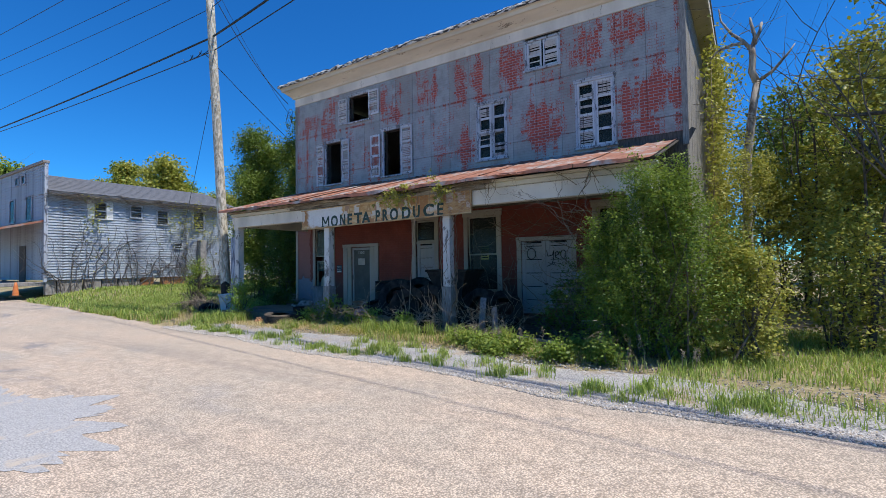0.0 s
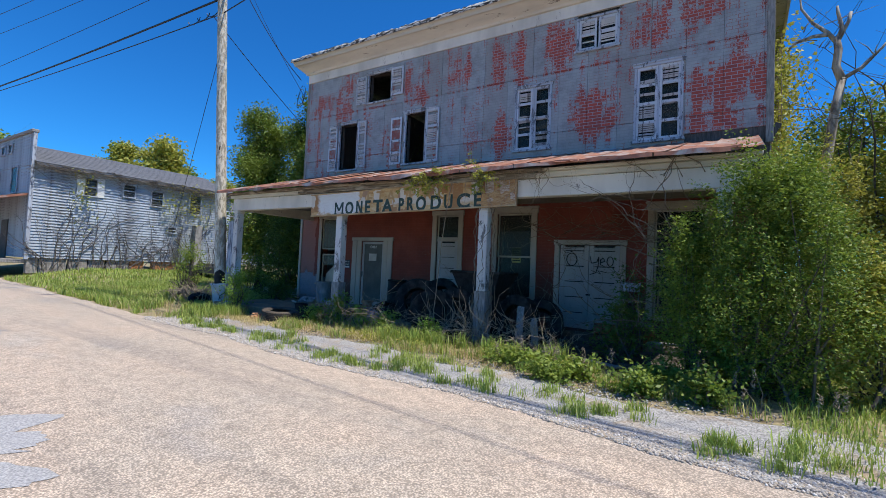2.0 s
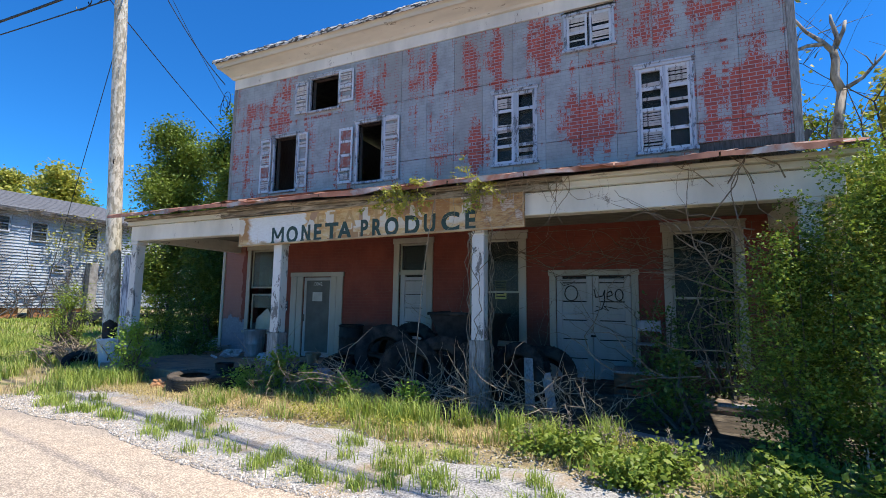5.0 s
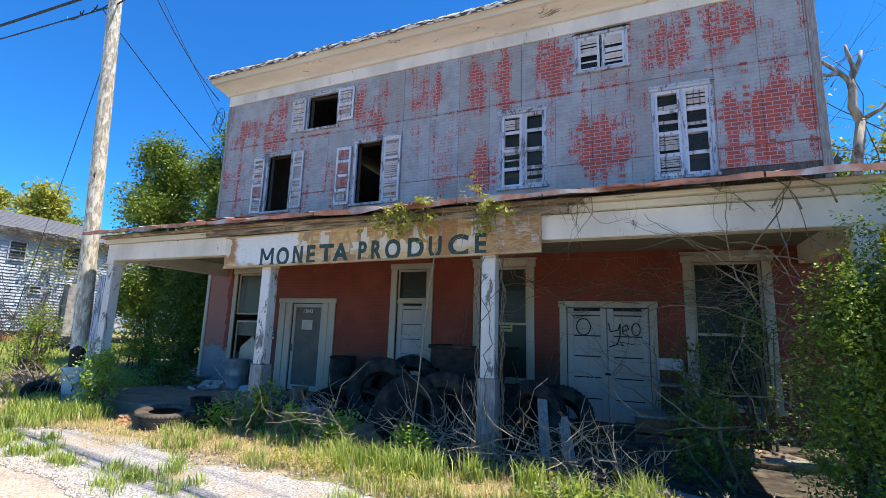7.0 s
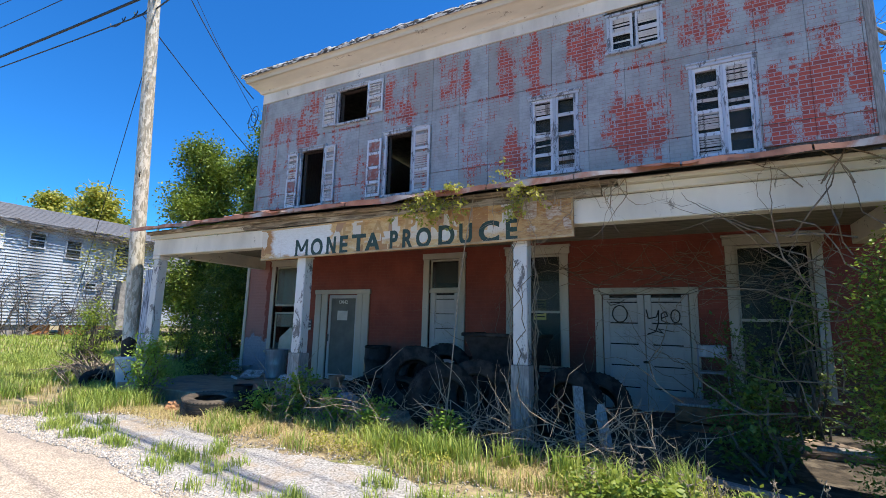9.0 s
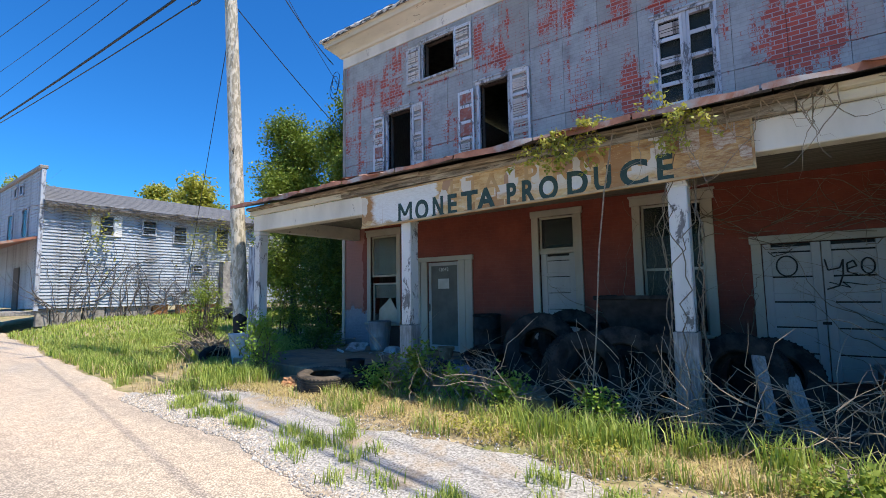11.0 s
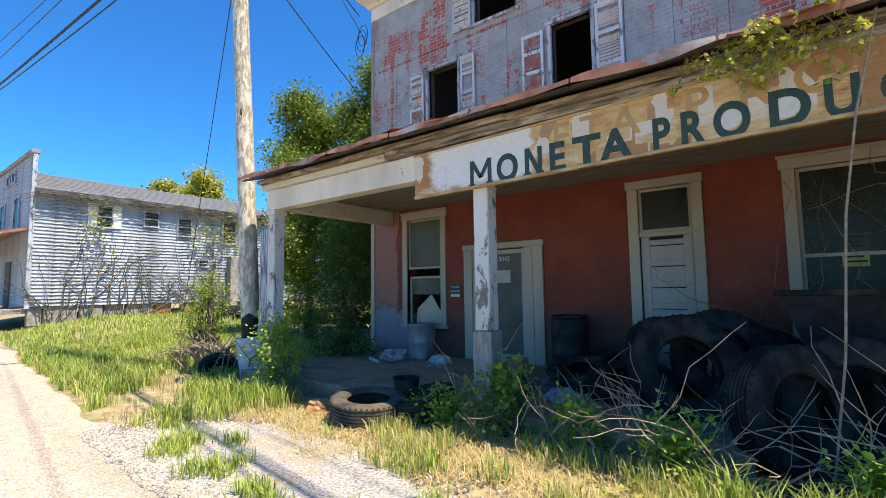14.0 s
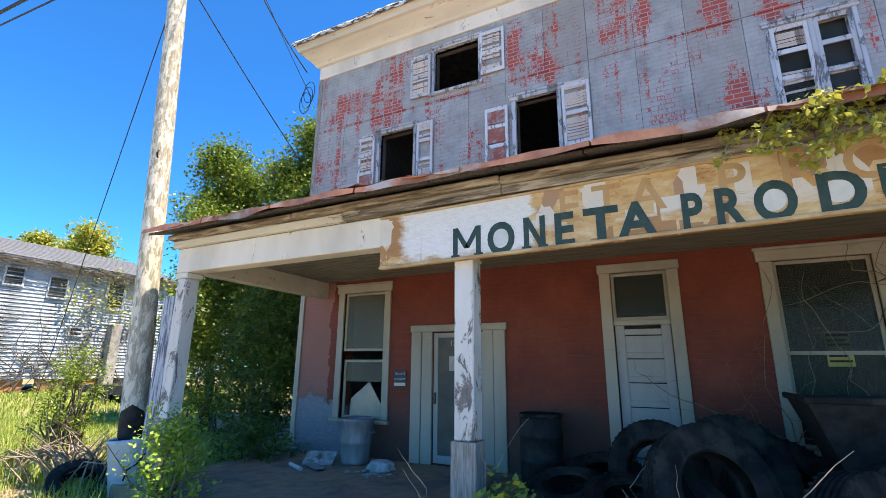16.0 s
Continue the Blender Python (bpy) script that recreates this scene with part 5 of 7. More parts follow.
def slab_letter(ch, xa, xb, za, zb):
    """A bold slab-serif M or N cut from flat board."""
    s, y0, y1, w = Shape(), 9.329, 9.334, 0.048
    for x in (xa + 0.03, xb - 0.03):
        s.box(x - w / 2, x + w / 2, y0, y1, za, zb)
        s.box(x - w * 0.9, x + w * 0.9, y0 - 0.0005, y1, za, za + 0.032)
    turns = [(xa + 0.03, zb), ((xa + xb) / 2, za + 0.09), (xb - 0.03, zb)] if ch == "M" else [(xa + 0.03, zb), (xb - 0.03, za)]
    for (xp, zp), (xq, zq) in zip(turns, turns[1:]):
        h = w * 0.55
        up = zp > zq
        s.add([(xp - h, y0 - 0.001, zp), (xp + h, y0 - 0.001, zp), (xq + h, y0 - 0.001, zq), (xq - h, y0 - 0.001, zq), (xp - h, y1, zp), (xp + h, y1, zp), (xq + h, y1, zq), (xq - h, y1, zq)],
              [(0, 3, 2, 1), (4, 5, 6, 7), (0, 1, 5, 4), (1, 2, 6, 5), (2, 3, 7, 6), (3, 0, 4, 7)])
    return s


for ch, xa, xb in (("M", -9.81, -9.53), ("O", -9.48, -9.20), ("N", -9.10, -8.91), ("E", -8.82, -8.63), ("T", -8.55, -8.32), ("A", -8.27, -8.04), ("P", -7.81, -7.66), ("R", -7.58, -7.41),
                   ("O", -7.36, -7.08), ("D", -6.95, -6.72), ("U", -6.60, -6.42), ("C", -6.29, -6.02), ("E", -5.89, -5.70)):
    wide = {"M": 0.72, "O": 0.94, "N": 0.66, "E": 0.60, "T": 0.58, "A": 0.64, "P": 0.60, "R": 0.64, "D": 0.68, "U": 0.66, "C": 0.66}[ch] * 0.40
    zl = 2.69 + 0.0165 * (xa + 9.8)
    if ch in "MN":
        part("letter", slab_letter(ch, xa - 0.01, xb + 0.01, zl, zl + 0.30), GREEN, board)
    else:
        lettering("letter", ch, xa - 0.015 + (0.035 if ch == "O" else 0.0), 9.332, zl, 0.415, GREEN, board, 0.003, 0.014, (xb - xa + 0.02) / wide)
    if ch in "OD":
        part("disc", Shape().lathe([(0.0, 0), (0.085, 0), (0.085, 0.003), (0, 0.003)], 24, pose((xa + xb) / 2, 9.3345, zl + 0.15, 90)), PALE, board)
for ch, xa in zip("ETAPRO", (-8.85, -8.55, -8.25, -7.62, -7.22, -6.85)):
    lettering("faded_letter", ch, xa + 0.06, 9.334, 2.90 + 0.0175 * (xa + 9.95), 0.40, GHOST, board, 0.0008, 0.006, 1.0)

# ---- utility pole and wires ----
PB, LEAN_X, LEAN_Y = Vector((-14.92, 9.66, 0)), -0.028, -0.042


def on_pole(z):
    return Vector((PB.x + LEAN_X * z, PB.y + LEAN_Y * z, z))


pole = thing("utility_pole", PB, "weathered grey-brown wooden utility pole leaning slightly", "utility pole")
part("shaft", Shape().tube([on_pole(z) for z in (-0.3, 0.5, 2, 4, 6, 8, 10, 12.6)], [0.172, 0.168, 0.162, 0.155, 0.148, 0.142, 0.136, 0.13], 18), POLEWOOD, pole, smooth=True)
part("bracket", Shape().tube([on_pole(4.85) + Vector((0.12, -0.12, -0.04)), on_pole(4.85) + Vector((0.16, -0.16, 0.02)), on_pole(4.85) + Vector((0.12, -0.12, 0.08))], 0.015, 6), BLACK, pole)
part("crossarm", Shape().box(-0.05, 0.05, -1.1, 1.1, -0.06, 0.06, 0.008, m=Matrix.Translation(on_pole(12.5) + Vector((0.2, 0, 0)))), GREYWOOD, pole)
for k in (-1.0, -0.35, 0.9):
    part("insulator", Shape().lathe([(0.0, 0), (0.05, 0), (0.06, 0.05), (0.035, 0.07), (0.05, 0.12), (0.0, 0.14)], 12, Matrix.Translation(on_pole(12.56) + Vector((0.2, k, 0)))), PALE, pole)
CABLE = surface("black_cable", (0.012, 0.012, 0.014), (0.025, 0.025, 0.03), 20, rough=0.5, bump=0.1)


def wire(name, a, b, r, sag, label, n=14):
    a, b = Vector(a), Vector(b)
    pts = [a.lerp(b, k / n) - Vector((0, 0, sag * 4 * (k / n) * (1 - k / n))) for k in range(n + 1)]
    return whole(name, Shape().tube(pts, r, 6), CABLE, label, "cable", "overhead cables")


thick = "thick black overhead cable slung along the road"
thin = "thin dark overhead wire"
for dz, r, lab in ((0.0, 0.035, thick), (-0.49, 0.018, thin)):
    p = on_pole(9.64 + dz)
    wire("overhead_cable", p, (-62, 5.7 + 0.4 * dz, 9.8 - 0.3 * dz), r, 0.5, lab)
    wire("overhead_cable", p, (22, 3.9, 9.9 + dz), r, 0.6, lab)
for off, zp, yl, zl in ((0.0, 10.65, 5.6, 10.1), (-0.75, 12.9, 3.4, 13.0), (0.35, 12.6, 3.9, 12.7), (0.9, 12.4, 7.3, 14.9)):
    p = on_pole(zp) + Vector((0.0 if off == 0 else 0.2, off, 0))
    wire("overhead_wire", p, (-62, yl, zl), 0.012, 0.3, thin)
    wire("overhead_wire", p, (22, 4.0 + off, zp + 0.4), 0.012, 0.5, thin)
wire("service_wire", on_pole(11.4), (-14.75, 12.1, 8.0), 0.012, 0.35, "twisted thin service wire running to the store corner")
wire("service_wire", on_pole(11.9), (-14.7, 12.3, 7.4), 0.007, 0.25, "thin slack wire running to the store corner")
wire("service_wire", on_pole(9.2) + Vector((-0.5, 0, 0)), (-17.5, 19.0, 5.2), 0.012, 0.3, "thin dark wire dropping behind the trees")
wire("guy_wire", on_pole(8.2), (-24.5, 12.5, 0.2), 0.009, 0.05, "taut guy wire from the pole to the ground")
s = Shape()
for k in range(3):
    c = Vector((-14.72, 12.18, 7.55 - 0.12 * k))
    s.tube([c + Vector((0.16 * math.cos(a) - 0.05 * k, 0, 0.26 * math.sin(a))) for a in [i * 0.55 for i in range(13)]], 0.008, 5)
whole("cable_coil", s, CABLE, "loose coil of black cable at the store corner", "cable")
s = Shape()
for k in range(3):
    c = on_pole(9.38) + Vector((-0.5 - 0.55 * k, 0.0, 0.03))
    s.tube([c + Vector((0.35 * math.cos(a), 0, -0.05 + 0.16 * math.sin(a))) for a in [math.pi + i * math.pi / 8 for i in range(9)]], 0.014, 5)
whole("cable_loop", s, CABLE, "slack loop of black cable under the main line", "cable")

# ---- far house ----
CLAP = old_paint("blue_grey_clapboard_paint", (0.40, 0.445, 0.50), (0.15, 0.155, 0.17), scale=2.6, cover=0.55, stretch=(1, 0.4, 2.5))
HOUSEWHITE = old_paint("chalky_white_shutter_paint", (0.82, 0.82, 0.80), (0.40, 0.38, 0.36), scale=4, cover=0.64)
SHINGLE = surface("grey_shingles", (0.075, 0.08, 0.09), (0.16, 0.165, 0.18), 9, (1, 1, 1), 0.9, 0.5)
STONE = surface("rubble_stone", (0.16, 0.15, 0.14), (0.36, 0.34, 0.31), 5, rough=0.9, bump=0.8)
ORANGE = surface("orange_brick_pier", (0.36, 0.15, 0.06), (0.48, 0.24, 0.10), 8, rough=0.9, bump=0.5)
HX, HY0, HY1, HZ0, HZE, HXW = -33.0, 9.95, 21.3, 1.05, 6.25, -42.0
house = thing("old_house", (HX, HY0, 0.4), "two-storey clapboard house with false front and climbing bare vines", "house")
part("wall", Shape().box(HXW, HX - 0.02, HY0 + 0.02, HY1, HZ0, HZE), DARKWOOD, house)
me = Shape().add([(0, 0, 0), (0.06, 0, 0), (0.008, 0, 0.165), (0, 0, 0.165), (0, HY1 - HY0, 0), (0.06, HY1 - HY0, 0), (0.008, HY1 - HY0, 0.165), (0, HY1 - HY0, 0.165)],
                 [(0, 1, 2, 3), (4, 7, 6, 5), (1, 5, 6, 2), (0, 4, 5, 1), (3, 2, 6, 7)]).mesh("clapboard")
me.materials.append(CLAP)
for k in range(33):
    ob = new("clapboard", me)
    ob.matrix_basis = pose(HX - 0.02, HY0, HZ0 + 0.158 * k, 0, random.uniform(-0.6, 0.6), 0)
    under(ob, house)
me = Shape().add([(0, 0, 0), (0, -0.03, 0), (0, -0.008, 0.165), (0, 0, 0.165), (9.0, 0, 0), (9.0, -0.03, 0), (9.0, -0.008, 0.165), (9.0, 0, 0.165)],
                 [(3, 2, 1, 0), (4, 5, 6, 7), (2, 6, 5, 1), (1, 5, 4, 0), (7, 6, 2, 3)]).mesh("clapboard")
me.materials.append(CLAP)
part("false_front", Shape().box(HXW, HX + 0.02, HY0 - 0.08, HY0 + 0.02, HZ0, 7.75), DARKWOOD, house)
for k in range(42):
    ob = new("clapboard", me)
    ob.matrix_basis = Matrix.Translation((HXW, HY0 - 0.08, HZ0 + 0.158 * k))
    under(ob, house)
part("parapet_cap", Shape().box(HXW - 0.1, HX + 0.1, HY0 - 0.22, HY0 + 0.1, 7.70, 7.86, 0.02), GREYWOOD, house)
part("corner_board", Shape().box(HX - 0.02, HX + 0.07, HY0 - 0.13, HY0 + 0.04, HZ0 - 0.1, 7.7, 0.01), SASH, house)
rz = 7.75
s = Shape().add([(HX + 0.35, HY0, HZE - 0.12), (HX + 0.35, HY1 + 0.3, HZE - 0.12), (-37.5, HY1 + 0.3, rz), (-37.5, HY0, rz), (HXW - 0.3, HY0, HZE - 0.1), (HXW - 0.3, HY1 + 0.3, HZE - 0.1)], [(0, 1, 2, 3), (3, 2, 5, 4)])
s.add([(p[0], p[1], p[2] - 0.12) for p in s.v[:6]], [(3, 2, 1, 0), (4, 5, 2, 3)])
s.f += [(0, 6, 7, 1), (1, 7, 8, 2), (2, 8, 11, 5)]
roof = part("roof", s, SHINGLE, house)
for k in range(11):
    f0 = k / 11
    xa, za = HX + 0.36 + (-37.5 - HX - 0.36) * f0, HZE - 0.12 + (rz - HZE + 0.12) * f0
    xb, zb = xa - 0.45, za + 0.45 * (rz - HZE + 0.12) / (37.5 + HX + 0.36)
    part("shingle_course", Shape().add([(xa, HY0 - 0.02, za + 0.025), (xa, HY1 + 0.3, za + 0.025), (xb, HY1 + 0.3, zb + 0.008), (xb, HY0 - 0.02, zb + 0.008), (xa, HY0 - 0.02, za), (xa, HY1 + 0.3, za)], [(0, 1, 2, 3), (4, 5, 1, 0)]), SHINGLE, roof)
part("eave_board", Shape().box(HX + 0.0, HX + 0.33, HY0 + 0.1, HY1, HZE - 0.22, HZE - 0.17).box(HX + 0.30, HX + 0.345, HY0 + 0.1, HY1, HZE - 0.30, HZE - 0.22), GREYWOOD, house)
part("rear_wing", Shape().box(-41, HX - 1.0, HY1, HY1 + 5, HZ0, 4.6), CLAP, house)
part("rear_roof", Shape().add([(HX - 0.7, HY1, 4.5), (HX - 0.7, HY1 + 5.3, 4.5), (-37.5, HY1 + 5.3, 6.0), (-37.5, HY1, 6.0), (HX - 0.7, HY1, 4.62), (HX - 0.7, HY1 + 5.3, 4.62), (-37.5, HY1 + 5.3, 6.12), (-37.5, HY1, 6.12)], [(3, 2, 1, 0), (4, 5, 6, 7), (0, 1, 5, 4)]), SHINGLE, house)


def house_window(y0, y1, z0, z1, shutters=False, wide=0.07):
    w = part("window", Shape().box(HX + 0.03, HX + 0.085, y0 - wide, y0, z0, z1, 0.006).box(HX + 0.03, HX + 0.085, y1, y1 + wide, z0, z1, 0.006).box(HX + 0.03, HX + 0.09, y0 - wide, y1 + wide, z1, z1 + wide, 0.006).box(HX + 0.03, HX + 0.12, y0 - wide, y1 + wide, z0 - wide, z0, 0.006), SASH, house)
    part("pane", Shape().box(HX + 0.03, HX + 0.055, y0, y1, z0, z1), GLASS, w)
    part("sash_bar", Shape().box(HX + 0.056, HX + 0.075, y0, y1, (z0 + z1) / 2 - 0.03, (z0 + z1) / 2 + 0.03), SASH, w)
    if shutters:
        for a in (y0 - 0.40, y1 + 0.04):
            part("shutter", Shape().box(HX + 0.045, HX + 0.09, a, a + 0.36, z0 - 0.05, z1 + 0.1, 0.01), HOUSEWHITE, w)


house_window(12.27, 12.83, 4.72, 5.68, True)
house_window(14.25, 14.85, 4.95, 5.65)
house_window(15.85, 16.5, 4.6, 5.5)
house_window(18.3, 19.0, 4.4, 5.6, wide=0.12)
house_window(17.0, 17.45, 3.0, 3.3)
for xa, xb, za, zb in ((-36.7, -36.2, 6.9, 7.35), (-37.9, -37.4, 6.9, 7.35), (-35.9, -35.0, 4.6, 6.0), (-38.9, -38.0, 4.6, 6.0)):
    w = part("window", Shape().box(xa - 0.1, xa, HY0 - 0.16, HY0 - 0.11, za, zb, 0.006).box(xb, xb + 0.1, HY0 - 0.16, HY0 - 0.11, za, zb, 0.006).box(xa - 0.1, xb + 0.1, HY0 - 0.17, HY0 - 0.11, zb, zb + 0.08, 0.006).box(xa - 0.1, xb + 0.1, HY0 - 0.19, HY0 - 0.11, za - 0.08, za, 0.006), SASH, house)
    part("pane", Shape().box(xa, xb, HY0 - 0.125, HY0 - 0.115, za, zb), GLASS, w)
# stone and brick piers under the house
x = HY0
while x < HY1:
    wd = random.uniform(0.5, 1.4)
    mt = ORANGE if 13.9 < x < 15.3 or 16.2 < x < 18 else STONE
    part("pier", Shape().box(HX - 0.4, HX - 0.06 + random.uniform(-0.05, 0.03), x, min(x + wd, HY1), 0.2, HZ0, 0.03), mt, house)
    x += wd + (0.5 if 14.9 < x + wd < 15.9 else random.uniform(0.02, 0.12))
# front porch of the house
part("porch_roof", Shape().add([(HXW, 7.7, 3.75), (HX - 0.1, 7.7, 3.75), (HX - 0.1, HY0 - 0.1, 4.35), (HXW, HY0 - 0.1, 4.35), (HXW, 7.7, 3.87), (HX - 0.1, 7.7, 3.87), (HX - 0.1, HY0 - 0.1, 4.47), (HXW, HY0 - 0.1, 4.47)], [(3, 2, 1, 0), (4, 5, 6, 7), (0, 1, 5, 4), (1, 2, 6, 5), (3, 0, 4, 7)]), RUST, house)
part("porch_beam", Shape().box(HXW, HX - 0.15, 7.8, 7.95, 3.42, 3.75, 0.01), GREYWOOD, house)
part("porch_floor", Shape().box(HXW, HX - 0.15, 7.75, HY0, 0.75, 0.95, 0.02), GREYWOOD, house)
for x in (-33.35, -35.7, -38.2, -40.6):
    part("porch_post", Shape().box(x - 0.08, x + 0.08, 7.8, 7.96, 0.4, 3.42, 0.01), WHITE, house)
part("door", Shape().box(-36.9, -35.9, HY0 - 0.16, HY0 - 0.1, 0.95, 3.1, 0.01), DARKWOOD, house)
part("porch_rail", Shape().tube([(-33.3, 7.6, 1.6), (-32.5, 6.9, 0.6)], 0.04, 6), GREYWOOD, house)
part("chimney", Shape().box(HX + 0.02, HX + 0.5, 18.55, 19.0, 0.3, 3.6, 0.02), STONE, house)

# bare creepers on the house
rnd = random.Random(11)


def creeper(s, p, d, length, r, rnd, fix, depth=2, step=0.22):
    """A crooked stem held to a wall; fix puts a point back on the wall."""
    pts, rad, n = [Vector(p)], [r], max(3, int(length / step))
    d = Vector(d).normalized()
    for k in range(n):
        d = (d + Vector((rnd.gauss(0, 0.28), rnd.gauss(0, 0.28), rnd.gauss(0.03, 0.25)))).normalized()
        q = fix(pts[-1] + d * step, rnd)
        pts.append(q)
        rad.append(r * (1 - 0.8 * (k + 1) / n))
        if depth and rnd.random() < 0.16:
            e = Vector((rnd.gauss(0, 1), rnd.gauss(0, 1), rnd.gauss(0.4, 0.8)))
            creeper(s, q, e, length * rnd.uniform(0.3, 0.6), rad[-1] * 0.7, rnd, fix, depth - 1, step)
    s.tube(pts, rad, 4, False)


creepers = thing("house_creeper", (HX + 0.1, 15, 0.4), "bare dark creeper stems climbing the clapboard wall", "creeper")
for k in range(64):
    s = Shape()
    y = rnd.uniform(HY0 + 0.3, HY1 - 0.5)
    creeper(s, (HX + 0.1, y, 0.4), (0, rnd.gauss(0, 0.25), 1), rnd.uniform(3, 6.5), rnd.uniform(0.016, 0.034), rnd, lambda q, r: Vector((HX + 0.08 + r.uniform(0, 0.08), q.y, min(q.z, 6.2))), 2, 0.35)
    part("stem", s, DARKWOOD, creepers)
s = Shape()
for k in range(260):
    y = rnd.uniform(HY0, HY1)
    z = HZE - 0.2 + rnd.gauss(0, 0.1)
    s.tube([(HX + 0.36, y, z), (HX + 0.42, y + rnd.gauss(0, 0.4), z - rnd.uniform(0, 0.3)), (HX + 0.38, y + rnd.gauss(0, 0.7), z - rnd.uniform(0.1, 0.75))], [0.011, 0.009, 0.005], 4, False)
tagged(part("hanging_stem", s, BARK, creepers), kind="stuff")
pts = np.stack([np.full(900, HX + 0.35) + rng.normal(0, 0.1, 900), rng.choice([19.6, 17.9, 16.9, 18.6, 12.2], 900) + rng.normal(0, 0.35, 900), rng.normal(5.0, 1.0, 900)], 1)
v, f = leaves_at(pts[pts[:, 2] < 6.3], 0.14, rng)
under(big_mesh("young_leaves", v, f, YLEAF), creepers)

# traffic cone, kerb slab and flatbed trailer near the house
CONEM = surface("faded_orange_plastic", (0.55, 0.14, 0.03), (0.66, 0.22, 0.06), 5, rough=0.5, bump=0.05)
cone = thing("traffic_cone", (-31.6, 8.3, 0.35), "faded orange traffic cone on the verge", "traffic cone")
part("body", Shape().lathe([(0.15, 0.03), (0.13, 0.2), (0.09, 0.5), (0.04, 0.72), (0.0, 0.73)], 14, Matrix.Translation((-31.6, 8.3, 0.3))), CONEM, cone, smooth=True)
part("base", Shape().box(-31.8, -31.4, 8.1, 8.5, 0.26, 0.33, 0.02), BLACK, cone)
whole("concrete_pad", Shape().box(-37, -32.4, 6.9, 7.7, 0.1, 0.36, 0.02), surface("pale_concrete", (0.5, 0.5, 0.48), (0.62, 0.62, 0.6), 5), "pale concrete step in front of the house porch", "step")
tr = thing("flatbed_trailer", (-27.0, 17.0, 0.4), "low dark flatbed trailer parked in the grass", "trailer")
part("bed", Shape().box(-29.2, -25.2, 16.0, 17.8, 0.72, 0.9, 0.02), BLACK, tr)
part("rail", Shape().box(-29.2, -25.2, 15.97, 16.0, 0.6, 0.95, 0.01), DARKWOOD, tr)
for x in (-28.2, -27.4):
    wl = part("wheel", Shape().lathe([(0.0, -0.1), (0.18, -0.1), (0.2, -0.12), (0.33, -0.1), (0.35, 0), (0.33, 0.1), (0.2, 0.12), (0.0, 0.1)], 20, pose(x, 16.0, 0.36, 90)), BLACK, tr)
    part("rim", Shape().lathe([(0.0, 0.125), (0.16, 0.125), (0.17, 0.11)], 14, pose(x, 16.0, 0.36, 90)), GREYWOOD, wl)
part("tail_light", Shape().box(-25.5, -25.25, 15.93, 15.965, 0.66, 0.78, 0.01), surface("red_lens", (0.6, 0.05, 0.02), (0.7, 0.08, 0.03), 5, rough=0.2, bump=0.0), tr)

# ---- tyres and junk ----
RUBBER = surface("dusty_black_rubber", (0.010, 0.010, 0.010), (0.025, 0.024, 0.023), 6, rough=0.75, bump=0.3, stain=(0.050, 0.044, 0.037), stain_scale=3, shine=0.15)
DUSTY = surface("mud_caked_rubber", (0.03, 0.026, 0.022), (0.12, 0.095, 0.07), 5, rough=0.9, bump=0.5)


def tyre(m, r=0.5, w=0.26, material=None, label="worn black truck tyre lying in the junk pile"):
    """A tyre of revolution with grooved tread, bead and hollow inside."""
    t = new("tyre")
    t.empty_display_size = 0.2
    tagged(t, label, "tyre", "discarded tyres")
    h, q = w / 2, r * 0.56
    prof = [(q, -h * 0.75), (q + 0.02, -h * 0.95), (r * 0.78, -h * 1.05), (r * 0.93, -h * 0.95), (r, -h * 0.8)]
    for k in range(-2, 3):
        z = k * h * 0.3
        prof += [(r, z - h * 0.09), (r - 0.015, z - h * 0.07), (r - 0.015, z + h * 0.03), (r, z + h * 0.05)]
    prof += [(r, h * 0.8), (r * 0.93, h * 0.95), (r * 0.78, h * 1.05), (q + 0.02, h * 0.95), (q, h * 0.75), (q + 0.03, h * 0.6), (r * 0.88, h * 0.75), (r * 0.9, 0), (r * 0.88, -h * 0.75), (q + 0.03, -h * 0.6), (q, -h * 0.75)]
    c = part("carcass", Shape().lathe(prof, 40), material or RUBBER, None, smooth=False)
    c.parent = t
    for i in range(44):
        if i == 0:
            lug = Shape().box(r - 0.012, r + 0.0015, -0.012, 0.012, -h * 0.95, -h * 0.72).mesh("lug")
            lug.materials.append(material or RUBBER)
        for sgn in (1, -1):
            ob = new("lug", lug)
            ob.matrix_basis = pose(0, 0, 0 if sgn > 0 else h * 1.67, 0, 0, 360 / 44 * i)
            ob.parent = t
    t.matrix_basis = m
    return t


tyre(pose(-10.93, 8.78, 0.16, 4, 3, 20), 0.44, 0.25, DUSTY, "mud-caked tyre lying flat on the verge")
tyre(pose(-10.4, 9.15, 0.20, 10, -8, 0), 0.40, 0.25)
tyre(pose(-15.4, 9.3, 0.10, 34, 14, 50), 0.36, 0.22, None, "old black tyre leaning in the weeds by the pole")
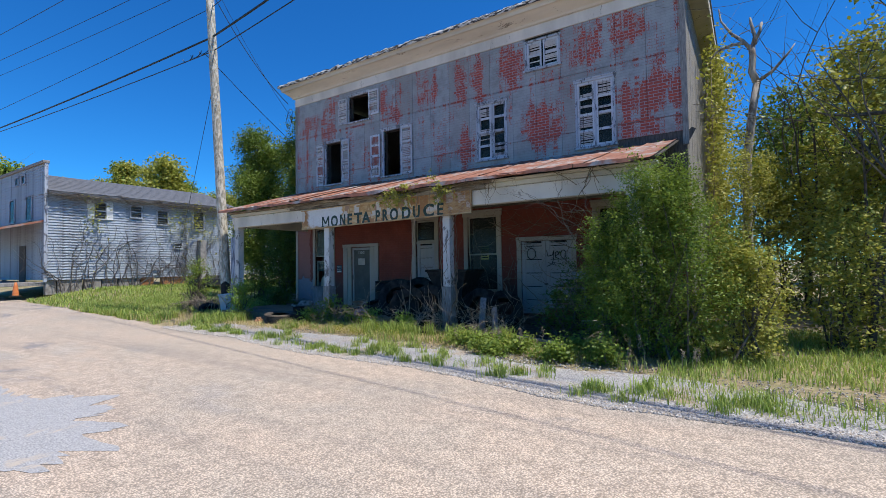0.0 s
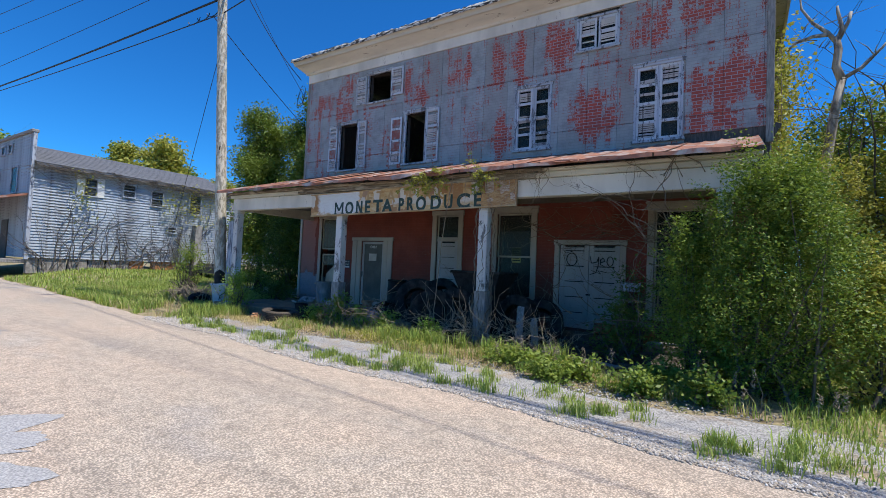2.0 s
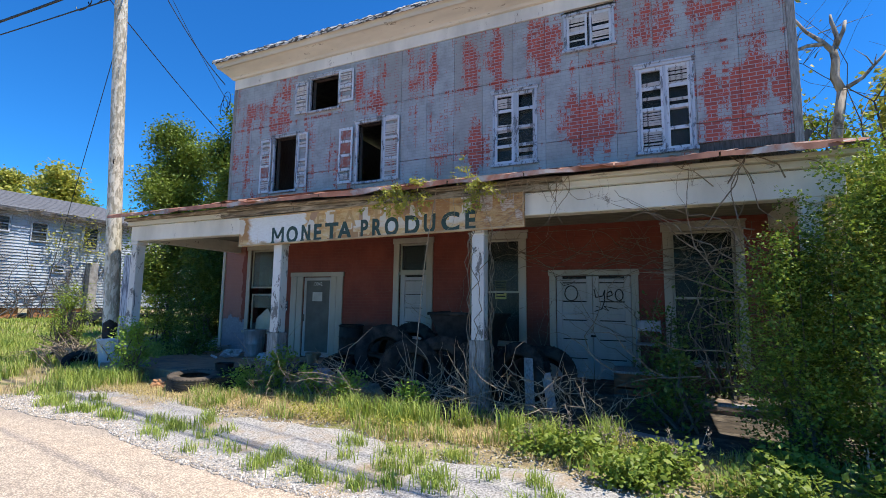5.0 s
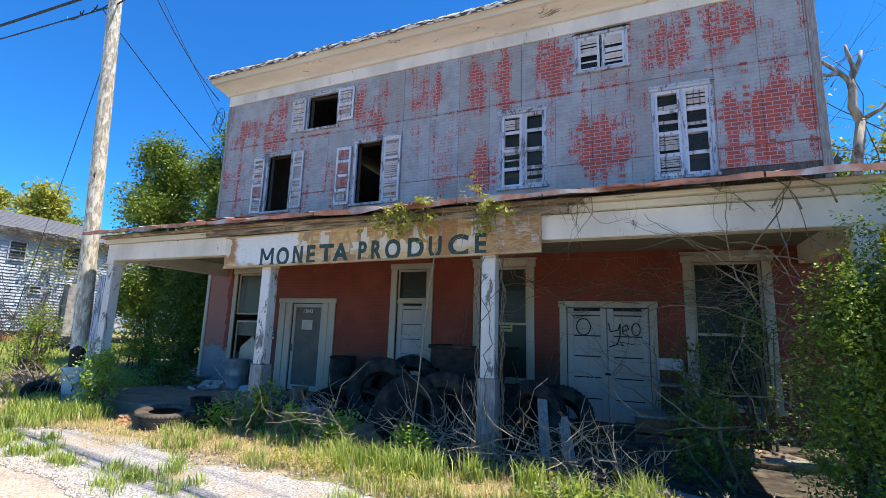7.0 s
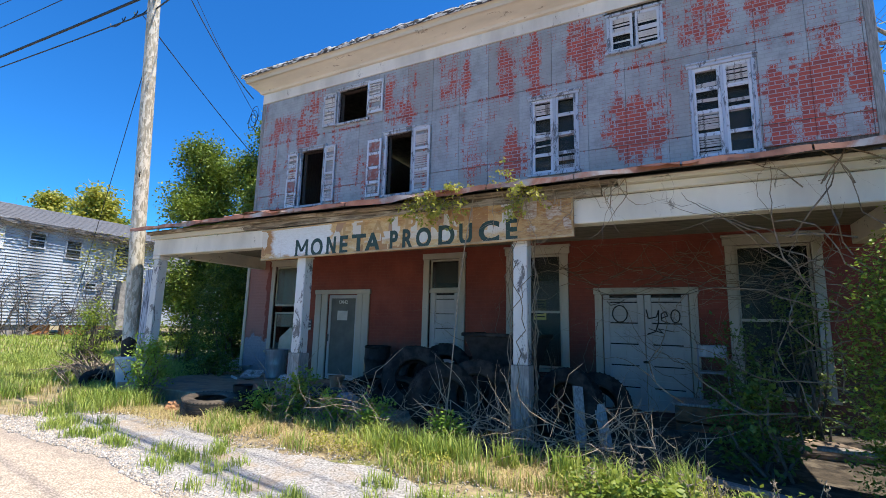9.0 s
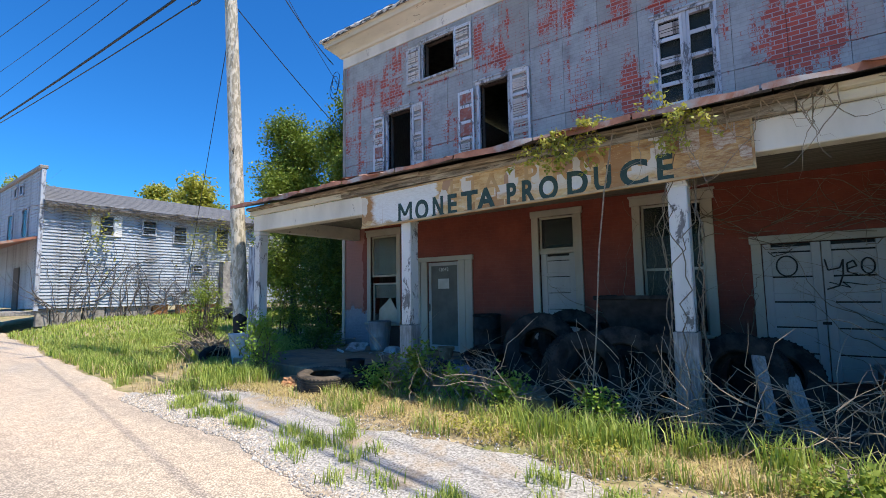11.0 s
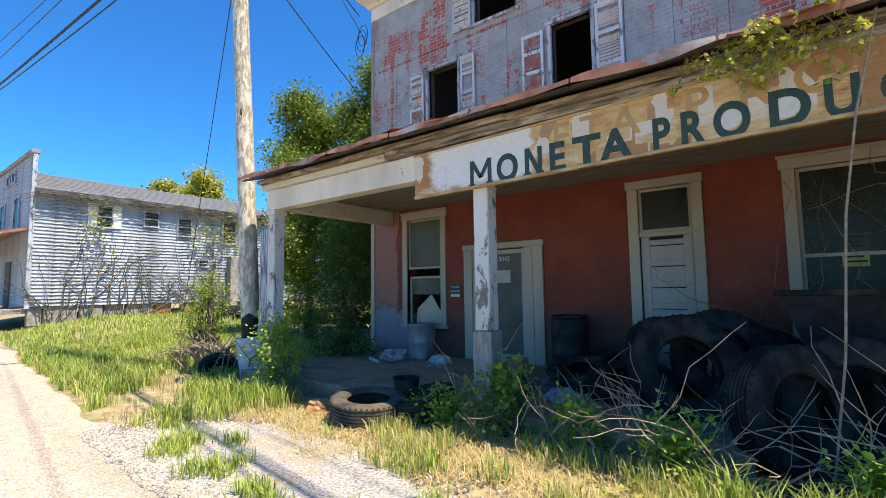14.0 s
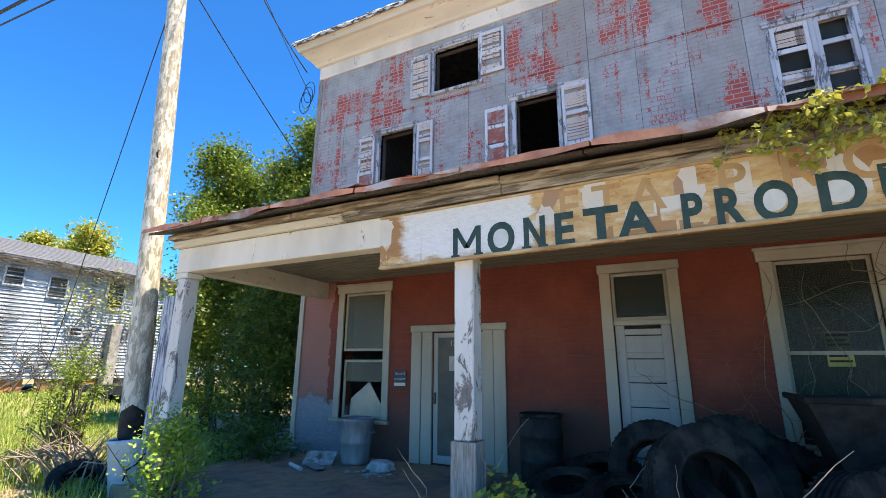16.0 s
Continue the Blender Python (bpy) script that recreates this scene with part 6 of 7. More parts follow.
for x, y, z, rx, ry, rz, r in ((-7.82, 10.25, 0.66, 70, 0, 30, 0.55), (-7.6, 10.9, 0.74, 66, 10, 10, 0.5), (-6.95, 9.62, 0.50, 82, 4, 48, 0.52), (-6.55, 9.95, 0.55, 80, 0, 15, 0.52), (-8.5, 10.7, 0.35, 14, 5, 0, 0.5),
                              (-8.3, 11.3, 0.62, 74, 0, -12, 0.5), (-7.2, 11.2, 0.5, 66, 0, 20, 0.52), (-6.2, 10.6, 0.34, 12, 8, 0, 0.5), (-6.3, 10.7, 0.62, 16, -10, 30, 0.5), (-5.3, 10.3, 0.5, 76, 10, -20, 0.5), (-5.0, 10.9, 0.42, 60, 0, 15, 0.5),
                              (-8.9, 11.6, 0.38, 20, 0, 0, 0.46), (-9.2, 10.9, 0.36, 15, -4, 0, 0.42), (-6.0, 9.9, 0.5, 84, 0, -40, 0.5)):
    tyre(pose(x, y, z, rx, ry, rz), r, 0.27)

METALCAN = surface("dull_galvanised_metal", (0.20, 0.22, 0.25), (0.32, 0.34, 0.37), 6, (2, 2, 0.5), 0.5, 0.2, metal=0.5)
can = thing("trash_can", (-12.72, 11.9, 0.2), "dented grey metal trash can on the porch", "trash can")
m = Matrix.Translation((-12.72, 11.85, 0.2))
part("body", Shape().lathe([(0.0, 0.0), (0.21, 0.0), (0.23, 0.03), (0.225, 0.06), (0.245, 0.3), (0.255, 0.32), (0.25, 0.34), (0.27, 0.64), (0.285, 0.66), (0.27, 0.68), (0.25, 0.66), (0.20, 0.05), (0, 0.05)], 28, m), METALCAN, can, smooth=True)
for sg in (-1, 1):
    part("handle", Shape().tube([m @ Vector((0.26 * sg, 0.07, 0.5)), m @ Vector((0.31 * sg, 0.05, 0.47)), m @ Vector((0.31 * sg, -0.05, 0.47)), m @ Vector((0.26 * sg, -0.07, 0.5))], 0.01, 6), METALCAN, can)
drum = thing("black_drum", (-9.72, 11.85, 0.2), "black plastic drum standing against the wall", "drum")
part("body", Shape().lathe([(0.0, 0), (0.27, 0), (0.28, 0.03), (0.28, 0.3), (0.295, 0.32), (0.28, 0.34), (0.28, 0.6), (0.295, 0.62), (0.28, 0.64), (0.27, 0.86), (0.24, 0.88), (0.23, 0.84), (0, 0.84)], 28, Matrix.Translation((-9.72, 11.85, 0.2))), BLACK, drum, smooth=True)
part("lid_ring", Shape().lathe([(0.275, 0.84), (0.29, 0.86), (0.275, 0.89)], 28, Matrix.Translation((-9.72, 11.85, 0.2))), RUBBER, drum)
pot = thing("flower_pot", (-10.35, 11.3, 0.2), "brown clay flower pot beside the entrance", "pot")
part("body", Shape().lathe([(0, 0), (0.11, 0), (0.15, 0.2), (0.17, 0.2), (0.175, 0.26), (0.15, 0.26), (0.13, 0.2), (0.1, 0.05), (0, 0.05)], 22, Matrix.Translation((-10.35, 11.3, 0.2))), surface("brown_clay", (0.26, 0.14, 0.08), (0.36, 0.2, 0.12), 6), pot)
cauldron = thing("metal_bucket", (-10.9, 9.6, 0.2), "small dark metal bucket at the porch edge", "bucket")
part("body", Shape().lathe([(0, 0), (0.13, 0), (0.15, 0.05), (0.165, 0.2), (0.175, 0.22), (0.15, 0.21), (0.13, 0.06), (0, 0.06)], 20, Matrix.Translation((-10.85, 9.35, 0.2))), BLACK, cauldron)
bin_ = thing("black_hopper", (-6.5, 10.6, 0.2), "large rusty black metal hopper behind the tyres", "hopper")
s = Shape()
for k, (hx, hy, z) in enumerate(((0.35, 0.3, 0.05), (0.42, 0.36, 0.85), (0.62, 0.5, 1.38), (0.58, 0.46, 1.38), (0.38, 0.32, 0.85), (0.3, 0.25, 0.1))):
    s.v += [(-6.42 + a * hx, 10.95 + b * hy, z + 0.06) for a, b in ((-1, -1), (1, -1), (1, 1), (-1, 1))]
    if k:
        n = 4 * k
        s.f += [(n - 4 + i, n - 4 + (i + 1) % 4, n + (i + 1) % 4, n + i) for i in range(4)]
s.f += [(0, 3, 2, 1), (20, 21, 22, 23)]
part("body", s, BLACK, bin_)
part("rim", Shape().box(-7.06, -5.78, 10.42, 10.46, 1.40, 1.46, 0.01).box(-7.06, -7.02, 10.46, 11.44, 1.40, 1.46, 0.01).box(-5.82, -5.78, 10.46, 11.44, 1.40, 1.46, 0.01), RUBBER, bin_)
# jug and dark patch at the pole
jug = thing("plastic_drum", (-14.60, 9.55, 0), "pale blue-white plastic drum with cracks at the pole", "drum")
part("body", Shape().lathe([(0, 0), (0.24, 0.0), (0.26, 0.05), (0.285, 0.45), (0.30, 0.68), (0.315, 0.70), (0.315, 0.75), (0.29, 0.75), (0.27, 0.6), (0.22, 0.06), (0, 0.06)], 28, pose(-14.60, 9.55, -0.02, 3, -4, 0)), surface("pale_blue_plastic", (0.29, 0.38, 0.46), (0.42, 0.51, 0.58), 4, rough=0.45, bump=0.1, stain=(0.25, 0.24, 0.22), stain_scale=3, stain_lo=0.58, stain_hi=0.64), jug, smooth=True)
part("crack", Shape().tube([(-14.42, 9.30, 0.25), (-14.36, 9.29, 0.38), (-14.30, 9.36, 0.44), (-14.27, 9.44, 0.56)], 0.012, 5), BLACK, jug)
# black patch with a round top on the road side of the pole foot
s, n, rows_ = Shape(), 14, 12
for k in range(rows_ + 1):
    z = 1.14 * k / rows_
    span = radians(58) * math.sqrt(max(0.0, 1 - max(0.0, (z - 0.95) / 0.19) ** 2)) + 0.01
    for i in range(n + 1):
        w = radians(-38) + span * (2 * i / n - 1)
        c = on_pole(z)
        s.v.append((c.x + 0.18 * math.cos(w), c.y + 0.18 * math.sin(w), z))
s.f = [(k * (n + 1) + i, k * (n + 1) + i + 1, k * (n + 1) + n + 2 + i, k * (n + 1) + n + 1 + i) for k in range(rows_) for i in range(n)]
part("tar_patch", s, BLACK, pole, "black round-topped patch on the pole foot", True)
GRAINED = surface("blue_grey_grained_board", (0.09, 0.10, 0.13), (0.42, 0.45, 0.51), 5, (8, 8, 0.55), 0.85, 0.8, lo=0.42, hi=0.56)
whole("weathered_board", Shape().box(-0.12, 0.12, -0.016, 0.016, 0.0, 2.45, 0.004, m=pose(-14.27, 9.46, 0.16, 0, 0.8, 12)), GRAINED, "blue-grey weathered grained board standing beside the porch post", "board")
# planks, crate, chair and scraps under the porch
for m, ln, lab in ((pose(-5.0, 9.75, 0.02, -26, 6, 30), 0.85, "pale broken plank leaning in the junk"), (pose(-4.7, 9.9, 0.02, -20, -10, 10), 0.6, "pale broken plank leaning in the junk"), (pose(-3.9, 9.3, 0.06, 88, 0, 60), 1.2, "weathered plank lying on the ground"), (pose(-2.6, 9.6, 0.42, 88, 0, 80), 1.3, "weathered plank lying on the ground"), (pose(-13.2, 11.35, 0.23, 88, 0, 60), 0.5, "white painted board lying on the porch floor")):
    whole("plank", Shape().box(-0.07, 0.07, -0.014, 0.014, 0, ln, 0.004, m=m), GREYWOOD, lab, "plank", "loose planks")
crate = thing("wooden_crate", (-3.4, 11.6, 0), "low orange-brown wooden crate with a dusty top", "crate")
OCHRE = surface("orange_brown_board", (0.20, 0.07, 0.03), (0.30, 0.12, 0.055), 6, (1, 1, 3), 0.8, 0.4, (0.10, 0.06, 0.045), 3)
part("side_board", Shape().box(-3.95, -2.85, 11.28, 11.31, 0.02, 0.24, 0.006), OCHRE, crate)
part("side_board", Shape().box(-3.95, -2.85, 11.28, 11.31, 0.27, 0.49, 0.006), OCHRE, crate)
part("end_board", Shape().box(-3.95, -3.92, 11.31, 11.95, 0.02, 0.49, 0.006), OCHRE, crate)
part("end_board", Shape().box(-2.88, -2.85, 11.31, 11.95, 0.02, 0.49, 0.006), OCHRE, crate)
part("lid", Shape().box(-3.98, -2.82, 11.24, 11.98, 0.49, 0.53, 0.008), GREYWOOD, crate)
chair = thing("folding_chair", (-3.4, 12.0, 0.5), "grey metal folding chair beside the doors", "chair")
part("seat", Shape().box(-3.60, -3.20, 11.75, 12.12, 0.93, 0.96, 0.01), METALCAN, chair)
part("backrest", Shape().box(-3.60, -3.20, 12.13, 12.15, 1.16, 1.36, 0.01), METALCAN, chair)
for x in (-3.6, -3.2):
    part("leg", Shape().tube([(x, 11.72, 0.53), (x, 12.14, 1.36)], 0.012, 6), METALCAN, chair)
    part("leg", Shape().tube([(x, 12.14, 0.15), (x, 11.78, 0.95)], 0.012, 6), METALCAN, chair)
# rags and rubbish on the porch floor
RAG = [surface("grey_blue_rag", (0.16, 0.20, 0.25), (0.30, 0.34, 0.38), 7), surface("dark_bag", (0.03, 0.03, 0.035), (0.07, 0.07, 0.08), 7, rough=0.4), surface("pale_rag", (0.36, 0.38, 0.38), (0.5, 0.5, 0.5), 7), surface("faded_red_rag", (0.30, 0.06, 0.03), (0.36, 0.1, 0.06), 7)]


def rag(x, y, z, r, mat, label, cat):
    bm = bmesh.new()
    bmesh.ops.create_icosphere(bm, subdivisions=3, radius=r)
    for v in bm.verts:
        k = 1 + 0.45 * noise.noise(v.co * (3 / r * 0.5) + Vector((x, y, 0))) + 0.2 * noise.noise(v.co * (9 / r * 0.4))
        v.co = Vector((v.co.x * k * 1.2, v.co.y * k, max(-r * 0.3, v.co.z * k * 0.6)))
    s = Shape()
    bm.verts.index_update()
    s.add([v.co + Vector((x, y, z + r * 0.3)) for v in bm.verts], [[v.index for v in f.verts] for f in bm.faces])
    bm.free()
    whole("rag" if cat == "rag" else "rubbish_bag", s, mat, label, cat)


rag(-12.05, 11.6, 0.2, 0.17, RAG[2], "crumpled pale rag on the porch floor", "rag")
rag(-9.9, 10.2, 0.2, 0.24, RAG[1], "dark crumpled rubbish bag on the porch", "bag")
rag(-9.55, 10.5, 0.2, 0.2, RAG[1], "dark crumpled bag in the rubbish", "bag")
rag(-10.2, 10.6, 0.2, 0.16, RAG[3], "faded red rag in the rubbish", "rag")
rag(-9.1, 10.1, 0.2, 0.16, RAG[0], "blue-grey crumpled rag in the rubbish", "rag")
rag(-10.6, 9.5, 0.2, 0.13, RAG[1], "dark crumpled rubbish bag at the porch edge", "bag")
SCRAP = surface("pale_peeling_panel", (0.30, 0.29, 0.27), (0.52, 0.51, 0.48), 9, rough=0.8, bump=0.3, stain=(0.14, 0.12, 0.10), stain_scale=6)
whole("scrap_sheet", Shape().box(-0.24, 0.24, -0.012, 0.012, 0, 0.34, 0.004, m=pose(-13.15, 11.45, FLOOR_Z, -64, 0, 24)), SCRAP, "pale peeling panel lying on the porch floor", "panel")
s = Shape()
for k in range(26):
    a, q = rnd.uniform(0, 6.3), rnd.uniform(0.02, 0.05)
    x, y = -12.05 + rnd.gauss(0, 0.2), 11.35 + rnd.gauss(0, 0.09)
    s.box(-q, q, -q * 0.7, q * 0.7, 0, 0.006, m=pose(x, y, FLOOR_Z + 0.004 * (k % 5), rnd.uniform(-8, 8), rnd.uniform(-8, 8), math.degrees(a)))
whole("plaster_crumbs", s, SCRAP, "scattered pale plaster crumbs on the porch floor", "rubble", kind="stuff")
whole("pipe", Shape().tube([(-13.45, 11.2, FLOOR_Z + 0.03), (-13.05, 11.0, FLOOR_Z + 0.03)], 0.028, 10), PALE, "short white plastic pipe on the porch floor", "pipe")
# stacked scrap lumber beyond the porch
for k in range(7):
    whole("scrap_board", Shape().box(-0.05, 0.05, -0.015, 0.015, 0, 1.2, 0.003, m=pose(-15.5 + 0.1 * k, 12.1 + 0.06 * k, 0.08 + 0.07 * k, 86, 0, 60 + 9 * k)), GREYWOOD, "grey scrap board in a heap beside the store", "plank", "scrap boards")
# orange clay lump by the flat tyre
rag(-11.75, 8.75, -0.02, 0.17, surface("orange_clay", (0.36, 0.16, 0.07), (0.46, 0.24, 0.11), 8), "lump of orange clay soil beside the tyre", "rag")

# ---- brush, vines and weeds ----
rnd = random.Random(21)
for k in range(70):
    x = -9.9 + 6.4 * rnd.random() ** 0.85
    y = 9.05 + rnd.gauss(0, 0.22)
    s, tips = Shape(), []
    limb(s, (x, y, height(x, y) - 0.02), (rnd.gauss(0, 0.5), rnd.gauss(-0.15, 0.4), 1.0), rnd.uniform(0.35, 0.85), rnd.uniform(0.0035, 0.006), rnd, 2, tips, 0.2, 5)
    whole("dead_brush", s, TWIG, "dry bare brush growing before the porch", "brush", "dead brush")
for cx, cy in ((-5.4, 9.2), (-5.1, 9.0), (-5.9, 9.0), (-4.7, 9.1), (-6.3, 9.05), (-7.4, 8.9)):
    s = Shape()
    for k in range(26):
        a = rnd.uniform(0, 2 * math.pi)
        p = Vector((cx + rnd.gauss(0, 0.25), cy + rnd.gauss(0, 0.15), 0.02 + abs(rnd.gauss(0, 0.25))))
        d = Vector((math.cos(a), math.sin(a) * 0.6, rnd.uniform(-0.1, 0.7)))
        pts = [p]
        for i in range(5):
            d = (d + Vector((rnd.gauss(0, 0.3), rnd.gauss(0, 0.3), rnd.gauss(-0.05, 0.25)))).normalized()
            q = pts[-1] + d * rnd.uniform(0.1, 0.24)
            q.z = max(q.z, 0.02)
            pts.append(q)
        s.tube(pts, [0.006, 0.0055, 0.005, 0.004, 0.003, 0.002], 4, False)
    whole("branch_heap", s, TWIG, "tangled heap of dry fallen branches", "branches", "branch heaps", "stuff")


def on_front(y, zlo=0.05):
    return lambda q, r: Vector((q.x, y + r.gauss(0, 0.05), max(zlo, q.z)))


vine = thing("dead_vine", (-4, 12.2, 0.1), "bare brown vine stems covering the porch wall", "vine")
for k in range(30):
    s = Shape()
    x = rnd.choice((-6.9, -6.0, -5.5, -3.5, -3.2, -2.2, -1.8, -3.0)) + rnd.gauss(0, 0.12)
    creeper(s, (x, 12.2, 0.1), (rnd.gauss(0, 0.3), 0, 1), rnd.uniform(1.8, 3.6), rnd.uniform(0.006, 0.013), rnd, lambda q, r: Vector((q.x, 12.2 + r.gauss(0, 0.05), min(max(0.05, q.z), 3.2))), 2, 0.16)
    part("stem", s, VINE, vine)
for k in range(46):
    s = Shape()
    creeper(s, (rnd.uniform(-5.9, -1.6), 12.15, 2.45 + rnd.gauss(0, 0.12)), (rnd.choice((-1, 1)), 0, 0.05), rnd.uniform(0.9, 2.4), 0.008, rnd, lambda q, r: Vector((q.x, 12.2 + r.gauss(0, 0.06), min(max(2.1, q.z), 3.1))), 1, 0.14)
    part("stem", s, VINE, vine)
pvine = thing("post_vine", (-5.74, 9.35, 0), "bare vine stems twisting up the porch post", "vine")
for k in range(10):
    s = Shape()
    pts, a = [], rnd.uniform(0, 6)
    for i in range(22):
        z = 0.05 + 3.1 * i / 21
        a += rnd.gauss(0.12, 0.3)
        rr = 0.16 + abs(rnd.gauss(0, 0.03))
        pts.append((-5.72 + rr * math.cos(a), 9.53 + rr * math.sin(a), z))
    s.tube(pts, [0.009 - 0.0002 * i for i in range(22)], 4, False)
    part("stem", s, VINE, pvine)
part("stem", Shape().tube([(-6.75, 9.25, 0.0), (-6.62, 9.2, 1.0), (-6.55, 9.22, 2.0), (-6.45, 9.2, 2.7), (-6.3, 9.15, 3.4)], 0.009, 5), TWIG, pvine)
for k in range(30):
    s = Shape()
    creeper(s, (-2.1 + rnd.gauss(0, 0.6), 9.3, rnd.uniform(0.4, 3.2)), (rnd.gauss(-0.6, 0.6), 0, rnd.uniform(0, 1)), rnd.uniform(1.0, 2.8), 0.010, rnd, lambda q, r: Vector((q.x, 9.22 + r.gauss(0, 0.06), min(max(0.3, q.z), 3.5))), 2, 0.16)
    part("stem", s, VINE, pvine)
# flowering vine over the signboard
svine = thing("leafy_vine", (-6.4, 9.2, 3.4), "bright yellow-green leafy vine hanging over the signboard", "vine")
pts = []
for k in range(36):
    x = rnd.choice((-7.1, -7.0, -6.9, -6.8, -6.7, -6.55, -5.62, -5.55, -5.5)) + rnd.gauss(0, 0.07)
    p = Vector((x, 9.10, 3.45 + rnd.uniform(-0.12, 0.08)))
    d = Vector((rnd.gauss(-0.3, 0.6), rnd.gauss(-0.25, 0.25), rnd.uniform(-1.2, 0.6)))
    q = [p]
    for i in range(7):
        d = (d + Vector((rnd.gauss(0, 0.3), rnd.gauss(0, 0.15), rnd.gauss(-0.12, 0.2)))).normalized()
        q.append(q[-1] + d * 0.062)
        q[-1].y = min(q[-1].y, 9.25)
        # leaflets in pairs along a short stalk
        side = Vector((rnd.gauss(0, 1), rnd.gauss(0, 0.6), rnd.gauss(0, 0.6))).normalized()
        for e in (0.015, 0.04, 0.065, 0.09):
            pts += [tuple(q[-1] + side * e + Vector((rnd.gauss(0, 0.012), rnd.gauss(0, 0.012), rnd.gauss(0, 0.012)))) for _ in range(2)]
    part("stem", Shape().tube(q, [0.006, 0.0055, 0.005, 0.005, 0.004, 0.003, 0.003, 0.002], 4, False), TWIG, svine)
for k in range(24):
    s = Shape()
    creeper(s, (rnd.uniform(-6.1, -4.3), 9.2, 3.4), (rnd.gauss(0.3, 0.5), 0, -1), rnd.uniform(0.5, 1.3), 0.007, rnd, lambda q, r: Vector((q.x, 9.24 + r.gauss(0, 0.03), min(max(2.2, q.z), 3.5))), 1, 0.1)
    part("stem", s, TWIG, svine)
v, f = leaves_at(np.array(pts), 0.05, rng, 0.6)
tagged(under(big_mesh("leaf_mass", v, f, YLEAF), svine), kind="stuff")
# ivy column on the side wall of the store
ivy = thing("ivy", (WX1 + 0.3, 18, 0), "yellow-green ivy hanging down the side wall", "ivy")
s = Shape()
for k in range(30):
    y = rnd.uniform(16, 20)
    s.tube([(WX1 + 0.1 + 0.3 * rnd.random(), y + rnd.gauss(0, 0.3), z) for z in (0, 2, 4, 6, 8.2)], 0.012, 4, False)
part("stem", s, TWIG, ivy)
n = 9000
pts = np.stack([WX1 + 0.15 + np.abs(rng.normal(0, 0.35, n)), rng.normal(18, 1.3, n), rng.uniform(0.3, 8.2, n)], 1)
v, f = leaves_at(pts, 0.12, rng, 0.5)
under(big_mesh("leaf_mass", v, f, YLEAF), ivy)
FRESH = leafy("fresh_green_leaves", (0.15, 0.26, 0.025), (0.25, 0.39, 0.045), (0.34, 0.46, 0.07))
shell_bush("shrub", (-13.1, 8.95, 0), 0.42, 0.36, 1.15, 2400, 0.055, "small bright green shrub beside the pole", FRESH, 91)
shell_bush("shrub", (-17.6, 10.1, 0.05), 0.8, 0.75, 1.9, 2600, 0.06, "thin half-bare shrub among dry stems", LEAF, 92, stems=45)
shell_bush("shrub", (-14.5, 11.4, 0), 0.7, 0.7, 0.7, 1800, 0.07, "low green weeds beside the porch slab", DLEAF, 93)
shell_bush("weed", (-9.35, 9.15, 0), 0.4, 0.3, 0.75, 700, 0.07, "leafy green weed before the porch", LEAF, 94)
for k, (x, y, r, h) in enumerate(((-8.5, 9.05, 0.25, 0.45), (-7.7, 8.95, 0.25, 0.45), (-10.05, 9.0, 0.25, 0.4), (-6.5, 8.85, 0.25, 0.4))):
    shell_bush("weed", (x, y, 0), r, r * 0.7, h, 420, 0.055, "leafy green weed among the dry brush", FRESH, 230 + k, stems=8, category="weed")
shell_bush("weed", (-3.05, 10.7, 0), 0.5, 0.4, 1.75, 1500, 0.06, "tall dark green weed growing under the porch", DLEAF, 96)
shell_bush("weed", (-2.3, 11.3, 0), 0.55, 0.4, 2.3, 1500, 0.06, "leafy dark creeper climbing before the window", DLEAF, 97)
shell_bush("weed", (-3.0, 9.6, 0), 0.6, 0.5, 1.1, 900, 0.07, "leafy green weed under the porch", DLEAF, 95)
for k, (x, y, r, h) in enumerate(((-2.4, 7.4, 0.35, 0.3), (-3.5, 7.35, 0.35, 0.26), (-3.2, 7.75, 0.4, 0.26), (-4.4, 7.9, 0.45, 0.22), (-4.0, 7.9, 0.4, 0.22), (-1.6, 7.5, 0.3, 0.4), (-2.2, 8.05, 0.35, 0.3))):
    shell_bush("weed", (x, y, 0), r, r * 0.6, h * 0.85, 520, 0.062, "low bright green broad-leaved weeds in gravel", LEAF, 200 + k, stems=4, category="weed")
s = Shape()
for k in range(120):
    a = rnd.uniform(0, 6.3)
    p = Vector((-16.1 + rnd.gauss(0, 0.6), 9.65 + rnd.gauss(0, 0.3), 0.05))
    s.tube([p, p + Vector((0.3 * math.cos(a), 0.3 * math.sin(a), 0.35)), p + Vector((0.75 * math.cos(a), 0.7 * math.sin(a), 0.35 + rnd.uniform(-0.2, 0.4)))], [0.012, 0.01, 0.004], 4, False)
whole("branch_heap", s, TWIG, "grey heap of dry branches beside the pole", "branches", "branch heaps", "stuff")

# ---- grass ----
def scatter(n, x0, x1, y0, y1, keep=None):
    x, y = rng.uniform(x0, x1, n), rng.uniform(y0, y1, n)
    k = np.array([y_ > road_edge(x_) + edge_wobble(x_) + 0.02 and (keep is None or keep(x_, y_)) for x_, y_ in zip(x, y)])
    x, y = x[k], y[k]
    return np.array([(a, b, height(a, b) - 0.01) for a, b in zip(x, y)])


def clear(x, y):
    return not (-14.7 < x < -0.8 and y > 9.0) and not (-42.2 < x < -32.6 and y > 7.6)


def gappy(s, t, q=0.0):
    return lambda x, y: clear(x, y) and noise.noise((x * s, y * s, q)) > t


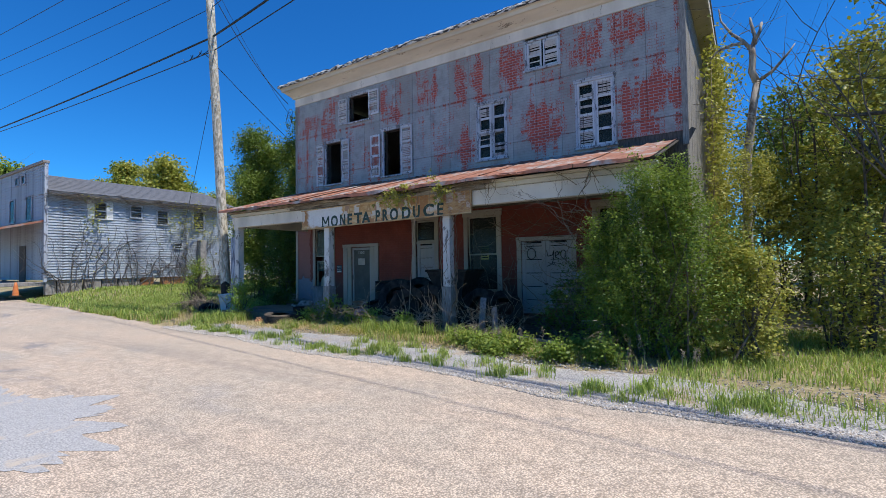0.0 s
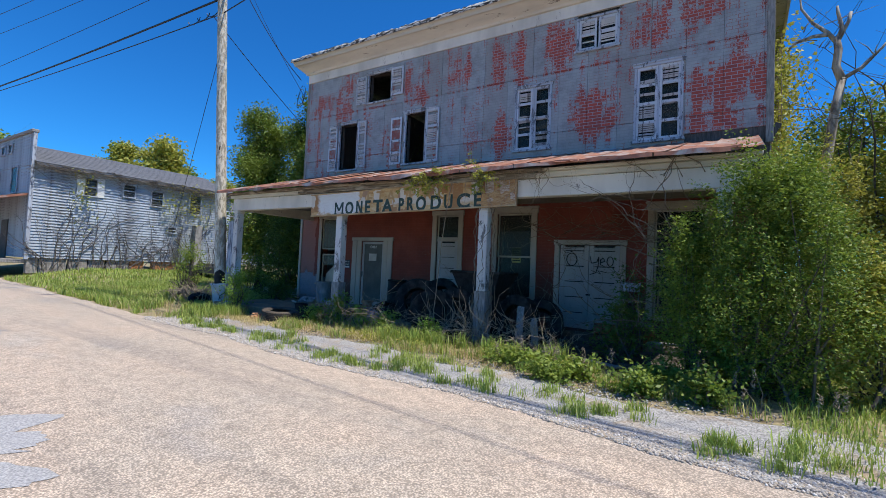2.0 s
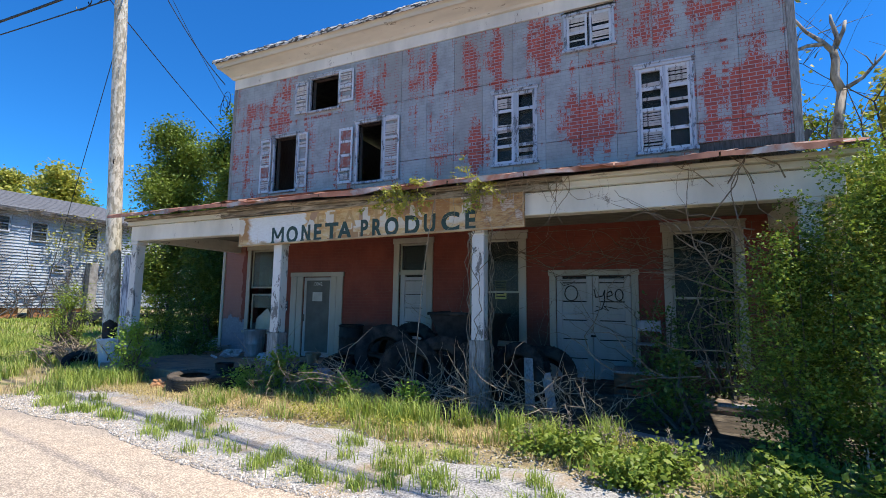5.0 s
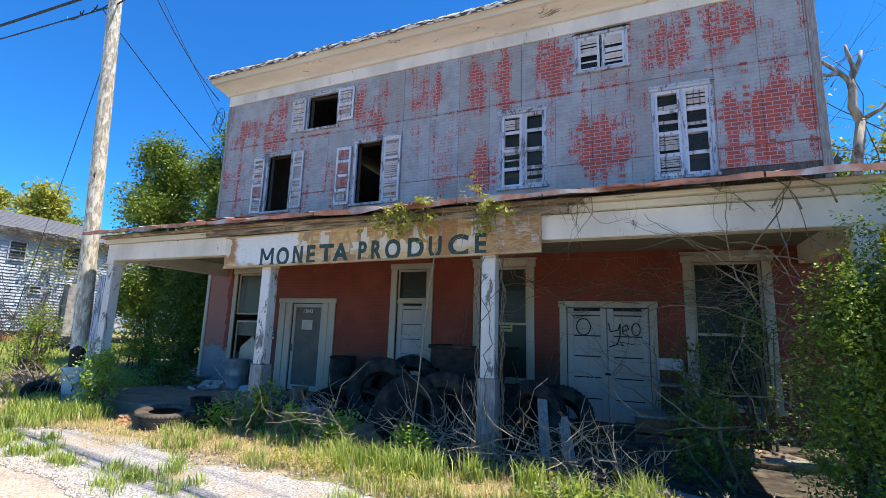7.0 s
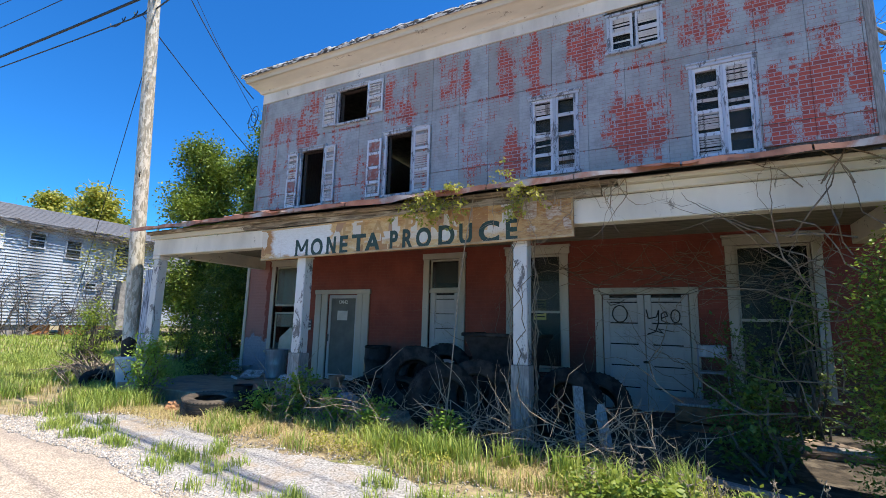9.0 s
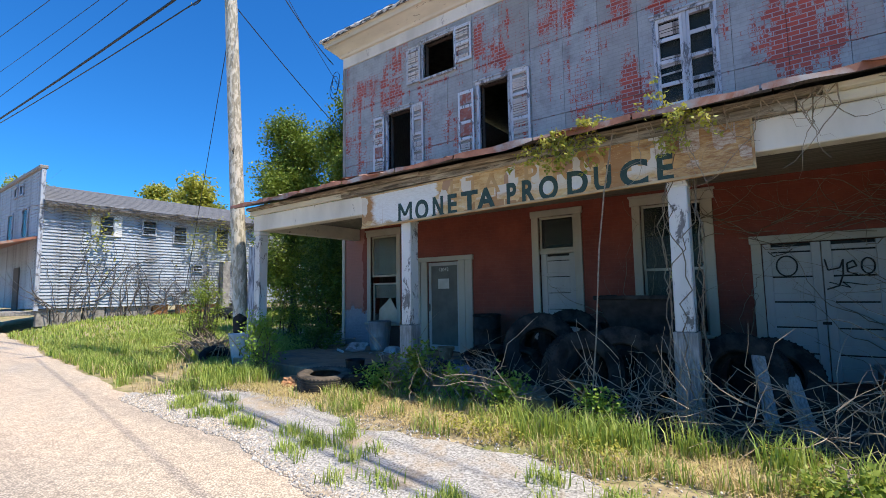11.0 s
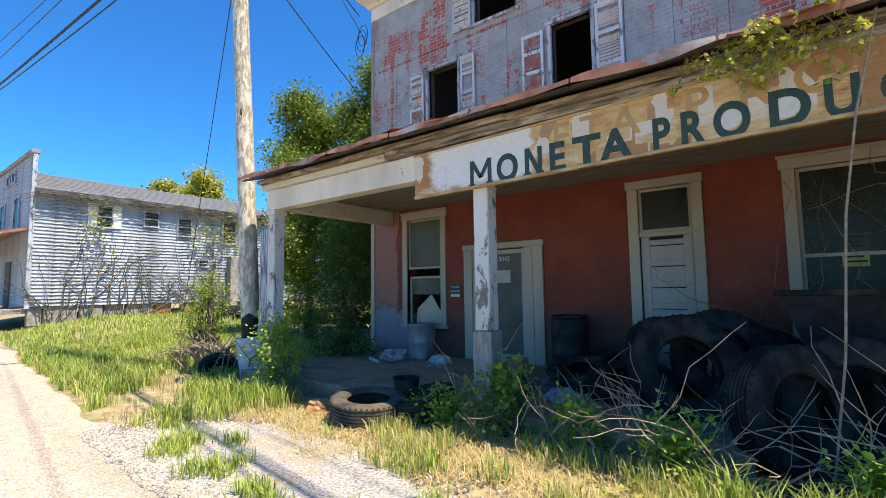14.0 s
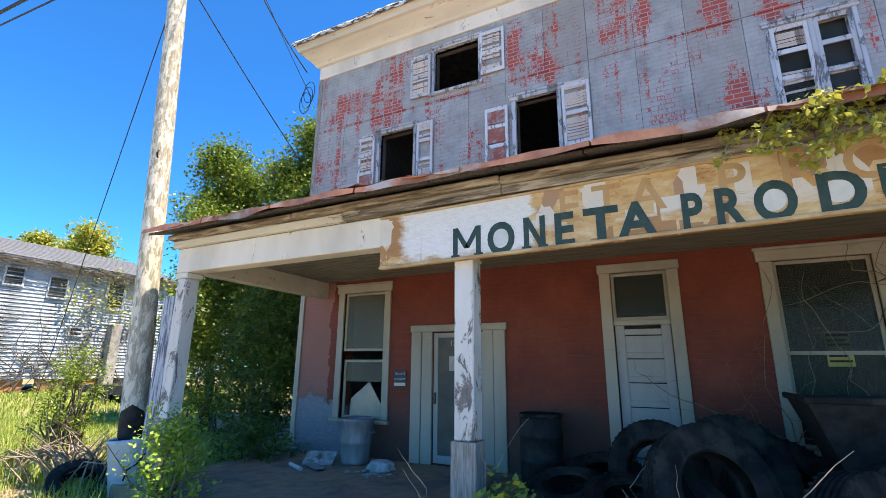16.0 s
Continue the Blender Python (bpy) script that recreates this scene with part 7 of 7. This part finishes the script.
def stuff(name, parts, material, label):
    vs, ts, n = [], [], 0
    for v, t in parts:
        vs.append(v), ts.append(t + n)
        n += len(v)
    tagged(big_mesh(name, np.concatenate(vs), np.concatenate(ts), material), label, "grass", kind="stuff")


front = lambda x, y: clear(x, y) and y > 7.75 + 0.35 * noise.noise((x * 0.9, 3, 3)) - 0.12 * max(0, x + 5) and y < (8.95 if x < -4.5 else 8.6)
meadow = scatter(52000, -24, -12.4, 6.6, 13.5, lambda x, y: clear(x, y) and noise.noise((x * 0.9, y * 1.1, 0)) + 0.5 * noise.noise((x * 3, y * 3, 2)) > (0.10 if x > -16.5 and y < 9.2 else -0.3))
meadow = meadow[(meadow[:, 0] < -13.6) | (meadow[:, 1] > 7.6 + 0.3 * np.sin(meadow[:, 0] * 5))]
far = scatter(26000, -40, -23, 7, 24, gappy(0.5, -0.5))
fr = scatter(24000, -10.8, -1.0, 7.3, 9.2, lambda x, y: front(x, y) and noise.noise((x * 1.5, y * 2.0, 4)) > 0.06)
right = scatter(30000, -0.9, 9.5, 5.9, 12.5, gappy(0.9, -0.4))
tufts = []
for k in range(80):
    x = rnd.uniform(-13.4, 0.5)
    y = road_edge(x) + edge_wobble(x) + abs(rnd.gauss(0.3, 0.4)) + 0.05
    m = rnd.randint(30, 110)
    tufts.append(np.stack([rng.normal(x, 0.07, m), rng.normal(y, 0.06, m), np.full(m, height(x, y) + 0.01)], 1))
for x, y in ((-9.3, 6.98), (-8.7, 6.87), (-10.17, 6.89), (-10.9, 6.95), (-6.4, 7.3), (-5.8, 7.2), (-5.2, 7.4), (-5.5, 7.1), (-11.8, 7.2), (-12.6, 7.3)):
    tufts.append(np.stack([rng.normal(x, 0.10, 130), rng.normal(y, 0.07, 130), np.full(130, height(x, y) + 0.01)], 1))
tall = []
for k in range(15):
    x, y = rnd.uniform(-7.4, -3.6), rnd.gauss(8.42, 0.12)
    tall.append(np.stack([rng.normal(x, 0.09, 90), rng.normal(y, 0.07, 90), np.full(90, height(x, y) + 0.01)], 1))
for x, y in ((-13.2, 8.6), (-12.9, 8.45), (-13.6, 8.5), (-12.5, 8.55), (-13.0, 8.7)):
    tall.append(np.stack([rng.normal(x, 0.13, 160), rng.normal(y, 0.09, 160), np.full(160, height(x, y) + 0.01)], 1))
tall = np.concatenate(tall)
tufts = np.concatenate(tufts)
half = rng.random(len(fr)) < 0.55
stuff("grass", [blades(meadow, 0.27, 0.008, rng, 0.7), blades(far, 0.22, 0.016, rng, 0.7), blades(fr[half], 0.22, 0.006, rng, 0.8), blades(right, 0.17, 0.007, rng, 0.9), blades(tufts, 0.17, 0.006, rng, 0.9), blades(tall, 0.34, 0.007, rng, 0.8)], GRASS, "rough green spring grass on the verge")
dry = scatter(9000, -24, -12.2, 6.7, 12, gappy(0.9, 0.0, 5))
thatch = scatter(24000, -13, -1, 7.2, 9.2, lambda x, y: clear(x, y) and (x < -7 or y < 8.7) and y > 7.85 + 0.45 * noise.noise((x * 0.8, 8, 1)) + 0.25 * noise.noise((x * 3, y * 3, 1)))
stuff("dry_grass", [blades(dry, 0.26, 0.006, rng, 0.9), blades(fr[~half], 0.20, 0.005, rng, 1.0), blades(thatch, 0.11, 0.005, rng, 3.0)], STRAW, "dry straw-coloured grass and thatch")
YG = leafy("yellow_weeds", (0.30, 0.32, 0.05), (0.38, 0.38, 0.06), (0.45, 0.42, 0.08))
ym = scatter(9000, -8.6, -3.5, 7.8, 8.8, lambda x, y: clear(x, y) and noise.noise((x * 1.3, y * 1.6, 12)) > 0.12)
ym2 = ym + np.stack([np.zeros(len(ym)), np.zeros(len(ym)), rng.uniform(0.03, 0.2, len(ym))], 1)
v, f = leaves_at(ym2, 0.035, rng, -0.2)
tagged(big_mesh("flowering_weeds", v, f, YG), "low yellow-green flowering weeds", "weeds", kind="stuff")
# loose stones of the gravel
n = 90000
gx = rng.uniform(-13.2, 3.6, n)
gy = np.array([road_edge(x) + edge_wobble(x) - 0.22 + abs(q) for x, q in zip(gx, rng.normal(0, 0.75, n))])
ok = gy < 8.3
gx, gy = gx[ok], gy[ok]
gz = np.array([max(height(a, b) + 0.022, 0.004) for a, b in zip(gx, gy)])
base = np.array([(1, 0, 0), (-1, 0, 0), (0, 1, 0), (0, -1, 0), (0, 0, 0.8), (0, 0, -0.8)], float)
tri = np.array([(0, 2, 4), (2, 1, 4), (1, 3, 4), (3, 0, 4), (2, 0, 5), (1, 2, 5), (3, 1, 5), (0, 3, 5)])
size = (0.005 + 0.017 * rng.random(len(gx)) ** 2.5)[:, None, None]
vs = base[None] * size * rng.uniform(0.6, 1.3, (len(gx), 6, 3))
w = rng.uniform(0, 6.3, len(gx))
c, q = np.cos(w)[:, None], np.sin(w)[:, None]
vs = np.stack([vs[..., 0] * c - vs[..., 1] * q, vs[..., 0] * q + vs[..., 1] * c, vs[..., 2]], -1) + np.stack([gx, gy, gz], 1)[:, None]
ts = (np.arange(len(gx))[:, None, None] * 6 + tri[None]).reshape(-1, 3)


def chip_rock():
    m, nt, b = start("crushed_stone")
    geo = nt.nodes.new("ShaderNodeNewGeometry")
    nt.links.new(ramp(nt, geo.outputs["Random Per Island"], (0.0, (0.12, 0.115, 0.11)), (0.35, (0.34, 0.33, 0.32)), (0.7, (0.44, 0.36, 0.26)), (1.0, (0.66, 0.64, 0.62))), b.inputs["Base Color"])
    b.inputs["Roughness"].default_value = 0.9
    return m


tagged(big_mesh("gravel", vs.reshape(-1, 3), ts, chip_rock()), "loose pale crushed gravel stones", "gravel", kind="stuff")

# tall dry seed stalks at the edge of the shade
for k in range(26):
    x = rnd.uniform(-4.6, -0.4)
    y = 8.05 - 0.13 * (x + 4.6) + rnd.gauss(0, 0.12)
    h = rnd.uniform(0.25, 0.55)
    s = Shape().tube([(x, y, -0.02), (x + rnd.gauss(0, 0.03), y, h * 0.5), (x + rnd.gauss(0, 0.07), y + rnd.gauss(0, 0.04), h)], [0.004, 0.0035, 0.002], 4, False)
    top = s.v[-1]
    for i in range(26):
        p = Vector(top) + Vector((rnd.gauss(0, 0.012), rnd.gauss(0, 0.012), -rnd.random() * h * 0.45))
        s.tube([p, p + Vector((rnd.gauss(0, 0.014), rnd.gauss(0, 0.014), 0.016))], [0.006, 0.002], 4)
    whole("seed_stalk", s, TWIG, "dry brown weed stalk with a seed head", "weed stalk", "seed stalks")

log = Shape().tube([(-2.85, 10.95, 0.13), (-2.5, 10.9, 0.15), (-2.15, 10.97, 0.14), (-1.8, 10.92, 0.12)], [0.11, 0.13, 0.12, 0.07], 12)
whole("rotten_log", log, surface("crumbling_bark", (0.10, 0.07, 0.05), (0.38, 0.29, 0.21), 7, (0.5, 3, 3), 0.95, 1.0), "rotten split log lying in the litter", "log")
